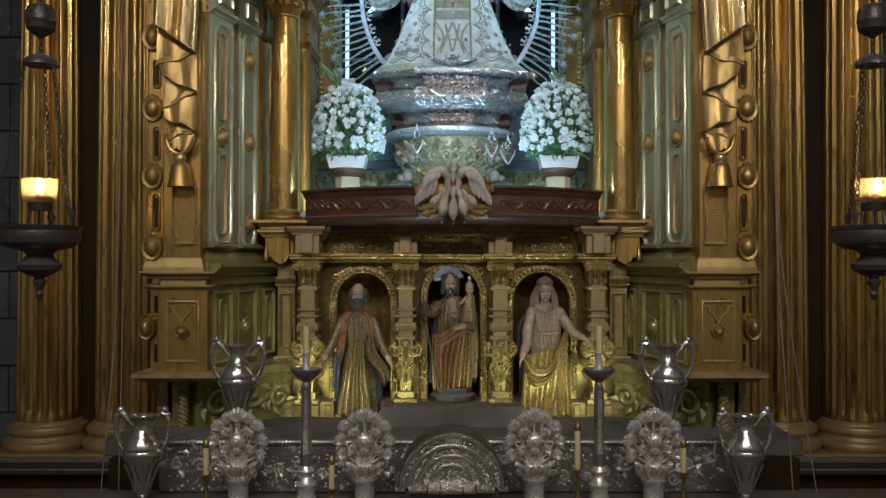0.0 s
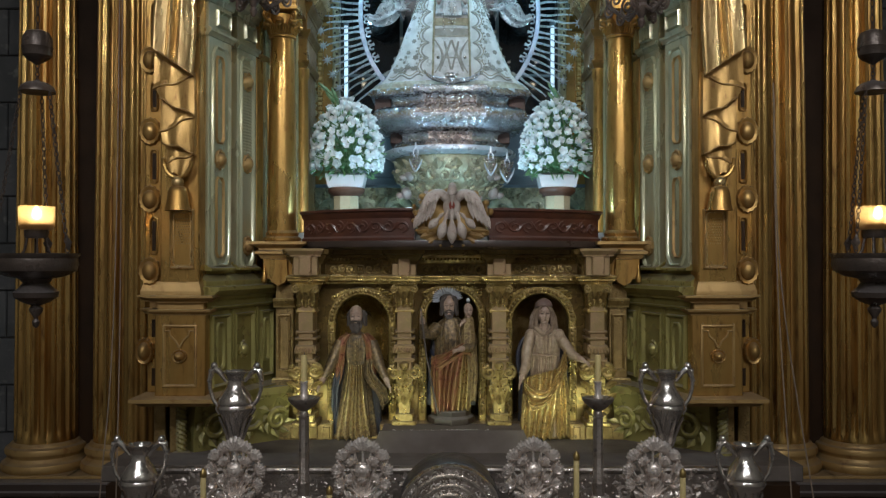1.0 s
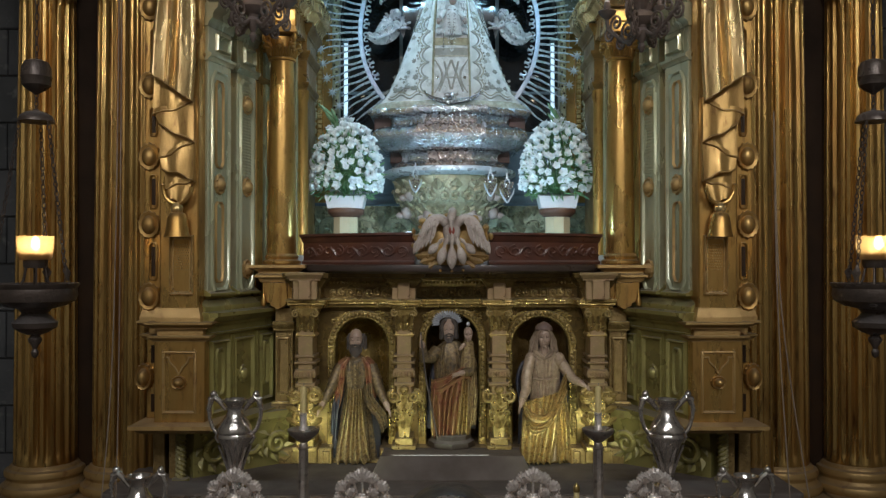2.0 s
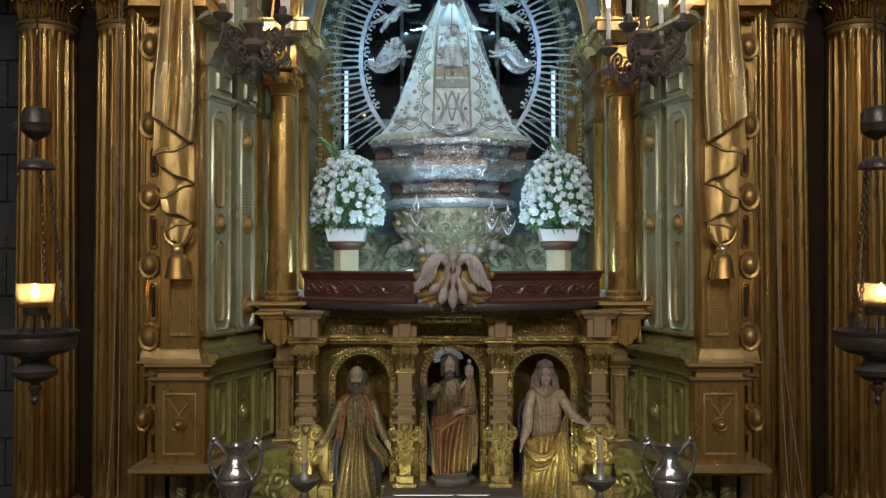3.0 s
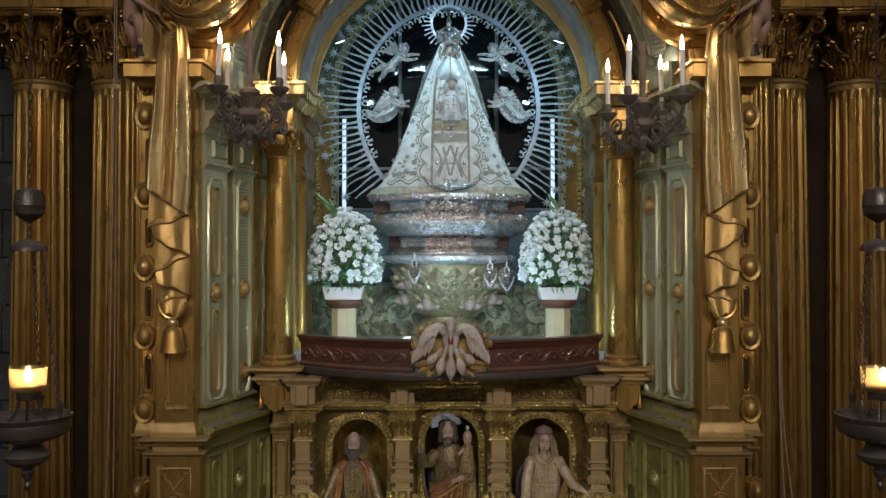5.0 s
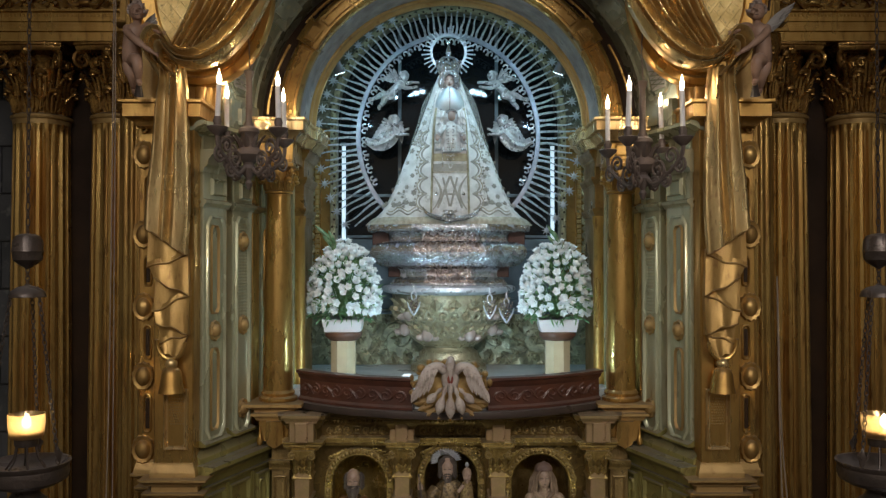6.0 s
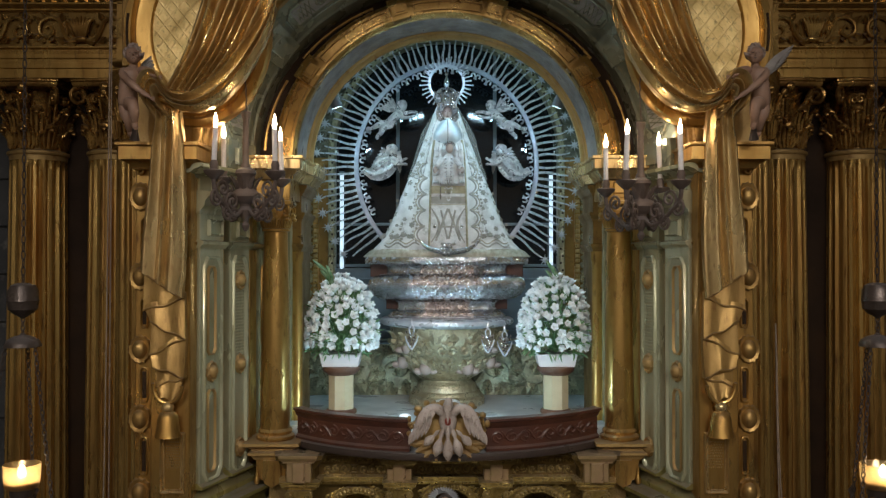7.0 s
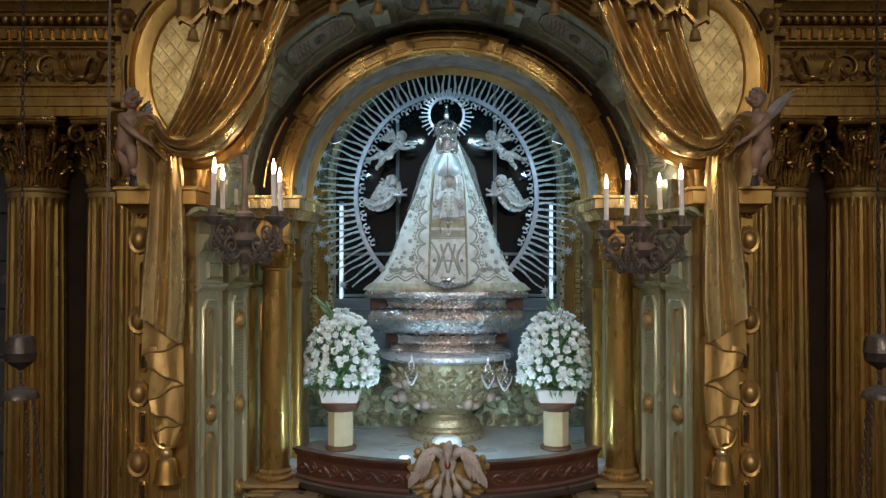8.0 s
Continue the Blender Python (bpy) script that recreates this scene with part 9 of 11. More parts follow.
def veiled_statue():
    x, y, z = 0.585, 5.36, 1.462
    b = B()
    def V(dx, dy, dz):
        return (x + dx, y + dy, z + dz)
    robe(b, x, y, [(z - 0.077, 0.13, 0.095), (z + 0.03, 0.12, 0.095), (z + 0.2, 0.11, 0.088), (z + 0.36, 0.096, 0.078), (z + 0.48, 0.10, 0.073), (z + 0.57, 0.088, 0.062), (z + 0.62, 0.04, 0.04)], 12, 0.06, 88, 0)
    cloth(b, [V(-0.05, -0.068, 0.43), V(-0.055, -0.085, 0.34), V(-0.06, -0.09, 0.22)], [V(0.05, -0.068, 0.43), V(0.055, -0.085, 0.34), V(0.06, -0.09, 0.22)], 7.0, 0.014, 0.03, 70, 14, 0.7, 0.1, 0.4, 0.0, 0)
    cloth(b, [V(-0.06, -0.05, 0.60), V(-0.066, -0.078, 0.53), V(-0.052, -0.078, 0.44)], [V(0.06, -0.05, 0.60), V(0.066, -0.078, 0.53), V(0.052, -0.078, 0.44)], 5.0, 0.010, 0.03, 60, 12, 0.9, 0.1, 0.6, 0.0, 0)
    tube(b, [V(-0.075, -0.06, 0.43), V(0.0, -0.098, 0.425), V(0.075, -0.06, 0.43)], 0.008, 7, mat=0)
    robe(b, x, y + 0.035, [(z - 0.06, 0.155, 0.078), (z + 0.3, 0.15, 0.078), (z + 0.48, 0.14, 0.072), (z + 0.60, 0.07, 0.05)], 9, 0.07, 64, 2)
    # gold mantle gathered up in one hand and falling from it
    cloth(b, [V(-0.145, -0.125, 0.30), V(-0.09, -0.145, 0.235), V(0.0, -0.145, 0.225), V(0.06, -0.125, 0.33), V(0.125, -0.075, 0.475)], [V(-0.145, -0.12, 0.22), V(-0.10, -0.135, 0.10), V(-0.01, -0.135, 0.12), V(0.07, -0.12, 0.22), V(0.135, -0.07, 0.33)], 4.0, 0.024, 0.03, 52, 26, 0.7, 0.2, 0.3, 0.0, 1)
    cloth(b, [V(-0.14, -0.10, 0.29), V(-0.15, -0.115, 0.14), V(-0.165, -0.115, -0.077)], [V(0.105, -0.10, 0.36), V(0.075, -0.12, 0.16), V(0.03, -0.115, -0.077)], 6.0, 0.026, 0.03, 84, 18, 0.7, 0.1, 0.3, 0.012, 1)
    cloth(b, [V(0.05, -0.09, 0.30), V(0.06, -0.10, 0.15), V(0.065, -0.10, -0.077)], [V(0.13, -0.05, 0.34), V(0.15, -0.06, 0.15), V(0.155, -0.06, -0.077)], 3.0, 0.024, 0.03, 40, 18, 0.7, 0.1, 0.3, 0.012, 1)
    arm(b, [V(-0.095, -0.04, 0.54), V(-0.12, -0.07, 0.44), V(-0.125, -0.11, 0.37), V(-0.15, -0.15, 0.315)], [0.034, 0.034, 0.032, 0.024], 0, 3)
    arm(b, [V(0.10, -0.03, 0.53), V(0.14, -0.06, 0.465), V(0.165, -0.09, 0.43), V(0.20, -0.12, 0.415)], [0.034, 0.034, 0.030, 0.024], 0, 3)
    carved_head(b, V(-0.006, -0.040, 0.690), 0.98, 3, 5)
    for h in (-1, 1):
        for k in range(5):
            w = 0.006 * math.sin(2.1 * k)
            tube(b, catmull([V(-0.006 + h * (0.012 + 0.004 * k), -0.080 + 0.012 * k, 0.742), V(-0.006 + h * (0.040 + 0.003 * k), -0.062 + 0.014 * k, 0.705), V(-0.006 + h * (0.046 + 0.006 * k + w), -0.055 + 0.014 * k, 0.655), V(-0.006 + h * (0.048 + 0.009 * k - w), -0.055 + 0.012 * k, 0.615), V(-0.006 + h * (0.062 + 0.010 * k), -0.055 + 0.010 * k, 0.56 - 0.008 * k)], 8), [0.005, 0.008, 0.010, 0.009, 0.011, 0.009, 0.011, 0.008, 0.004], 7, mat=4)
        ball(b, V(h * 0.088, -0.03, 0.545), (0.038, 0.042, 0.045), 14, 9, 0)
    # soft cap drawn over the brow
    skin(b, [[(x - 0.006 + r * (1 + 0.03 * math.sin(7 * a)) * math.cos(a), y - 0.030 + 1.05 * r * math.sin(a) - o, z + zz + 0.012 * max(0.0, -math.sin(a))) for a in (2 * math.pi * i / 32 for i in range(32))] for zz, r, o in
             ((0.722, 0.044, 0.002), (0.722, 0.052, 0.004), (0.735, 0.055, 0.003), (0.751, 0.050, 0.0), (0.764, 0.037, -0.002), (0.771, 0.018, -0.004), (0.772, 0.003, -0.005))], mat=6)
    skin(b, [[(x - 0.006 + rx * (1 + 0.05 * math.sin(9 * a)) * math.cos(a), y - 0.012 + ry * math.sin(a), zz) for a in (math.pi * (-0.06 + 1.12 * i / 30) for i in range(31))] for zz, rx, ry in
             ((z + 0.55, 0.080, 0.06), (z + 0.60, 0.070, 0.056), (z + 0.66, 0.060, 0.054), (z + 0.72, 0.054, 0.052), (z + 0.765, 0.036, 0.036))], closed_u=False, mat=4)
    # hem of the dark cloak that arches out behind one arm
    tube(b, catmull([V(-0.08, 0.0, 0.56), V(-0.145, -0.01, 0.50), V(-0.168, -0.015, 0.40), V(-0.15, -0.01, 0.28)], 14), 0.014, 8, mat=2)
    # rolled collar that crosses under the chin
    for h in (-1, 1):
        tube(b, catmull([V(-0.006 + h * 0.060, -0.02, 0.606), V(-0.006 + h * 0.048, -0.062, 0.590), V(-0.006 + h * 0.016, -0.086, 0.566), V(-0.006 - h * 0.014, -0.088, 0.552)], 9), [0.012, 0.014, 0.015, 0.015, 0.014, 0.013, 0.012, 0.010, 0.008, 0.005], 8, mat=4 if h > 0 else 0)
        tube(b, catmull([V(-0.006 + h * 0.066, -0.02, 0.588), V(-0.006 + h * 0.056, -0.068, 0.568), V(-0.006 + h * 0.02, -0.086, 0.545)], 7), [0.010, 0.012, 0.012, 0.011, 0.010, 0.009, 0.007, 0.005], 8, mat=0)
    single("veiled_statue", b, [POLYBEIGE, POLYGOLD, POLYBLUE, SKINWOOD, POLYMOTTLE2, HAIR, POLYMAUVE], "painted wooden statue of a veiled woman in beige and gold", "statue")


elder_statue()
staff_statue()
veiled_statue()

# ---- the altar table and its silver ----
WAX = surf("yellow_wax", (0.62, 0.50, 0.22), (0.56, 0.43, 0.18), 0.5, 0, 12, 0.05, 40)
BRASS = surf("old_brass", (0.40, 0.29, 0.11), (0.28, 0.19, 0.07), 0.35, 0.9, 10, 0.1, 60)
SILVER_BRIGHT = surf("polished_silver", (0.74, 0.68, 0.62), (0.58, 0.525, 0.475), 0.26, 0.95, 10, 0.25, 60, spread=0.08)
SILVER_URN = surf("dull_polished_silver", (0.76, 0.70, 0.645), (0.55, 0.50, 0.455), 0.19, 0.92, 12, 0.25, 50, c3=(0.24, 0.22, 0.21), spread=0.09)
BLACKENED = surf("blackened_silver", (0.14, 0.125, 0.12), (0.09, 0.08, 0.08), 0.4, 0.6, 7, 0.3, 60)


STEPTUBE = surf("lit_step_tube", (0.9, 0.9, 0.86), (0.9, 0.9, 0.86), 0.4, 0, 2, 0, 10, emit=((1.0, 0.98, 0.86), 1.4))


def altar():
    t = thing("altar_table", (0, 4.0, 0.0), "altar table covered with grey-brown cloth", "altar")
    b = B()
    plansweep(b, [(-1.95, 3.55), (1.95, 3.55)], [(-0.75, 1.13), (0.0, 1.13), (0.02, 1.14), (0.02, 1.165), (0.0, 1.17), (-0.75, 1.17)])
    part("tabletop", b, CLOTH, t)
    b = B()
    box(b, -1.85, 1.85, 3.62, 4.5, 0.0, 1.13, 0.01)
    part("front", b, CLOTH, t)
    t = thing("silver_gradine", (0, 4.3, 1.17), "chased silver altar step with dense repousse ornament", "gradine")
    b = B()
    box(b, -1.50, 1.42, 4.30, 4.62, 1.17, 1.425, 0.006)
    part("body", b, SILVER_DARK, t)
    b = B()
    plansweep(b, [(-1.5, 4.30), (1.42, 4.30)], [(-0.06, 1.405), (0.0, 1.405), (0.012, 1.412), (0.015, 1.425), (0.01, 1.435), (-0.06, 1.436)])
    part("rim", b, SILVER_DARK, t)
    r = rng(21)
    # repousse scrolls in panels
    x = -1.46
    b = B()
    while x < 1.34:
        hand = 1 if r.random() < 0.5 else -1
        tube(b, spiral(x + r.uniform(0.03, 0.07), 4.297, r.uniform(1.23, 1.36), r.uniform(0.024, 0.040), 1.4, a0=r.uniform(0, 6), hand=hand, n=16), [0.011 - 0.005 * i / 15 for i in range(16)], 6)
        for k in range(4):
            a = r.uniform(0, 6.28)
            c = Vector((x + 0.05 + 0.05 * math.cos(a), 4.297, 1.33 + 0.055 * math.sin(a)))
            leaf(b, c, c + Vector((0.04 * math.cos(a + 0.5), -0.004, 0.04 * math.sin(a + 0.5))), 0.028, (0, -0.014, 0), n=4, lobes=2)
        for k in range(20):
            ball(b, (x + r.uniform(0, 0.1), 4.298, r.uniform(1.18, 1.395)), (r.uniform(0.004, 0.010), 0.008, r.uniform(0.004, 0.010)), 6, 4)
        x += 0.104
    tagged(part("repousse", b, SILVER_OLD, t, "embossed scrolls and buds"), kind="stuff")
    b = B()
    box(b, -1.9, 1.9, 4.62, 5.34, 1.28, 1.365, 0.006)
    box(b, -1.52, 1.44, 4.33, 4.60, 1.425, 1.441, 0.004)
    single("rear_shelf", b, CLOTH, "grey shelf behind the silver altar step", "shelf", kind="structure")
    b = B()
    box(b, -1.85, 1.85, 4.55, 5.6, 0.0, 1.28)
    single("altar_core", b, SHADOWWOOD, "dark core of the altar under the shelf", "wall", kind="structure")
    b = B()
    # throne step in front of the lower niches
    skin(b, [[(-w, y, z), (w, y, z), (w, 4.992, z), (-w, 4.992, z)] for w, y, z in ((0.475, 4.90, 1.365), (0.42, 4.966, 1.481), (0.418, 4.972, 1.487))])
    box(b, -0.415, 0.415, 4.985, 5.29, 1.365, 1.45)
    box(b, -0.418, 0.418, 5.06, 5.29, 1.40, 1.466, 0.004)
    single("throne_step", b, CLOTH, "raised grey-brown step before the lower niches", "step")
    # two lit tubes lying end to end in the groove of the step
    for x0, x1, label in ((-0.35, 0.008, "longer lit white light tube lying in the step's groove"), (0.022, 0.218, "shorter lit white light tube lying in the step's groove")):
        t = thing("light_tube", ((x0 + x1) / 2, 5.028, 1.45), label, "lamp", "light tubes of the step")
        b = B()
        tube(b, [(x0 + 0.012, 5.028, 1.471), (x1 - 0.012, 5.028, 1.471)], 0.009, 10)
        part("tube", b, STEPTUBE, t)
        for x in (x0, x1 - 0.012):
            b = B()
            box(b, x, x + 0.012, 5.018, 5.038, 1.448, 1.481, 0.002)
            part("socket", b, POTWHITE, t)


def silver_fan():
    """Half-round silver canopy of the tabernacle."""
    t = thing("silver_canopy", (-0.02, 3.95, 1.17), "half-round chased silver canopy with ringed bands", "canopy")
    cx, z0 = -0.02, 1.285
    b = B()
    arcsweep(b, [(0.01, 3.99), (0.247, 3.99), (0.252, 4.0), (0.245, 4.24), (0.2, 4.28), (0.01, 4.28)], z0, 0, 180, 32, cx)
    part("hood", b, BLACKENED, t, "dark domed back")
    for r0, r1, y0, y1 in ((0.198, 0.246, 3.962, 3.945), (0.149, 0.198, 3.974, 3.957), (0.103, 0.149, 3.984, 3.969), (0.002, 0.103, 3.986, 3.979)):
        b = B()
        arcsweep(b, [(r0, 3.992), (r0, y0), ((r0 + r1) / 2, (y0 + y1) / 2 + 0.002), (r1 - 0.010, y1 + 0.002), (r1 - 0.008, y1 - 0.005), (r1 - 0.002, y1 - 0.005), (r1, y1 + 0.004), (r1, 3.992)], z0, 0, 180, 40, cx)
        band = part("band", b, SILVER_BRIGHT, t)
        b = B()
        g = rng(int(r1 * 1000))
        for i in range(int(520 * r1)):
            a, rm = math.pi * g.uniform(0.02, 0.98), g.uniform(r0 + 0.012, r1 - 0.016)
            y = y0 + (y1 - y0) * (rm - r0) / (r1 - r0)
            ball(b, (cx + rm * math.cos(a), y, z0 + rm * math.sin(a)), (g.uniform(0.002, 0.006), 0.0016, g.uniform(0.002, 0.006)), 6, 4)
        tagged(part("chasing", b, SILVER_OLD, band), kind="stuff")
    for i, (x0, x1, y) in enumerate(((-0.265, -0.215, 3.95), (-0.20, -0.115, 3.93), (-0.11, -0.055, 3.915), (-0.05, 0.05, 3.91), (0.055, 0.11, 3.915), (0.115, 0.20, 3.93), (0.215, 0.265, 3.95))):
        b = B()
        box(b, cx + x0, cx + x1, y, 4.0, 1.268, 1.285, 0.004)
        part("ledge_plate", b, SILVER_BRIGHT, t)
    b = B()
    box(b, cx - 0.23, cx + 0.23, 3.97, 4.25, 1.17, 1.268, 0.006)
    part("box", b, BLACKENED, t)


def silver_palm(x, y, label):
    """A flat silver bouquet on a turned foot."""
    t = thing("silver_bouquet", (x, y, 1.17), label, "ornament", "silver bouquets")
    b = B()
    lathe(b, [(0.062, 1.17), (0.064, 1.18), (0.055, 1.19), (0.048, 1.20), (0.05, 1.27), (0.06, 1.285), (0.062, 1.295), (0.05, 1.30)], x, y, 20)
    part("foot", b, SILVER_OLD, t)
    b = B()
    for i in range(9):
        a = radians(200 + 140 * i / 8)
        leaf(b, (x + 0.02 * math.cos(a), y, 1.345 + 0.02 * math.sin(a)), (x + 0.085 * math.cos(a) * 1.1, y - 0.01, 1.355 + 0.055 * math.sin(a)), 0.045, (0, -0.02, 0), n=4)
    for i in range(7):
        leaf(b, (x + (i - 3) * 0.014, y - 0.005, 1.30), (x + (i - 3) * 0.032, y - 0.025, 1.345), 0.036, (0, -0.018, 0), n=4)
    part("calyx", b, SILVER_OLD, t)
    # stems that fan out of the cup
    b = B()
    heads = [(-0.088, 1.405, 165, 0.040), (0.088, 1.405, 15, 0.040), (-0.098, 1.468, 150, 0.044), (0.098, 1.468, 30, 0.044), (-0.080, 1.528, 128, 0.047), (0.080, 1.528, 52, 0.047), (-0.040, 1.562, 108, 0.047), (0.040, 1.562, 72, 0.047), (0.0, 1.572, 90, 0.056),
             (-0.042, 1.505, 118, 0.036), (0.042, 1.505, 62, 0.036), (-0.045, 1.43, 150, 0.034), (0.045, 1.43, 30, 0.034), (0.0, 1.415, 90, 0.030)]
    for dx, z, deg, size in heads:
        tube(b, catmull([(x + dx * 0.12, y, 1.345), (x + dx * 0.55, y - 0.004, 1.345 + (z - 1.345) * 0.55), (x + dx, y - 0.006, z)], 6), 0.0065, 6)
    part("stem_spray", b, SILVER_OLD, t)
    # fluted shells and tulips, each a fan of ribbed lobes
    for k, (dx, z, deg, size) in enumerate(heads):
        b = B()
        size *= 1.08
        c = Vector((x + dx, y - 0.010 - (0.012 if k > 8 else 0.0), z))
        wide = 3 if k == 8 else 2
        up = Vector((math.cos(radians(deg)), 0, math.sin(radians(deg))))
        ball(b, c + up * size * 0.42, (size * 0.52, 0.014, size * 0.52), 14, 8)
        for h in range(-wide, wide + 1):
            a = radians(deg + h * 19)
            e = Vector((math.cos(a), 0, math.sin(a)))
            L = size * (1.0 - 0.05 * abs(h))
            tube(b, [c, c + e * L * 0.35 + Vector((0, -0.014, 0)), c + e * L * 0.72 + Vector((0, -0.017, 0)), c + e * L * 1.0 + Vector((0, -0.008, 0)), c + e * L * 1.1], [size * 0.12, size * 0.19, size * 0.22, size * 0.18, size * 0.07], 8)
        for h in (-1, 1):
            a = radians(deg + h * 62)
            e = Vector((math.cos(a), 0, math.sin(a)))
            leaf(b, c, c + e * size * 0.95 + Vector((0, -0.01, 0)), size * 0.42, (0, -0.012, 0), n=5, lobes=0)
        part("bloom", b, SILVER_OLD, t)
    # full rosette in the middle
    b = B()
    c = Vector((x, y - 0.026, 1.478))
    ball(b, c + Vector((0, -0.004, 0)), (0.036, 0.02, 0.036), 16, 9)
    ball(b, c + Vector((0, -0.018, 0)), 0.017, 10, 7)
    for n, rr, q in ((10, 0.033, 0.0095), (7, 0.020, 0.0085)):
        for k in range(n):
            a = 2 * math.pi * k / n
            e = Vector((math.cos(a), 0, math.sin(a)))
            ball(b, c + e * rr + Vector((0, -0.006 if n == 7 else 0.002, 0)), q, 8, 5)
    part("rosette", b, SILVER_OLD, t)
    # cup of broad petals
    b = B()
    lathe(b, [(0.03, 1.295), (0.045, 1.31), (0.052, 1.335), (0.05, 1.35), (0.03, 1.345)], x, y, 24)
    for k in range(14):
        a = 2 * math.pi * k / 14
        e = Vector((math.cos(a), math.sin(a), 0))
        o = Vector((x, y, 0))
        tube(b, [o + e * 0.035 + Vector((0, 0, 1.298)), o + e * 0.058 + Vector((0, 0, 1.325)), o + e * 0.078 + Vector((0, 0, 1.362)), o + e * 0.092 + Vector((0, 0, 1.372))], [0.008, 0.014, 0.014, 0.005], 7)
    part("cup", b, SILVER_OLD, t)


def urn(x, y, z, sc, label):
    """A two-handled silver vase."""
    t = thing("silver_urn", (x, y, z), label, "vase", "silver urns")
    q = lambda r, h: (r * sc, z + h * sc)
    b = B()
    lathe(b, [q(0.055, 0.0), q(0.057, 0.012), q(0.045, 0.02), q(0.022, 0.035), q(0.02, 0.045), q(0.03, 0.055)], x, y, 24)
    part("foot", b, SILVER_URN, t)
    b = B()
    lathe(b, [q(0.022, 0.05), q(0.028, 0.08), q(0.042, 0.14), q(0.063, 0.20), q(0.078, 0.225), q(0.079, 0.235), q(0.074, 0.245), q(0.076, 0.25), q(0.072, 0.27), q(0.056, 0.30), q(0.04, 0.32), q(0.034, 0.34), q(0.035, 0.36), q(0.044, 0.378), q(0.056, 0.386), q(0.057, 0.392), q(0.05, 0.392), q(0.035, 0.375), q(0.03, 0.35)], x, y, 32,
          sq=lambda a: 1 + 0.012 * math.cos(16 * a))
    body = part("body", b, SILVER_URN, t)
    for i in range(10):
        b = B()
        a = 2 * math.pi * i / 10
        e = Vector((math.cos(a), math.sin(a), 0))
        c = Vector((x, y, z))
        leaf(b, c + e * 0.026 * sc + Vector((0, 0, 0.06 * sc)), c + e * 0.066 * sc + Vector((0, 0, 0.19 * sc)), 0.03 * sc, e * 0.008, n=4, lobes=1, side=Vector((-e.y, e.x, 0)))
        part("gadroon", b, SILVER_URN, body)
    for s in (-1, 1):
        b = B()
        pts = [(0.074, 0.235), (0.098, 0.265), (0.112, 0.31), (0.115, 0.355), (0.104, 0.39), (0.088, 0.40), (0.07, 0.385), (0.052, 0.36), (0.04, 0.345)]
        tube(b, [(x + s * u * sc, y, z + v * sc) for u, v in pts], [0.009 * sc] * 3 + [0.011 * sc, 0.015 * sc, 0.017 * sc, 0.013 * sc, 0.009 * sc, 0.008 * sc], 8)
        ball(b, (x + s * 0.094 * sc, y, z + 0.412 * sc), (0.016 * sc, 0.016 * sc, 0.02 * sc), 9, 6)
        ball(b, (x + s * 0.108 * sc, y, z + 0.392 * sc), 0.014 * sc, 8, 6)
        ball(b, (x + s * 0.117 * sc, y, z + 0.35 * sc), 0.011 * sc, 8, 6)
        tube(b, [(x + s * 0.07 * sc, y, z + 0.20 * sc), (x + s * 0.085 * sc, y, z + 0.225 * sc), (x + s * 0.078 * sc, y, z + 0.245 * sc)], 0.007 * sc, 6)
        part("handle", b, SILVER_URN, t)


def tall_candlestick(x, y):
    t = thing("tall_candlestick", (x, y, 1.17), "tall tarnished silver candlestick with a short yellow candle", "candlestick", "tall candlesticks")
    b = B()
    lathe(b, [(0.07, 1.17), (0.072, 1.185), (0.055, 1.20), (0.04, 1.235), (0.045, 1.26), (0.05, 1.28), (0.03, 1.30), (0.024, 1.32), (0.038, 1.335), (0.042, 1.345), (0.036, 1.355), (0.028, 1.37)], x, y, 22)
    part("foot", b, SILVER_OLD, t)
    b = B()
    rings = [[(x + r * math.cos(radians(22.5 + 45 * i)), y + r * math.sin(radians(22.5 + 45 * i)), z) for i in range(8)] for z, r in ((1.365, 0.03), (1.43, 0.032), (1.445, 0.026), (1.73, 0.023), (1.74, 0.028))]
    skin(b, rings)
    part("stem", b, SILVER_DARK, t, angle=20)
    b = B()
    lathe(b, [(0.018, 1.735), (0.022, 1.75), (0.016, 1.765), (0.03, 1.775), (0.06, 1.80), (0.074, 1.818), (0.075, 1.828), (0.07, 1.83), (0.04, 1.82), (0.022, 1.825)], x, y, 26)
    part("drip_pan", b, SILVER_DARK, t)
    b = B()
    lathe(b, [(0.02, 1.82), (0.022, 1.835), (0.016, 1.845), (0.018, 1.90), (0.02, 1.905), (0.015, 1.907)], x, y, 16)
    part("socket", b, SILVER_OLD, t)
    b = B()
    lathe(b, [(0.0145, 1.90), (0.0145, 2.02), (0.012, 2.03), (0.004, 2.032)], x, y, 14)
    part("candle", b, WAX, t, "short yellow wax candle")
    b = B()
    tube(b, [(x, y, 2.03), (x + 0.002, y, 2.045)], 0.002, 5)
    part("wick", b, BLACKENED, t)


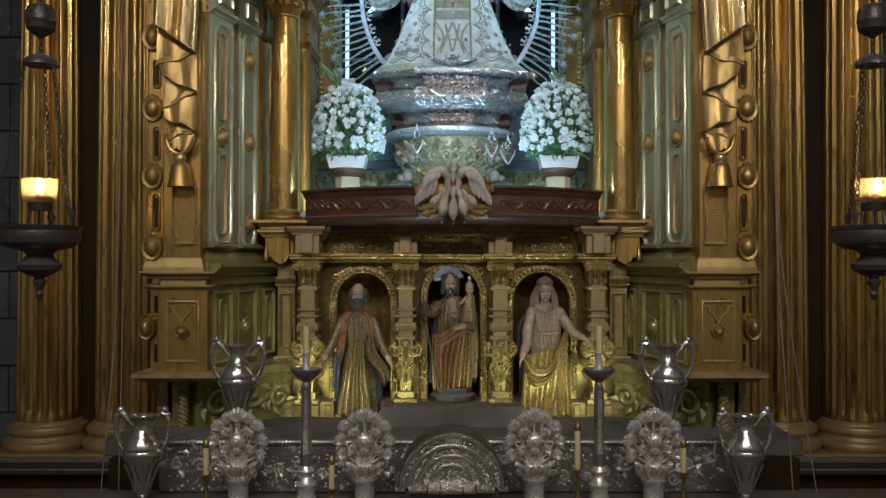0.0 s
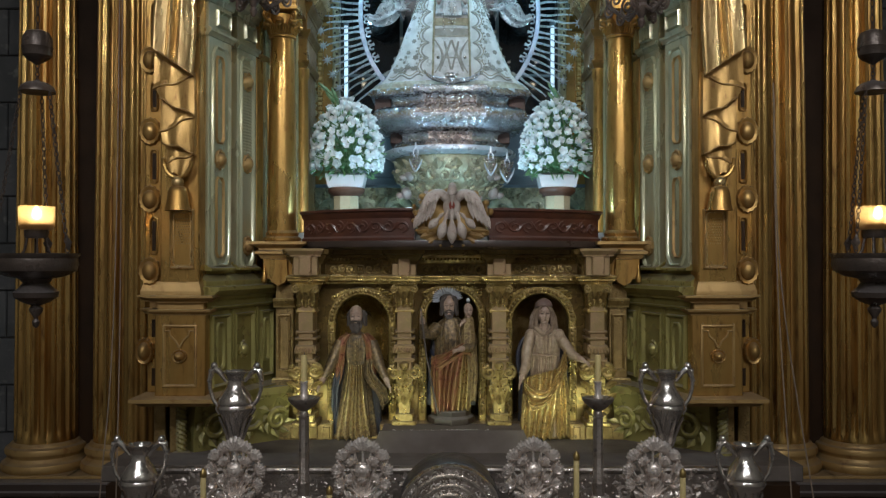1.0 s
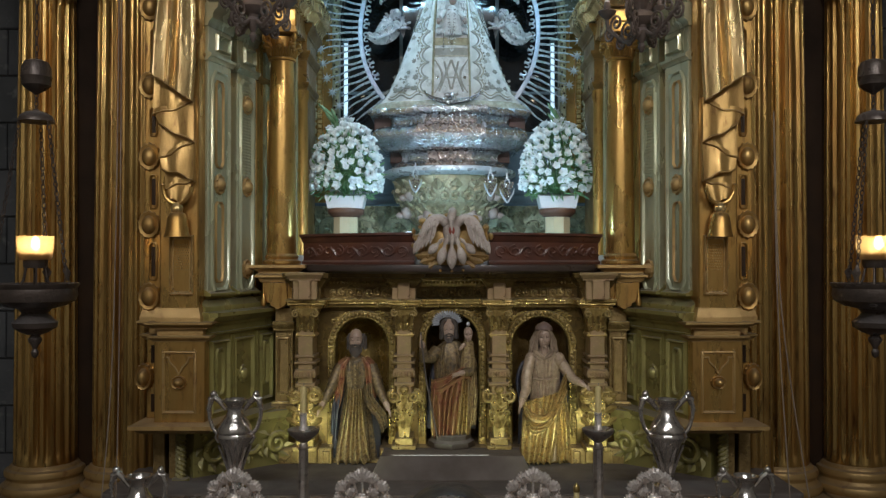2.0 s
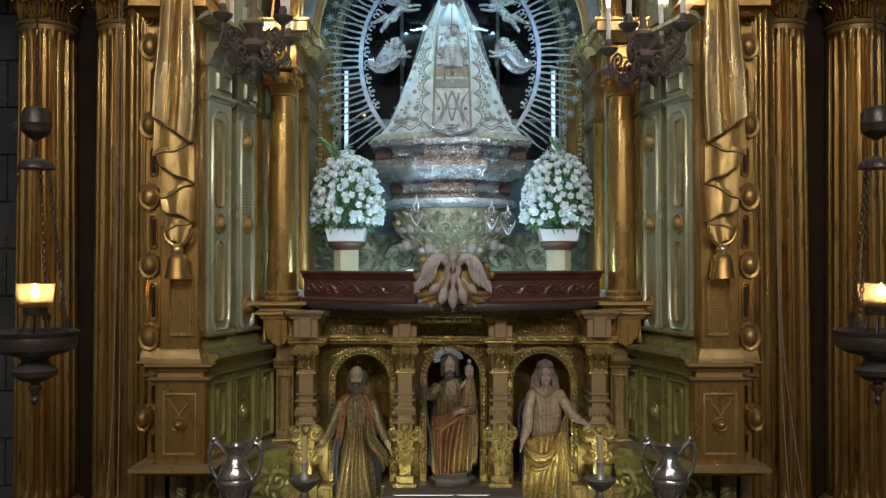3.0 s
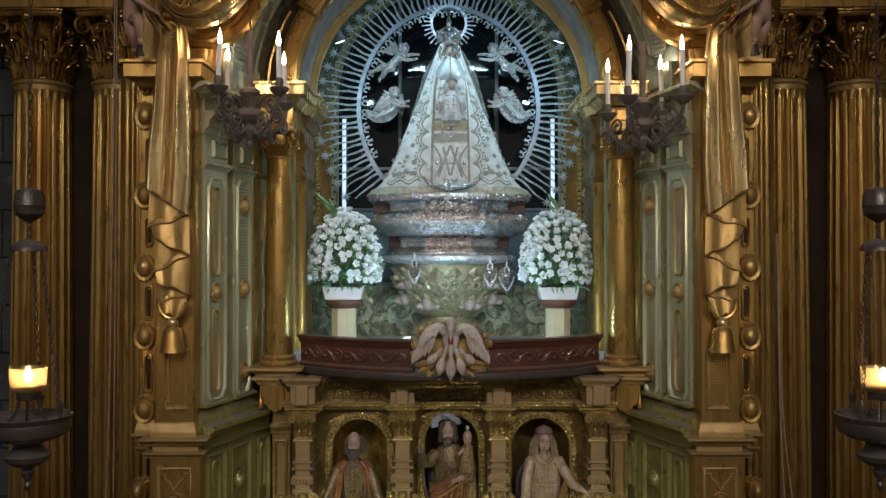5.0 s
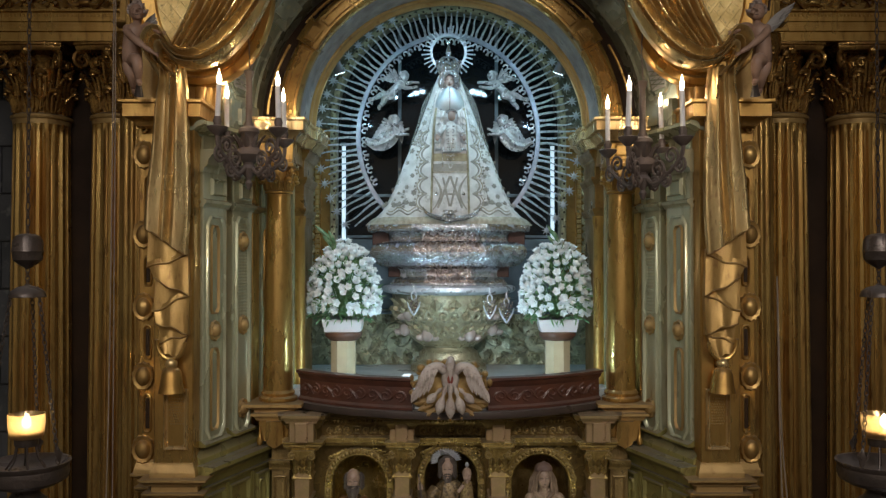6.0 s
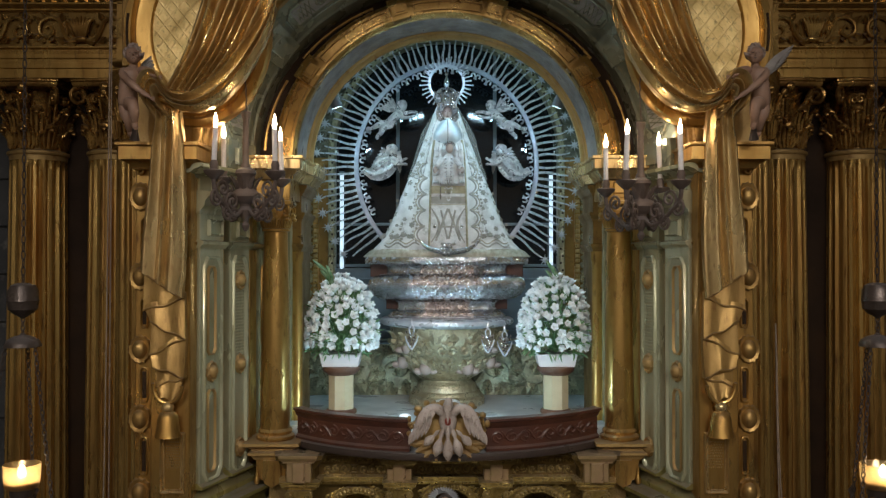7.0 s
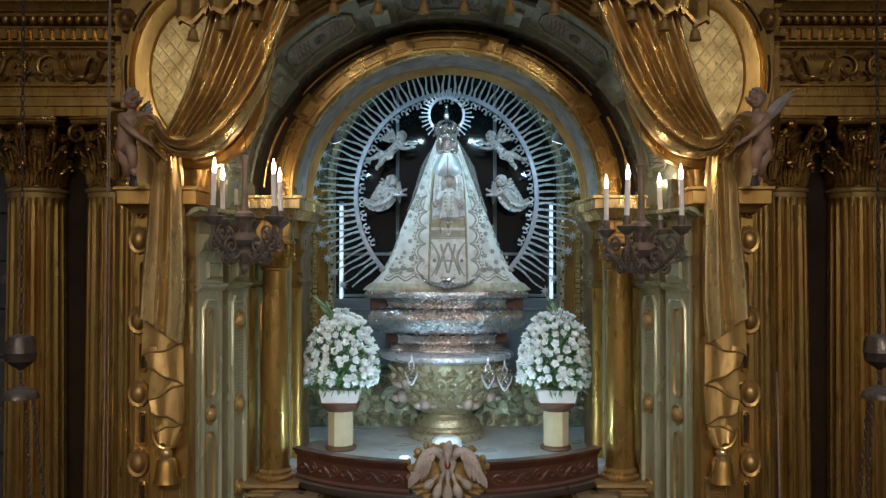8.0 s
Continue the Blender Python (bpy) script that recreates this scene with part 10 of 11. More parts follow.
def short_candle(x, y, z0, z1):
    t = thing("small_candlestick", (x, y, 1.17), "slim brass candlestick with a yellow candle", "candlestick", "small candlesticks")
    b = B()
    lathe(b, [(0.04, 1.17), (0.042, 1.18), (0.02, 1.19), (0.012, 1.21), (0.016, 1.23), (0.009, 1.245), (0.009, z0 - 0.03), (0.016, z0 - 0.02), (0.02, z0), (0.014, z0 + 0.004)], x, y, 16)
    part("stick", b, BRASS, t)
    b = B()
    lathe(b, [(0.0135, z0), (0.0135, z1 - 0.03), (0.012, z1 - 0.028)], x, y, 14)
    part("candle", b, WAX, t)
    b = B()
    lathe(b, [(0.015, z1 - 0.035), (0.016, z1 - 0.03), (0.015, z1 - 0.01), (0.008, z1), (0.004, z1 + 0.006)], x, y, 14)
    part("cap", b, BRASS, t, "brass candle cap")


altar()
silver_fan()
for x, lab in ((-1.047, "tarnished silver bouquet of embossed flowers on a turned foot"), (-0.437, "tarnished silver bouquet of embossed flowers on a turned foot"),
               (0.38, "tarnished silver bouquet of embossed flowers on a turned foot"), (0.955, "tarnished silver bouquet of embossed flowers on a turned foot")):
    silver_palm(x, 4.10, lab)
urn(-1.492, 4.05, 1.17, 1.12, "polished silver two-handled urn standing on the altar")
urn(1.38, 4.05, 1.17, 1.12, "polished silver two-handled urn standing on the altar")
urn(-1.135, 4.45, 1.441, 1.18, "polished silver two-handled urn standing on the silver step")
urn(1.115, 4.45, 1.441, 1.18, "polished silver two-handled urn standing on the silver step")
tall_candlestick(-0.712, 4.05)
tall_candlestick(0.684, 4.05)
for x, z0, z1 in ((-0.584, 1.27, 1.42), (-1.175, 1.335, 1.50), (0.573, 1.36, 1.58), (1.071, 1.345, 1.50)):
    short_candle(x, 4.0, z0, z1)

# ---- carved drapery, canopy and cherubs ----
GLOWBULB = surf("lit_bulb", (1, 0.9, 0.7), (1, 0.9, 0.7), 0.3, 0, 2, 0, 10, emit=((1.0, 0.80, 0.52), 38.0))
CANDLEWHITE = surf("white_candle_tube", (0.84, 0.80, 0.78), (0.78, 0.73, 0.71), 0.4, 0, 10, 0.05, 40)


def thin_glass():
    """Amber wax-stained glass that lets the flame glow through."""
    m = bpy.data.materials.new("amber_candle_glass")
    m.use_nodes = True
    N, L = m.node_tree.nodes, m.node_tree.links
    out = N["Material Output"]
    N.remove(N["Principled BSDF"])
    tr, tp, gl = N.new("ShaderNodeBsdfTranslucent"), N.new("ShaderNodeBsdfTransparent"), N.new("ShaderNodeBsdfGlossy")
    no = N.new("ShaderNodeTexNoise")
    no.inputs["Scale"].default_value = 14
    cr = N.new("ShaderNodeMix")
    cr.data_type = "RGBA"
    cr.inputs["A"].default_value, cr.inputs["B"].default_value = (0.94, 0.74, 0.46, 1), (0.98, 0.86, 0.66, 1)
    L.new(no.outputs["Fac"], cr.inputs["Factor"])
    L.new(cr.outputs["Result"], tr.inputs["Color"])
    tp.inputs["Color"].default_value = (1.0, 0.85, 0.62, 1)
    gl.inputs["Roughness"].default_value = 0.15
    m1, m2 = N.new("ShaderNodeMixShader"), N.new("ShaderNodeMixShader")
    m1.inputs[0].default_value, m2.inputs[0].default_value = 0.62, 0.08
    L.new(tr.outputs[0], m1.inputs[1])
    L.new(tp.outputs[0], m1.inputs[2])
    L.new(m1.outputs[0], m2.inputs[1])
    L.new(gl.outputs[0], m2.inputs[2])
    L.new(m2.outputs[0], out.inputs[0])
    return m


FLAMEGLASS = thin_glass()
FLAME = surf("flame", (1, 0.9, 0.6), (1, 0.9, 0.6), 0.4, 0, 2, 0, 10, emit=((1.0, 0.80, 0.46), 34.0))
CHERUBWOOD = surf("painted_flesh_wood", (0.42, 0.26, 0.18), (0.31, 0.18, 0.12), 0.45, 0, 10, 0.06, 50, dust=0.3)
FEATHER = surf("grey_painted_wing", (0.36, 0.33, 0.30), (0.28, 0.25, 0.23), 0.55, 0.1, 12, 0.15, 60)
CORD = surf("brown_cord", (0.27, 0.20, 0.14), (0.21, 0.155, 0.11), 0.8, 0, 30, 0.1, 90)
GREYMETAL = surf("dusty_grey_metal", (0.125, 0.095, 0.078), (0.075, 0.056, 0.045), 0.36, 0.5, 12, 0.25, 60, dust=0.6, dust_color=(0.22, 0.20, 0.20))


def tassel(b, x, y, z, sc=1.0):
    """A bell-shaped tassel hung at (x, y, z)."""
    lathe(b, [(0.004 * sc, z), (0.016 * sc, z - 0.008 * sc), (0.018 * sc, z - 0.02 * sc), (0.009 * sc, z - 0.03 * sc), (0.02 * sc, z - 0.038 * sc), (0.026 * sc, z - 0.055 * sc), (0.032 * sc, z - 0.09 * sc), (0.036 * sc, z - 0.095 * sc), (0.03 * sc, z - 0.095 * sc)], x, y, 16,
          sq=lambda a: 1 + 0.03 * math.cos(12 * a))


def drapery(s):
    SIDE[0], XOFF[0] = s, -0.02
    t = thing("carved_drapery", (1.54, 4.75, 2.76), "carved gilded curtain gathered at the pilaster and falling in zigzag folds", "drapery", "carved draperies")
    # swept curtain from the canopy to the knot
    b = B()
    outer = [(1.25, 4.62, 5.34), (1.275, 4.62, 5.2), (1.33, 4.62, 5.01), (1.40, 4.62, 4.82), (1.50, 4.64, 4.64)]
    inner = [(0.80, 4.60, 5.34), (0.865, 4.60, 5.2), (0.95, 4.60, 5.02), (1.06, 4.61, 4.82), (1.24, 4.63, 4.60)]
    cloth(b, outer, inner, 8.5, 0.05, 0.05, 102, 24, 0.75, 0.1, 0.35)
    part("curtain", b, GOLD_BRIGHT, t)
    # hem that rolls under, rises, and arches over into the tail
    b = B()
    upper = [(0.92, 5.12), (1.02, 4.95), (1.13, 4.79), (1.25, 4.67), (1.37, 4.60), (1.45, 4.615), (1.487, 4.665), (1.535, 4.735), (1.598, 4.728), (1.637, 4.67), (1.634, 4.60), (1.60, 4.54), (1.568, 4.46)]
    lower = [(0.90, 5.07), (0.955, 4.89), (1.055, 4.70), (1.165, 4.57), (1.28, 4.512), (1.40, 4.515), (1.475, 4.565), (1.505, 4.605), (1.52, 4.61), (1.525, 4.595), (1.51, 4.545), (1.47, 4.50), (1.43, 4.45)]
    ys = [4.60, 4.585, 4.57, 4.56, 4.555, 4.555, 4.56, 4.57, 4.58, 4.595, 4.62, 4.67, 4.74]
    cloth(b, [(p[0], y, p[1]) for p, y in zip(upper, ys)], [(p[0], y, p[1]) for p, y in zip(lower, ys)], 3.0, 0.05, 0.06, 48, 56, 0.8, 0.0, 0.5)
    part("rolled_edge", b, GOLD_BRIGHT, t)
    b = B()
    cloth(b, [(1.46, 4.62, 4.60), (1.50, 4.61, 4.655), (1.54, 4.615, 4.675), (1.585, 4.63, 4.66), (1.60, 4.65, 4.60), (1.57, 4.67, 4.53)], [(1.44, 4.62, 4.52), (1.47, 4.61, 4.54), (1.50, 4.61, 4.56), (1.52, 4.62, 4.56), (1.51, 4.64, 4.53), (1.46, 4.66, 4.49)], 2.0, 0.03, 0.06, 24, 20, 0.9, 0.3, 0.4)
    part("knot", b, GOLD, t)
    # falling tail
    b = B()
    cloth(b, [(1.562, 4.67, 4.54), (1.572, 4.685, 4.45), (1.59, 4.70, 4.37), (1.615, 4.71, 4.1), (1.645, 4.715, 3.85), (1.655, 4.71, 3.665)],
          [(1.432, 4.67, 4.54), (1.426, 4.685, 4.45), (1.424, 4.70, 4.37), (1.42, 4.71, 4.1), (1.415, 4.71, 3.80), (1.43, 4.71, 3.515)], 3.0, 0.036, 0.05, 48, 24, 1.0, 0.15, 0.55)
    part("tail", b, GOLD_BRIGHT, t)
    # below it the cloth doubles back and forth: hems fall inwards on the outer leaves, outwards on the linings
    hems = [((1.655, 3.665), (1.43, 3.512)), ((1.66, 3.44), (1.43, 3.512)), ((1.612, 3.385), (1.42, 3.286)), ((1.622, 3.198), (1.42, 3.286)), ((1.597, 3.135), (1.425, 3.072)), ((1.587, 3.02), (1.425, 3.072)), ((1.56, 2.965), (1.47, 2.955))]
    def waved(p, q, k, n=18):
        out = []
        for i in range(n + 1):
            u = i / n
            out.append((p[0] + (q[0] - p[0]) * u, p[1] + (q[1] - p[1]) * u + 0.012 * math.sin(2 * math.pi * u + 1.1 * k) * math.sin(math.pi * u)))
        return out
    for k in range(1, len(hems)):
        top, foot = waved(*hems[k - 1], k - 1), waved(*hems[k], k)
        lining = k % 2 == 1
        y0, y1 = (4.780, 4.772) if lining else (4.768, 4.750)
        rows = []
        for v in (0.0, 0.25, 0.5, 0.75, 0.9, 1.0):
            front, back = [], []
            for i, (p, q) in enumerate(zip(top, foot)):
                u = i / 18
                soft = 0.013 * (0.5 + 0.5 * math.cos(2 * math.pi * (1.6 * u + 0.3 * k))) * (0.4 + 0.6 * v)
                zt = p[1] + 0.03
                front.append((p[0] + (q[0] - p[0]) * v, y0 + (y1 - y0) * v - soft, zt + (q[1] - zt) * v))
                back.append((p[0] + (q[0] - p[0]) * v, 4.81, zt + (q[1] - zt) * v))
            rows.append(front + back[::-1])
        b = B()
        skin(b, rows)
        part("fold", b, DRAPEGOLD, t)
    # darker gilt tubes draw the shade line along each hem
    for k, hem in enumerate(hems[:-1]):
        b = B()
        y = 4.692 if k == 0 else (4.757 if k % 2 else 4.730)
        tube(b, [(p[0], y, p[1] + 0.002) for p in (waved(*hem, k) if k else [(hem[0][0] + (hem[1][0] - hem[0][0]) * i / 18, hem[0][1] + (hem[1][1] - hem[0][1]) * i / 18) for i in range(19)])], 0.0055, 6)
        part("hem", b, GOLD_DARK, t)
    b = B()
    tube(b, [(1.59, 4.73, 3.05)] + [(1.512 + 0.078 * math.cos(a), 4.735, 3.035 + 0.095 * math.sin(a)) for a in (math.pi * (2 - i / 12) for i in range(13))], 0.011, 8)
    part("cord_loop", b, GOLD, t)
    b = B()
    ball(b, (1.512, 4.74, 2.915), 0.034, 14, 10)
    part("ball", b, GOLD_BRIGHT, t)
    b = B()
    lathe(b, [(0.02, 2.90), (0.045, 2.885), (0.055, 2.86), (0.062, 2.80), (0.07, 2.765), (0.072, 2.757), (0.06, 2.757)], 1.512, 4.745, 24, sq=lambda a: 1 + 0.02 * math.cos(10 * a))
    part("bell_tassel", b, GOLD, t, "bell-shaped gilt tassel")
    SIDE[0], XOFF[0] = 1.0, 0.0


def oval_grille(s):
    SIDE[0] = s
    cx, cz, ax, az, y = 1.44, 5.035, 0.265, 0.395, 4.94
    t = thing("oval_grille", (cx, y, cz - az), "gilded oval lattice panel in a wide moulded frame", "grille", "oval grilles")
    def ell(k, yy, n=48, e=0.0):
        return [(cx + (ax + k) * math.cos(2 * math.pi * i / n), yy, cz + (az + k) * math.sin(2 * math.pi * i / n)) for i in range(n)]
    b = B()
    skin(b, [ell(0.155, 5.02), ell(0.158, y), ell(0.15, y - 0.012), ell(0.112, y - 0.014), ell(0.104, y - 0.004), ell(0.094, y + 0.004), ell(0.086, y - 0.010), ell(0.078, y - 0.016), ell(0.012, y - 0.002), ell(0.002, y + 0.002), ell(-0.004, y + 0.032)], cap=False)
    part("frame", b, GOLD, t)
    b = B()
    vs = [b.verts.new(p) for p in ell(0.01, y + 0.03)]
    b.faces.new(vs)
    part("field", b, PALEGILT, t)
    for hand in (-1, 1):
        for k in range(-12, 13):
            # slanting bars cut to the oval
            off = k * 0.078
            pts = []
            for i in range(41):
                z = -az + 2 * az * i / 40
                x = hand * z * 0.80 + off
                if (x / ax) ** 2 + (z / az) ** 2 < 0.99:
                    pts.append((cx + x, y + 0.0285 - (0.002 if hand > 0 else 0), cz + z))
            if len(pts) > 2:
                b = B()
                tube(b, [pts[0], pts[len(pts) // 2], pts[-1]], 0.0065, 5, 0, 0.5)
                part("lattice_bar", b, PALEGILT, t)
    # dark beads stand for the shaded slots in the oval frame
    for a in (60, 100, 140, 180):
        b = B()
        pts = [(cx + (ax + 0.132) * -math.cos(radians(180 - q)), y - 0.013, cz + (az + 0.132) * math.sin(radians(180 - q))) for q in range(180 - a - 13, 180 - a + 14, 4)]
        tube(b, pts, 0.008, 6)
        part("slot_bead", b, SHADOWWOOD, t)
    # broad plate with shell ornament beside the oval
    b = B()
    box(b, 1.72, 1.88, 4.965, 5.1, 4.84, 5.8, 0.005)
    medallion(b, lambda u, v, o: (1.835 + u, 4.95 - o, 5.34 + v), 0.11, 0.14, 0.05, 8)
    part("side_plate", b, GOLD_DARK, t)
    SIDE[0] = 1.0


def cherub(s):
    SIDE[0], XOFF[0] = s, -0.02
    b = B()
    y = 4.66
    # slim body that leans towards the curtain, one knee drawn up
    tube(b, catmull([(1.705, y + 0.01, 4.545), (1.706, y - 0.004, 4.585), (1.700, y - 0.018, 4.635), (1.692, y - 0.020, 4.685), (1.682, y - 0.014, 4.728), (1.676, y - 0.012, 4.76), (1.674, y - 0.014, 4.79)], 18),
         [0.036, 0.046, 0.051, 0.052, 0.051, 0.050, 0.050, 0.050, 0.050, 0.051, 0.052, 0.053, 0.052, 0.048, 0.038, 0.027, 0.021, 0.020, 0.020], 18)
    for x0, z0 in ((1.726, 4.735), (1.634, 4.735)):
        ball(b, (x0, y - 0.014, z0), (0.026, 0.026, 0.025), 12, 8)
    # head thrown back, with cheeks, nose, mouth and loose curls
    h = Vector((1.672, y - 0.026, 4.822))
    ball(b, h, (0.040, 0.044, 0.046), 20, 14)
    ball(b, h + Vector((-0.010, -0.016, -0.022)), (0.026, 0.026, 0.024), 14, 9)
    tube(b, [h + Vector((-0.013, -0.043, 0.010)), h + Vector((-0.016, -0.051, -0.004)), h + Vector((-0.015, -0.045, -0.008))], [0.004, 0.007, 0.004], 7)
    for dx, dz in ((-0.032, -0.012), (0.006, -0.014)):
        ball(b, h + Vector((dx, -0.032, dz)), (0.012, 0.011, 0.011), 10, 7)
    for dx in (-0.030, 0.002):
        tube(b, [h + Vector((dx - 0.007, -0.040, 0.006)), h + Vector((dx, -0.043, 0.004)), h + Vector((dx + 0.007, -0.040, 0.006))], 0.0018, 5, mat=3)
    tube(b, [h + Vector((-0.023, -0.040, -0.024)), h + Vector((-0.015, -0.044, -0.025)), h + Vector((-0.006, -0.041, -0.024))], 0.002, 5, mat=3)
    r = rng(9)
    for k in range(70):
        a, e = r.uniform(0, 2 * math.pi), r.uniform(-0.25, 1.45)
        d = Vector((math.cos(a) * math.cos(e), math.sin(a) * math.cos(e), math.sin(e)))
        if d.y < -0.35 and d.z < 0.80:
            continue
        c = h + Vector((0.004 + d.x * 0.041, 0.004 + d.y * 0.046, 0.004 + d.z * 0.046))
        q = r.uniform(0, 6.28)
        tube(b, [c, c + Vector((0.012 * math.cos(q), -0.004, 0.012 * math.sin(q))) + d * 0.004, c + Vector((0.016 * math.cos(q + 1), -0.002, 0.016 * math.sin(q + 1)))], [0.011, 0.010, 0.004], 6, mat=1)
    limb = [0.024, 0.025, 0.024, 0.022, 0.020, 0.020, 0.021, 0.019, 0.016, 0.012, 0.014, 0.013, 0.006]
    tube(b, catmull([(1.728, y - 0.014, 4.735), (1.700, y - 0.075, 4.695), (1.648, y - 0.10, 4.650), (1.60, y - 0.11, 4.612), (1.548, y - 0.115, 4.578)], 12), limb, 12)
    tube(b, catmull([(1.634, y - 0.02, 4.738), (1.60, y - 0.06, 4.735), (1.565, y - 0.09, 4.722), (1.535, y - 0.10, 4.700), (1.508, y - 0.105, 4.69)], 12), limb, 12)
    for hx, hz in ((1.545, 4.575), (1.506, 4.688)):
        for k in (-1, 0, 1):
            tube(b, [(hx + 0.006, y - 0.116, hz), (hx - 0.022, y - 0.120, hz - 0.006 + 0.010 * k)], [0.006, 0.003], 5)
    leg = [0.038, 0.040, 0.039, 0.037, 0.034, 0.030, 0.028, 0.028, 0.026, 0.021, 0.016, 0.017, 0.016, 0.009]
    tube(b, catmull([(1.698, y - 0.005, 4.560), (1.672, y - 0.060, 4.556), (1.646, y - 0.095, 4.540), (1.644, y - 0.085, 4.495), (1.648, y - 0.065, 4.445), (1.632, y - 0.09, 4.418)], 13), leg, 12)
    tube(b, catmull([(1.722, y + 0.01, 4.555), (1.712, y - 0.01, 4.515), (1.700, y - 0.01, 4.475), (1.702, y + 0.03, 4.435), (1.706, y + 0.035, 4.41), (1.69, y + 0.01, 4.395)], 13), leg, 12)
    # carved peg that carries the figure on the cap below
    tube(b, [(1.660, y - 0.03, 4.366), (1.655, y - 0.04, 4.395), (1.650, y - 0.055, 4.425)], [0.028, 0.020, 0.014], 8, mat=3)
    # one raised wing of long overlapping feathers
    root = Vector((1.735, y + 0.03, 4.745)) if s > 0 else Vector((1.66, y + 0.035, 4.735))
    tips = ((1.907, 4.893), (1.895, 4.868), (1.878, 4.842), (1.860, 4.818), (1.842, 4.797), (1.823, 4.779), (1.802, 4.763)) if s > 0 else ((1.598, 4.835), (1.588, 4.812), (1.580, 4.790), (1.576, 4.768), (1.578, 4.748), (1.586, 4.730), (1.600, 4.716))
    for k, (tx, tz) in enumerate(tips):
        leaf(b, root, (tx, y + 0.05 - 0.004 * k, tz), 0.040, (0, -0.010, 0), n=6, lobes=0, mat=2)
    for k in range(5):
        tx, tz = tips[k]
        leaf(b, root, root.lerp(Vector((tx, y + 0.04, tz)), 0.55) + Vector((0, -0.012, -0.004)), 0.030, (0, -0.010, 0), n=4, lobes=0, mat=2)
    single("cherub_statue", b, [CHERUBWOOD, ROSE, FEATHER, DARKWOOD], "painted wooden cherub with a grey wing holding the carved curtain", "statue", "cherub statues")
    SIDE[0], XOFF[0] = 1.0, 0.0


def valance():
    t = thing("canopy_valance", (0, 4.6, 5.2), "scalloped gilded canopy valance hung with bell tassels", "valance")
    def at(x):
        return 4.95 - 0.43 * min(1.0, (abs(x + 0.02) / 0.85) ** 1.5)
    def tip(x):
        return 5.455 - 0.27 * (abs(x + 0.02) / 1.32) ** 1.6
    hang = [-0.02 + s * x for s in (-1, 1) for x in (0.115, 0.37, 0.60, 0.795, 0.98, 1.15, 1.31)]
    hang.sort()
    ends = [hang[0] - 0.09] + [(a + b) / 2 for a, b in zip(hang, hang[1:])] + [hang[-1] + 0.09]
    # one broad tongue with a cusp at each side over every tassel
    b = B()
    rows = []
    for k, x in enumerate(hang):
        for i in range(12):
            u = i / 12
            px = ends[k] + (ends[k + 1] - ends[k]) * u
            v = abs(2 * u - 1)
            rise = 0.075 * v ** 1.3 if v < 0.66 else (0.044 - 0.06 * (v - 0.66) if v < 0.88 else 0.072)
            rows.append((px, tip(px) + rise))
    rings = []
    for px, z in rows:
        y = at(px)
        rings.append([(px, y, z), (px, y - 0.012, z + 0.006), (px, y - 0.014, z + 0.03), (px, y - 0.004, z + 0.05), (px, y - 0.006, 5.62), (px, y - 0.05, 5.66), (px, y - 0.05, 5.72), (px, y + 0.04, 5.74), (px, y + 0.04, 5.60), (px, y + 0.02, z)])
    skin(b, rings)
    part("scalloped_band", b, GOLD_DARK, t)
    for x in hang:
        b = B()
        tassel(b, x, at(x) - 0.004, tip(x) + 0.012, 0.92)
        part("tassel", b, GOLD_DULL, t)
    b = B()
    skin(b, [[(x, at(x) + 0.02, 5.74), (x, 5.2, 5.74), (x, 5.2, 5.80), (x, at(x) + 0.02, 5.80)] for x, _ in rows[::6]])
    part("canopy_roof", b, GOLD_DARK, t)


for s in (-1, 1):
    drapery(s)
    oval_grille(s)
    cherub(s)
valance()


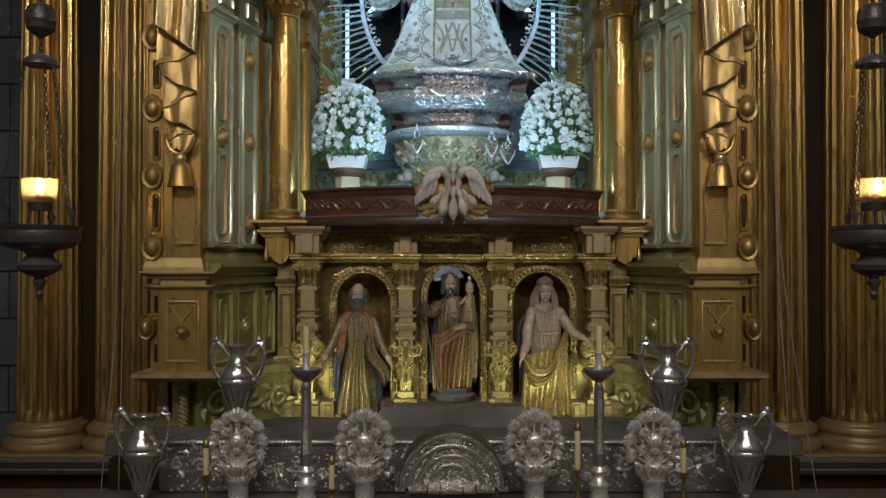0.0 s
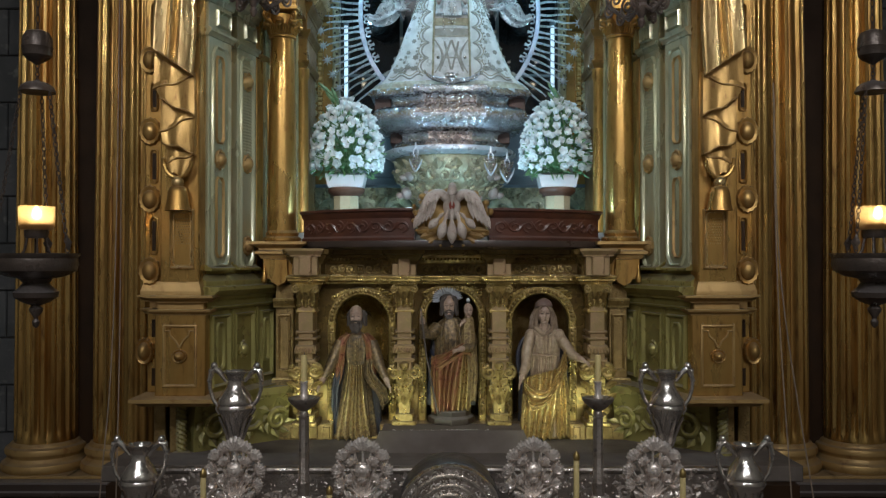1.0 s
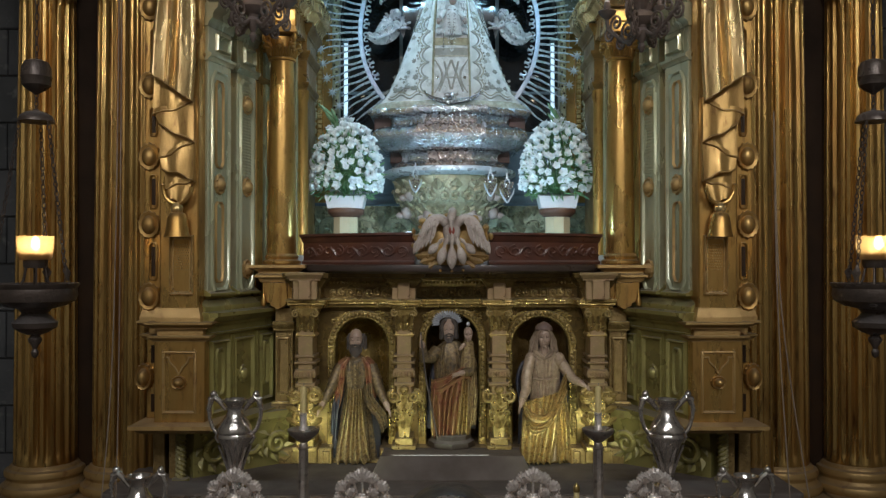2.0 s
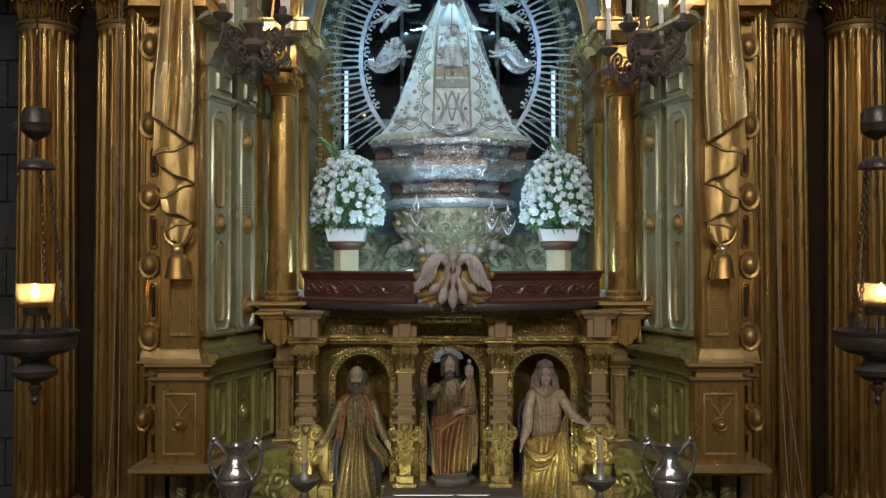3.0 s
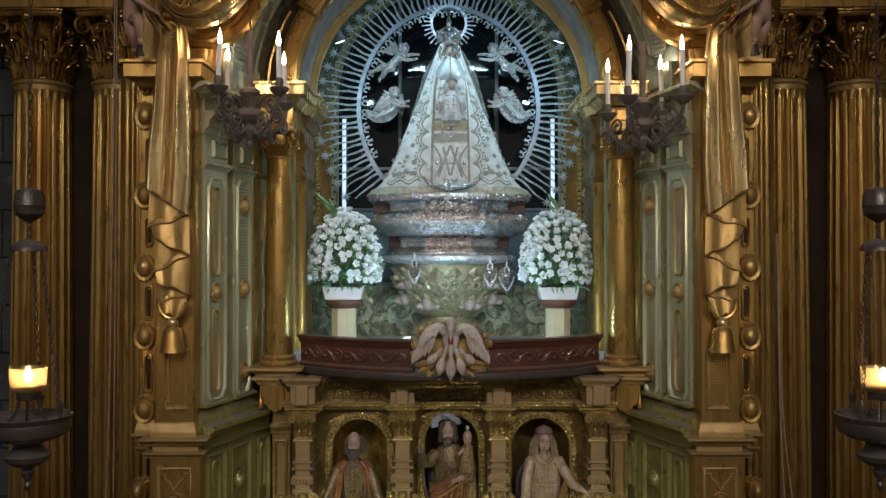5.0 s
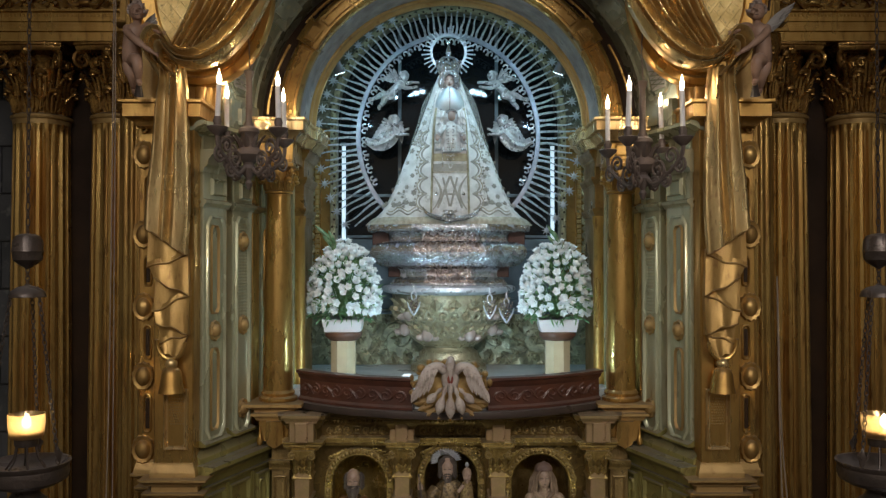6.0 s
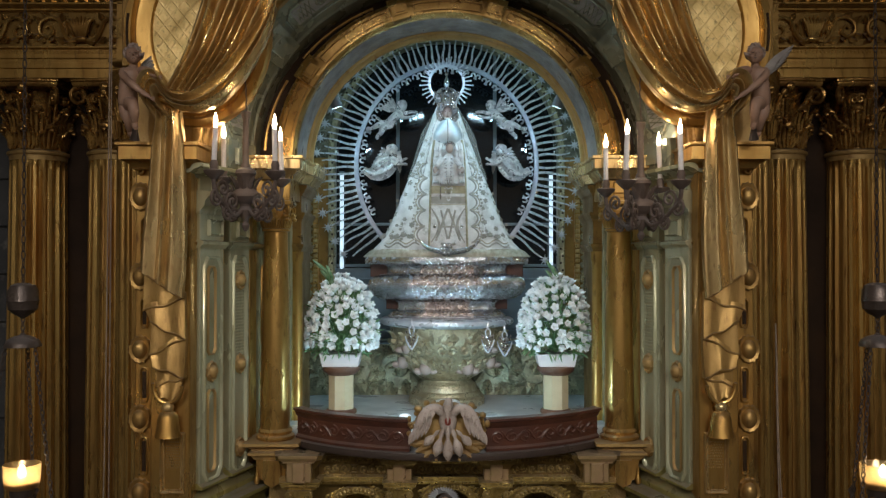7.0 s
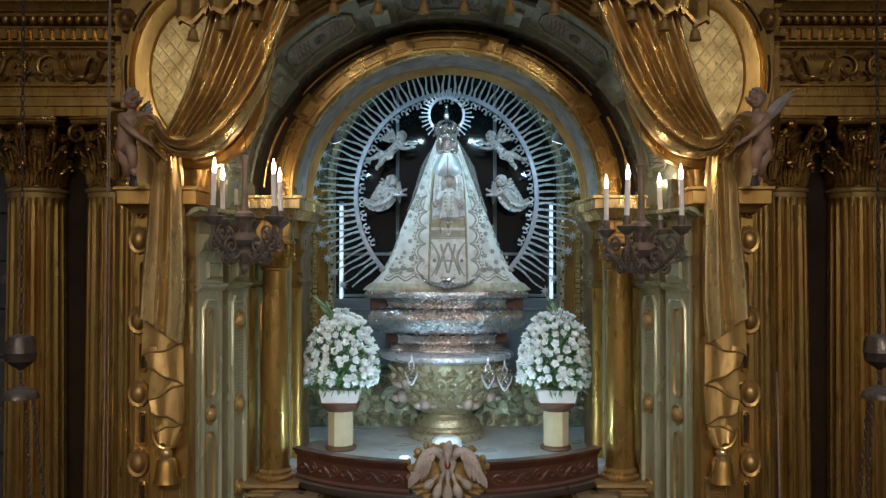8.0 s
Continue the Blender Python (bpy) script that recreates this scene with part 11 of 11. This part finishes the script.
# ---- hanging candelabra ----
def candelabrum(x, y, arms, lift=0.0, tall=0.0):
    t = thing("candelabrum", (x, y, 3.93), "dusty bronze hanging candelabrum with lit candle bulbs", "candelabrum", "candelabra")
    lamps = []
    b = B()
    lathe(b, [(0.006, 3.92), (0.016, 3.935), (0.022, 3.955), (0.012, 3.975), (0.02, 3.99), (0.04, 4.02), (0.045, 4.04), (0.03, 4.06), (0.035, 4.075), (0.07, 4.09), (0.085, 4.115), (0.08, 4.135), (0.05, 4.16), (0.042, 4.19), (0.048, 4.23), (0.06, 4.245),
              (0.055, 4.265), (0.03, 4.28), (0.026, 4.3)], x, y, 26)
    part("body", b, BRONZE, t)
    b = B()
    lathe(b, [(0.026, 4.29), (0.019, 4.31), (0.017, 4.55), (0.021, 4.56), (0.028, 4.585), (0.030, 4.595), (0.022, 4.60), (0.016, 4.59)], x, y, 18)
    part("stem", b, BRONZE, t)
    b = B()
    for k in range(18):
        a = k * 0.9
        tube(b, [(x, y, 4.59 + 0.05 * k), (x + 0.006 * math.cos(a), y + 0.006 * math.sin(a), 4.615 + 0.05 * k), (x, y, 4.64 + 0.05 * k)], 0.004, 5)
    part("chain", b, BRONZE, t)
    for k in range(8):
        b = B()
        a = 2 * math.pi * k / 8
        e = Vector((math.cos(a), math.sin(a), 0))
        c = Vector((x, y, 0))
        leaf(b, c + e * 0.05 + Vector((0, 0, 4.15)), c + e * 0.075 + Vector((0, 0, 4.23)), 0.04, e * 0.02, n=4, side=Vector((-e.y, e.x, 0)))
        part("leaf", b, BRONZE, t)
    for k, (da, R) in enumerate(arms):
        a = radians(da)
        e = Vector((math.cos(a), math.sin(a), 0))
        c = Vector((x, y, 0))
        def P(r, z):
            return c + e * r + Vector((0, 0, z))
        b = B()
        tube(b, catmull([P(0.03, 4.04), P(0.09, 4.005), P(R * 0.5, 4.02), P(R * 0.75, 4.075), P(R * 0.94, 4.12), P(R, 4.17), P(R, 4.21)], 24), 0.012, 8)
        arm_ = part("arm", b, BRONZE, t)
        for (rc, zc, r0, a0, hand) in ((0.12, 4.08, 0.06, -1.2, 1), (R * 0.72, 4.145, 0.06, -1.6, 1), (R * 0.92, 4.09, 0.05, 1.6, -1), (R * 0.58, 4.015, 0.045, 1.5, -1), (0.10, 4.01, 0.035, 2.5, -1)):
            b = B()
            pts = []
            for i in range(20):
                u = i / 19
                an = a0 + hand * 2 * math.pi * 1.5 * u
                rr = r0 * (1 - 0.8 * u)
                pts.append(P(rc + rr * math.cos(an), zc + rr * math.sin(an)))
            tube(b, pts, 0.008, 6)
            ball(b, pts[-1], 0.013, 6, 5)
            part("scroll", b, BRONZE, arm_)
        px, py = (c + e * R).x, (c + e * R).y
        b = B()
        lathe(b, [(0.012, 4.19), (0.03, 4.205), (0.05, 4.225), (0.056, 4.238), (0.05, 4.242), (0.025, 4.24), (0.02, 4.255), (0.024, 4.27), (0.018, 4.29), (0.016, 4.295)], px, py, 18)
        part("cup", b, BRONZE, arm_)
        b = B()
        tilt = ((k * 37) % 5 - 2) * 0.004
        tube(b, [(px, py, 4.28), (px + tilt, py, 4.435 + tall)], 0.0145, 12)
        part("candle_tube", b, CANDLEWHITE, arm_, "white candle tube")
        b = B()
        skin(b, [[(px + tilt + r * math.cos(q), py + r * math.sin(q), z + tall) for q in (2 * math.pi * i / 12 for i in range(12))] for z, r in ((4.433, 0.007), (4.444, 0.010), (4.458, 0.0125), (4.475, 0.0115), (4.498, 0.0055), (4.518, 0.001))])
        part("bulb", b, GLOWBULB, arm_, "lit flame-shaped bulb")
        lamps.append(point("candle_bulb", (px + tilt, py, 4.48 + tall), 1.0, (1.0, 0.74, 0.45), 0.02))
    for ob in [o for o in t.children]:
        ob.location.z += lift
    for lamp in lamps:
        lamp.location.z += lift
    return t


candelabrum(-1.145, 4.89, ((59, 0.30), (138, 0.22), (245, 0.27), (317, 0.28)), -0.035, 0.035)
candelabrum(1.10, 4.92, ((50, 0.25), (118, 0.31), (242, 0.30), (299, 0.315)), -0.09, 0.055)


# ---- hanging oil lamps ----
def hanging_lamp(x, y, label):
    t = thing("hanging_lamp", (x, y, 2.15), label, "lamp", "hanging lamps")
    b = B()
    lathe(b, [(0.004, 2.15), (0.014, 2.16), (0.018, 2.18), (0.01, 2.195), (0.016, 2.21), (0.03, 2.23), (0.032, 2.245), (0.02, 2.26), (0.06, 2.275), (0.10, 2.30), (0.105, 2.325), (0.08, 2.345), (0.06, 2.37), (0.075, 2.39), (0.14, 2.405), (0.185, 2.43), (0.195, 2.46),
              (0.19, 2.49), (0.20, 2.505), (0.202, 2.515), (0.19, 2.515), (0.17, 2.49), (0.10, 2.47), (0.04, 2.47)], x, y, 36)
    part("bowl", b, GREYMETAL, t, "dusty dark metal bowl")
    for k in range(6):
        b = B()
        a = 2 * math.pi * k / 6
        tube(b, [(x + 0.10 * math.cos(a), y + 0.10 * math.sin(a), 2.475), (x + 0.06 * math.cos(a), y + 0.06 * math.sin(a), 2.53), (x + 0.045 * math.cos(a), y + 0.045 * math.sin(a), 2.60)], 0.005, 5)
        part("strut", b, GREYMETAL, t)
    b = B()
    lathe(b, [(0.05, 2.59), (0.055, 2.60), (0.055, 2.63), (0.045, 2.635)], x, y, 18)
    part("holder", b, GREYMETAL, t)
    b = B()
    lathe(b, [(0.07, 2.63), (0.078, 2.64), (0.084, 2.70), (0.085, 2.745), (0.081, 2.745), (0.079, 2.70), (0.07, 2.65), (0.0, 2.648)], x, y, 28)
    glass = part("candle_glass", b, FLAMEGLASS, t, "amber candle glass lit from inside")
    b = B()
    lathe(b, [(0.066, 2.652), (0.070, 2.658), (0.070, 2.664), (0.06, 2.668), (0.0, 2.667)], x, y, 24)
    part("wax", b, WAX, glass, "amber wax")
    b = B()
    skin(b, [[(x + 0.01 + r * math.cos(q), y - 0.02 + r * math.sin(q), z) for q in (2 * math.pi * i / 10 for i in range(10))] for z, r in ((2.682, 0.006), (2.694, 0.018), (2.712, 0.021), (2.730, 0.012), (2.746, 0.002))])
    part("flame", b, FLAME, glass)
    point("oil_lamp", (x + 0.01, y - 0.02, 2.722), 0.72, (1.0, 0.68, 0.34), 0.012)
    b = B()
    lathe(b, [(0.085, 3.305), (0.084, 3.315), (0.075, 3.335), (0.05, 3.352), (0.015, 3.362), (0.01, 3.37)], x, y, 24)
    part("hood", b, GREYMETAL, t, "dusty smoke hood")
    b = B()
    lathe(b, [(0.008, 3.44), (0.02, 3.45), (0.045, 3.465), (0.066, 3.485), (0.07, 3.52), (0.073, 3.525), (0.07, 3.535), (0.068, 3.575), (0.055, 3.60), (0.03, 3.61), (0.012, 3.612)], x, y, 26)
    part("counterweight", b, GREYMETAL, t)
    def chain(p, q, n, name="chain"):
        bb = B()
        p, q = Vector(p), Vector(q)
        for i in range(n):
            c0, c1 = p.lerp(q, i / n), p.lerp(q, (i + 1) / n)
            ax = Vector((1, 0, 0)) if i % 2 else Vector((0, 1, 0))
            m = (c0 + c1) / 2
            h = (c1 - c0).length * 0.62
            d = (c1 - c0).normalized()
            w = 0.009
            pts = [m + d * h * math.cos(2 * math.pi * k / 8) + ax * w * math.sin(2 * math.pi * k / 8) for k in range(9)]
            tube(bb, pts, 0.0032, 4)
        part(name, bb, GREYMETAL, t)
    chain((x, y, 3.365), (x, y, 3.445), 4)
    chain((x, y, 3.61), (x, y, 9.0), 140)
    for a in (100, 220, 340):
        e = Vector((math.cos(radians(a)), math.sin(radians(a)), 0))
        chain(Vector((x, y, 3.31)) + e * 0.075, Vector((x, y, 2.52)) + e * 0.195, 34)
        b = B()
        c = Vector((x, y, 2.53)) + e * 0.197
        leaf(b, c, c + Vector((0, 0, 0.075)), 0.04, -e * 0.012, n=4, lobes=2)
        part("chain_bracket", b, GREYMETAL, t)
    return t


hanging_lamp(-2.045, 4.17, "dusty hanging oil lamp with an amber candle glass, burning")
hanging_lamp(2.06, 4.17, "dusty hanging oil lamp with an amber candle glass, burning")

# thin cords of unknown use that hang beside the pilasters
for pts in (((-1.70, 4.35, 5.6), (-1.725, 4.34, 2.4), (-1.79, 4.3, 1.17)), ((-1.715, 4.4, 5.6), (-1.72, 4.4, 2.4), (-1.72, 4.35, 1.17)), ((1.66, 4.40, 3.4), (1.67, 4.38, 2.35), (1.71, 4.3, 1.17)), ((1.66, 4.40, 3.4), (1.69, 4.38, 2.35), (1.83, 4.3, 1.17))):
    b = B()
    tube(b, catmull(pts, 16), 0.0035, 5)
    single("bell_rope", b, CORD, "thin brown rope hanging beside the pilaster", "rope", "bell ropes")
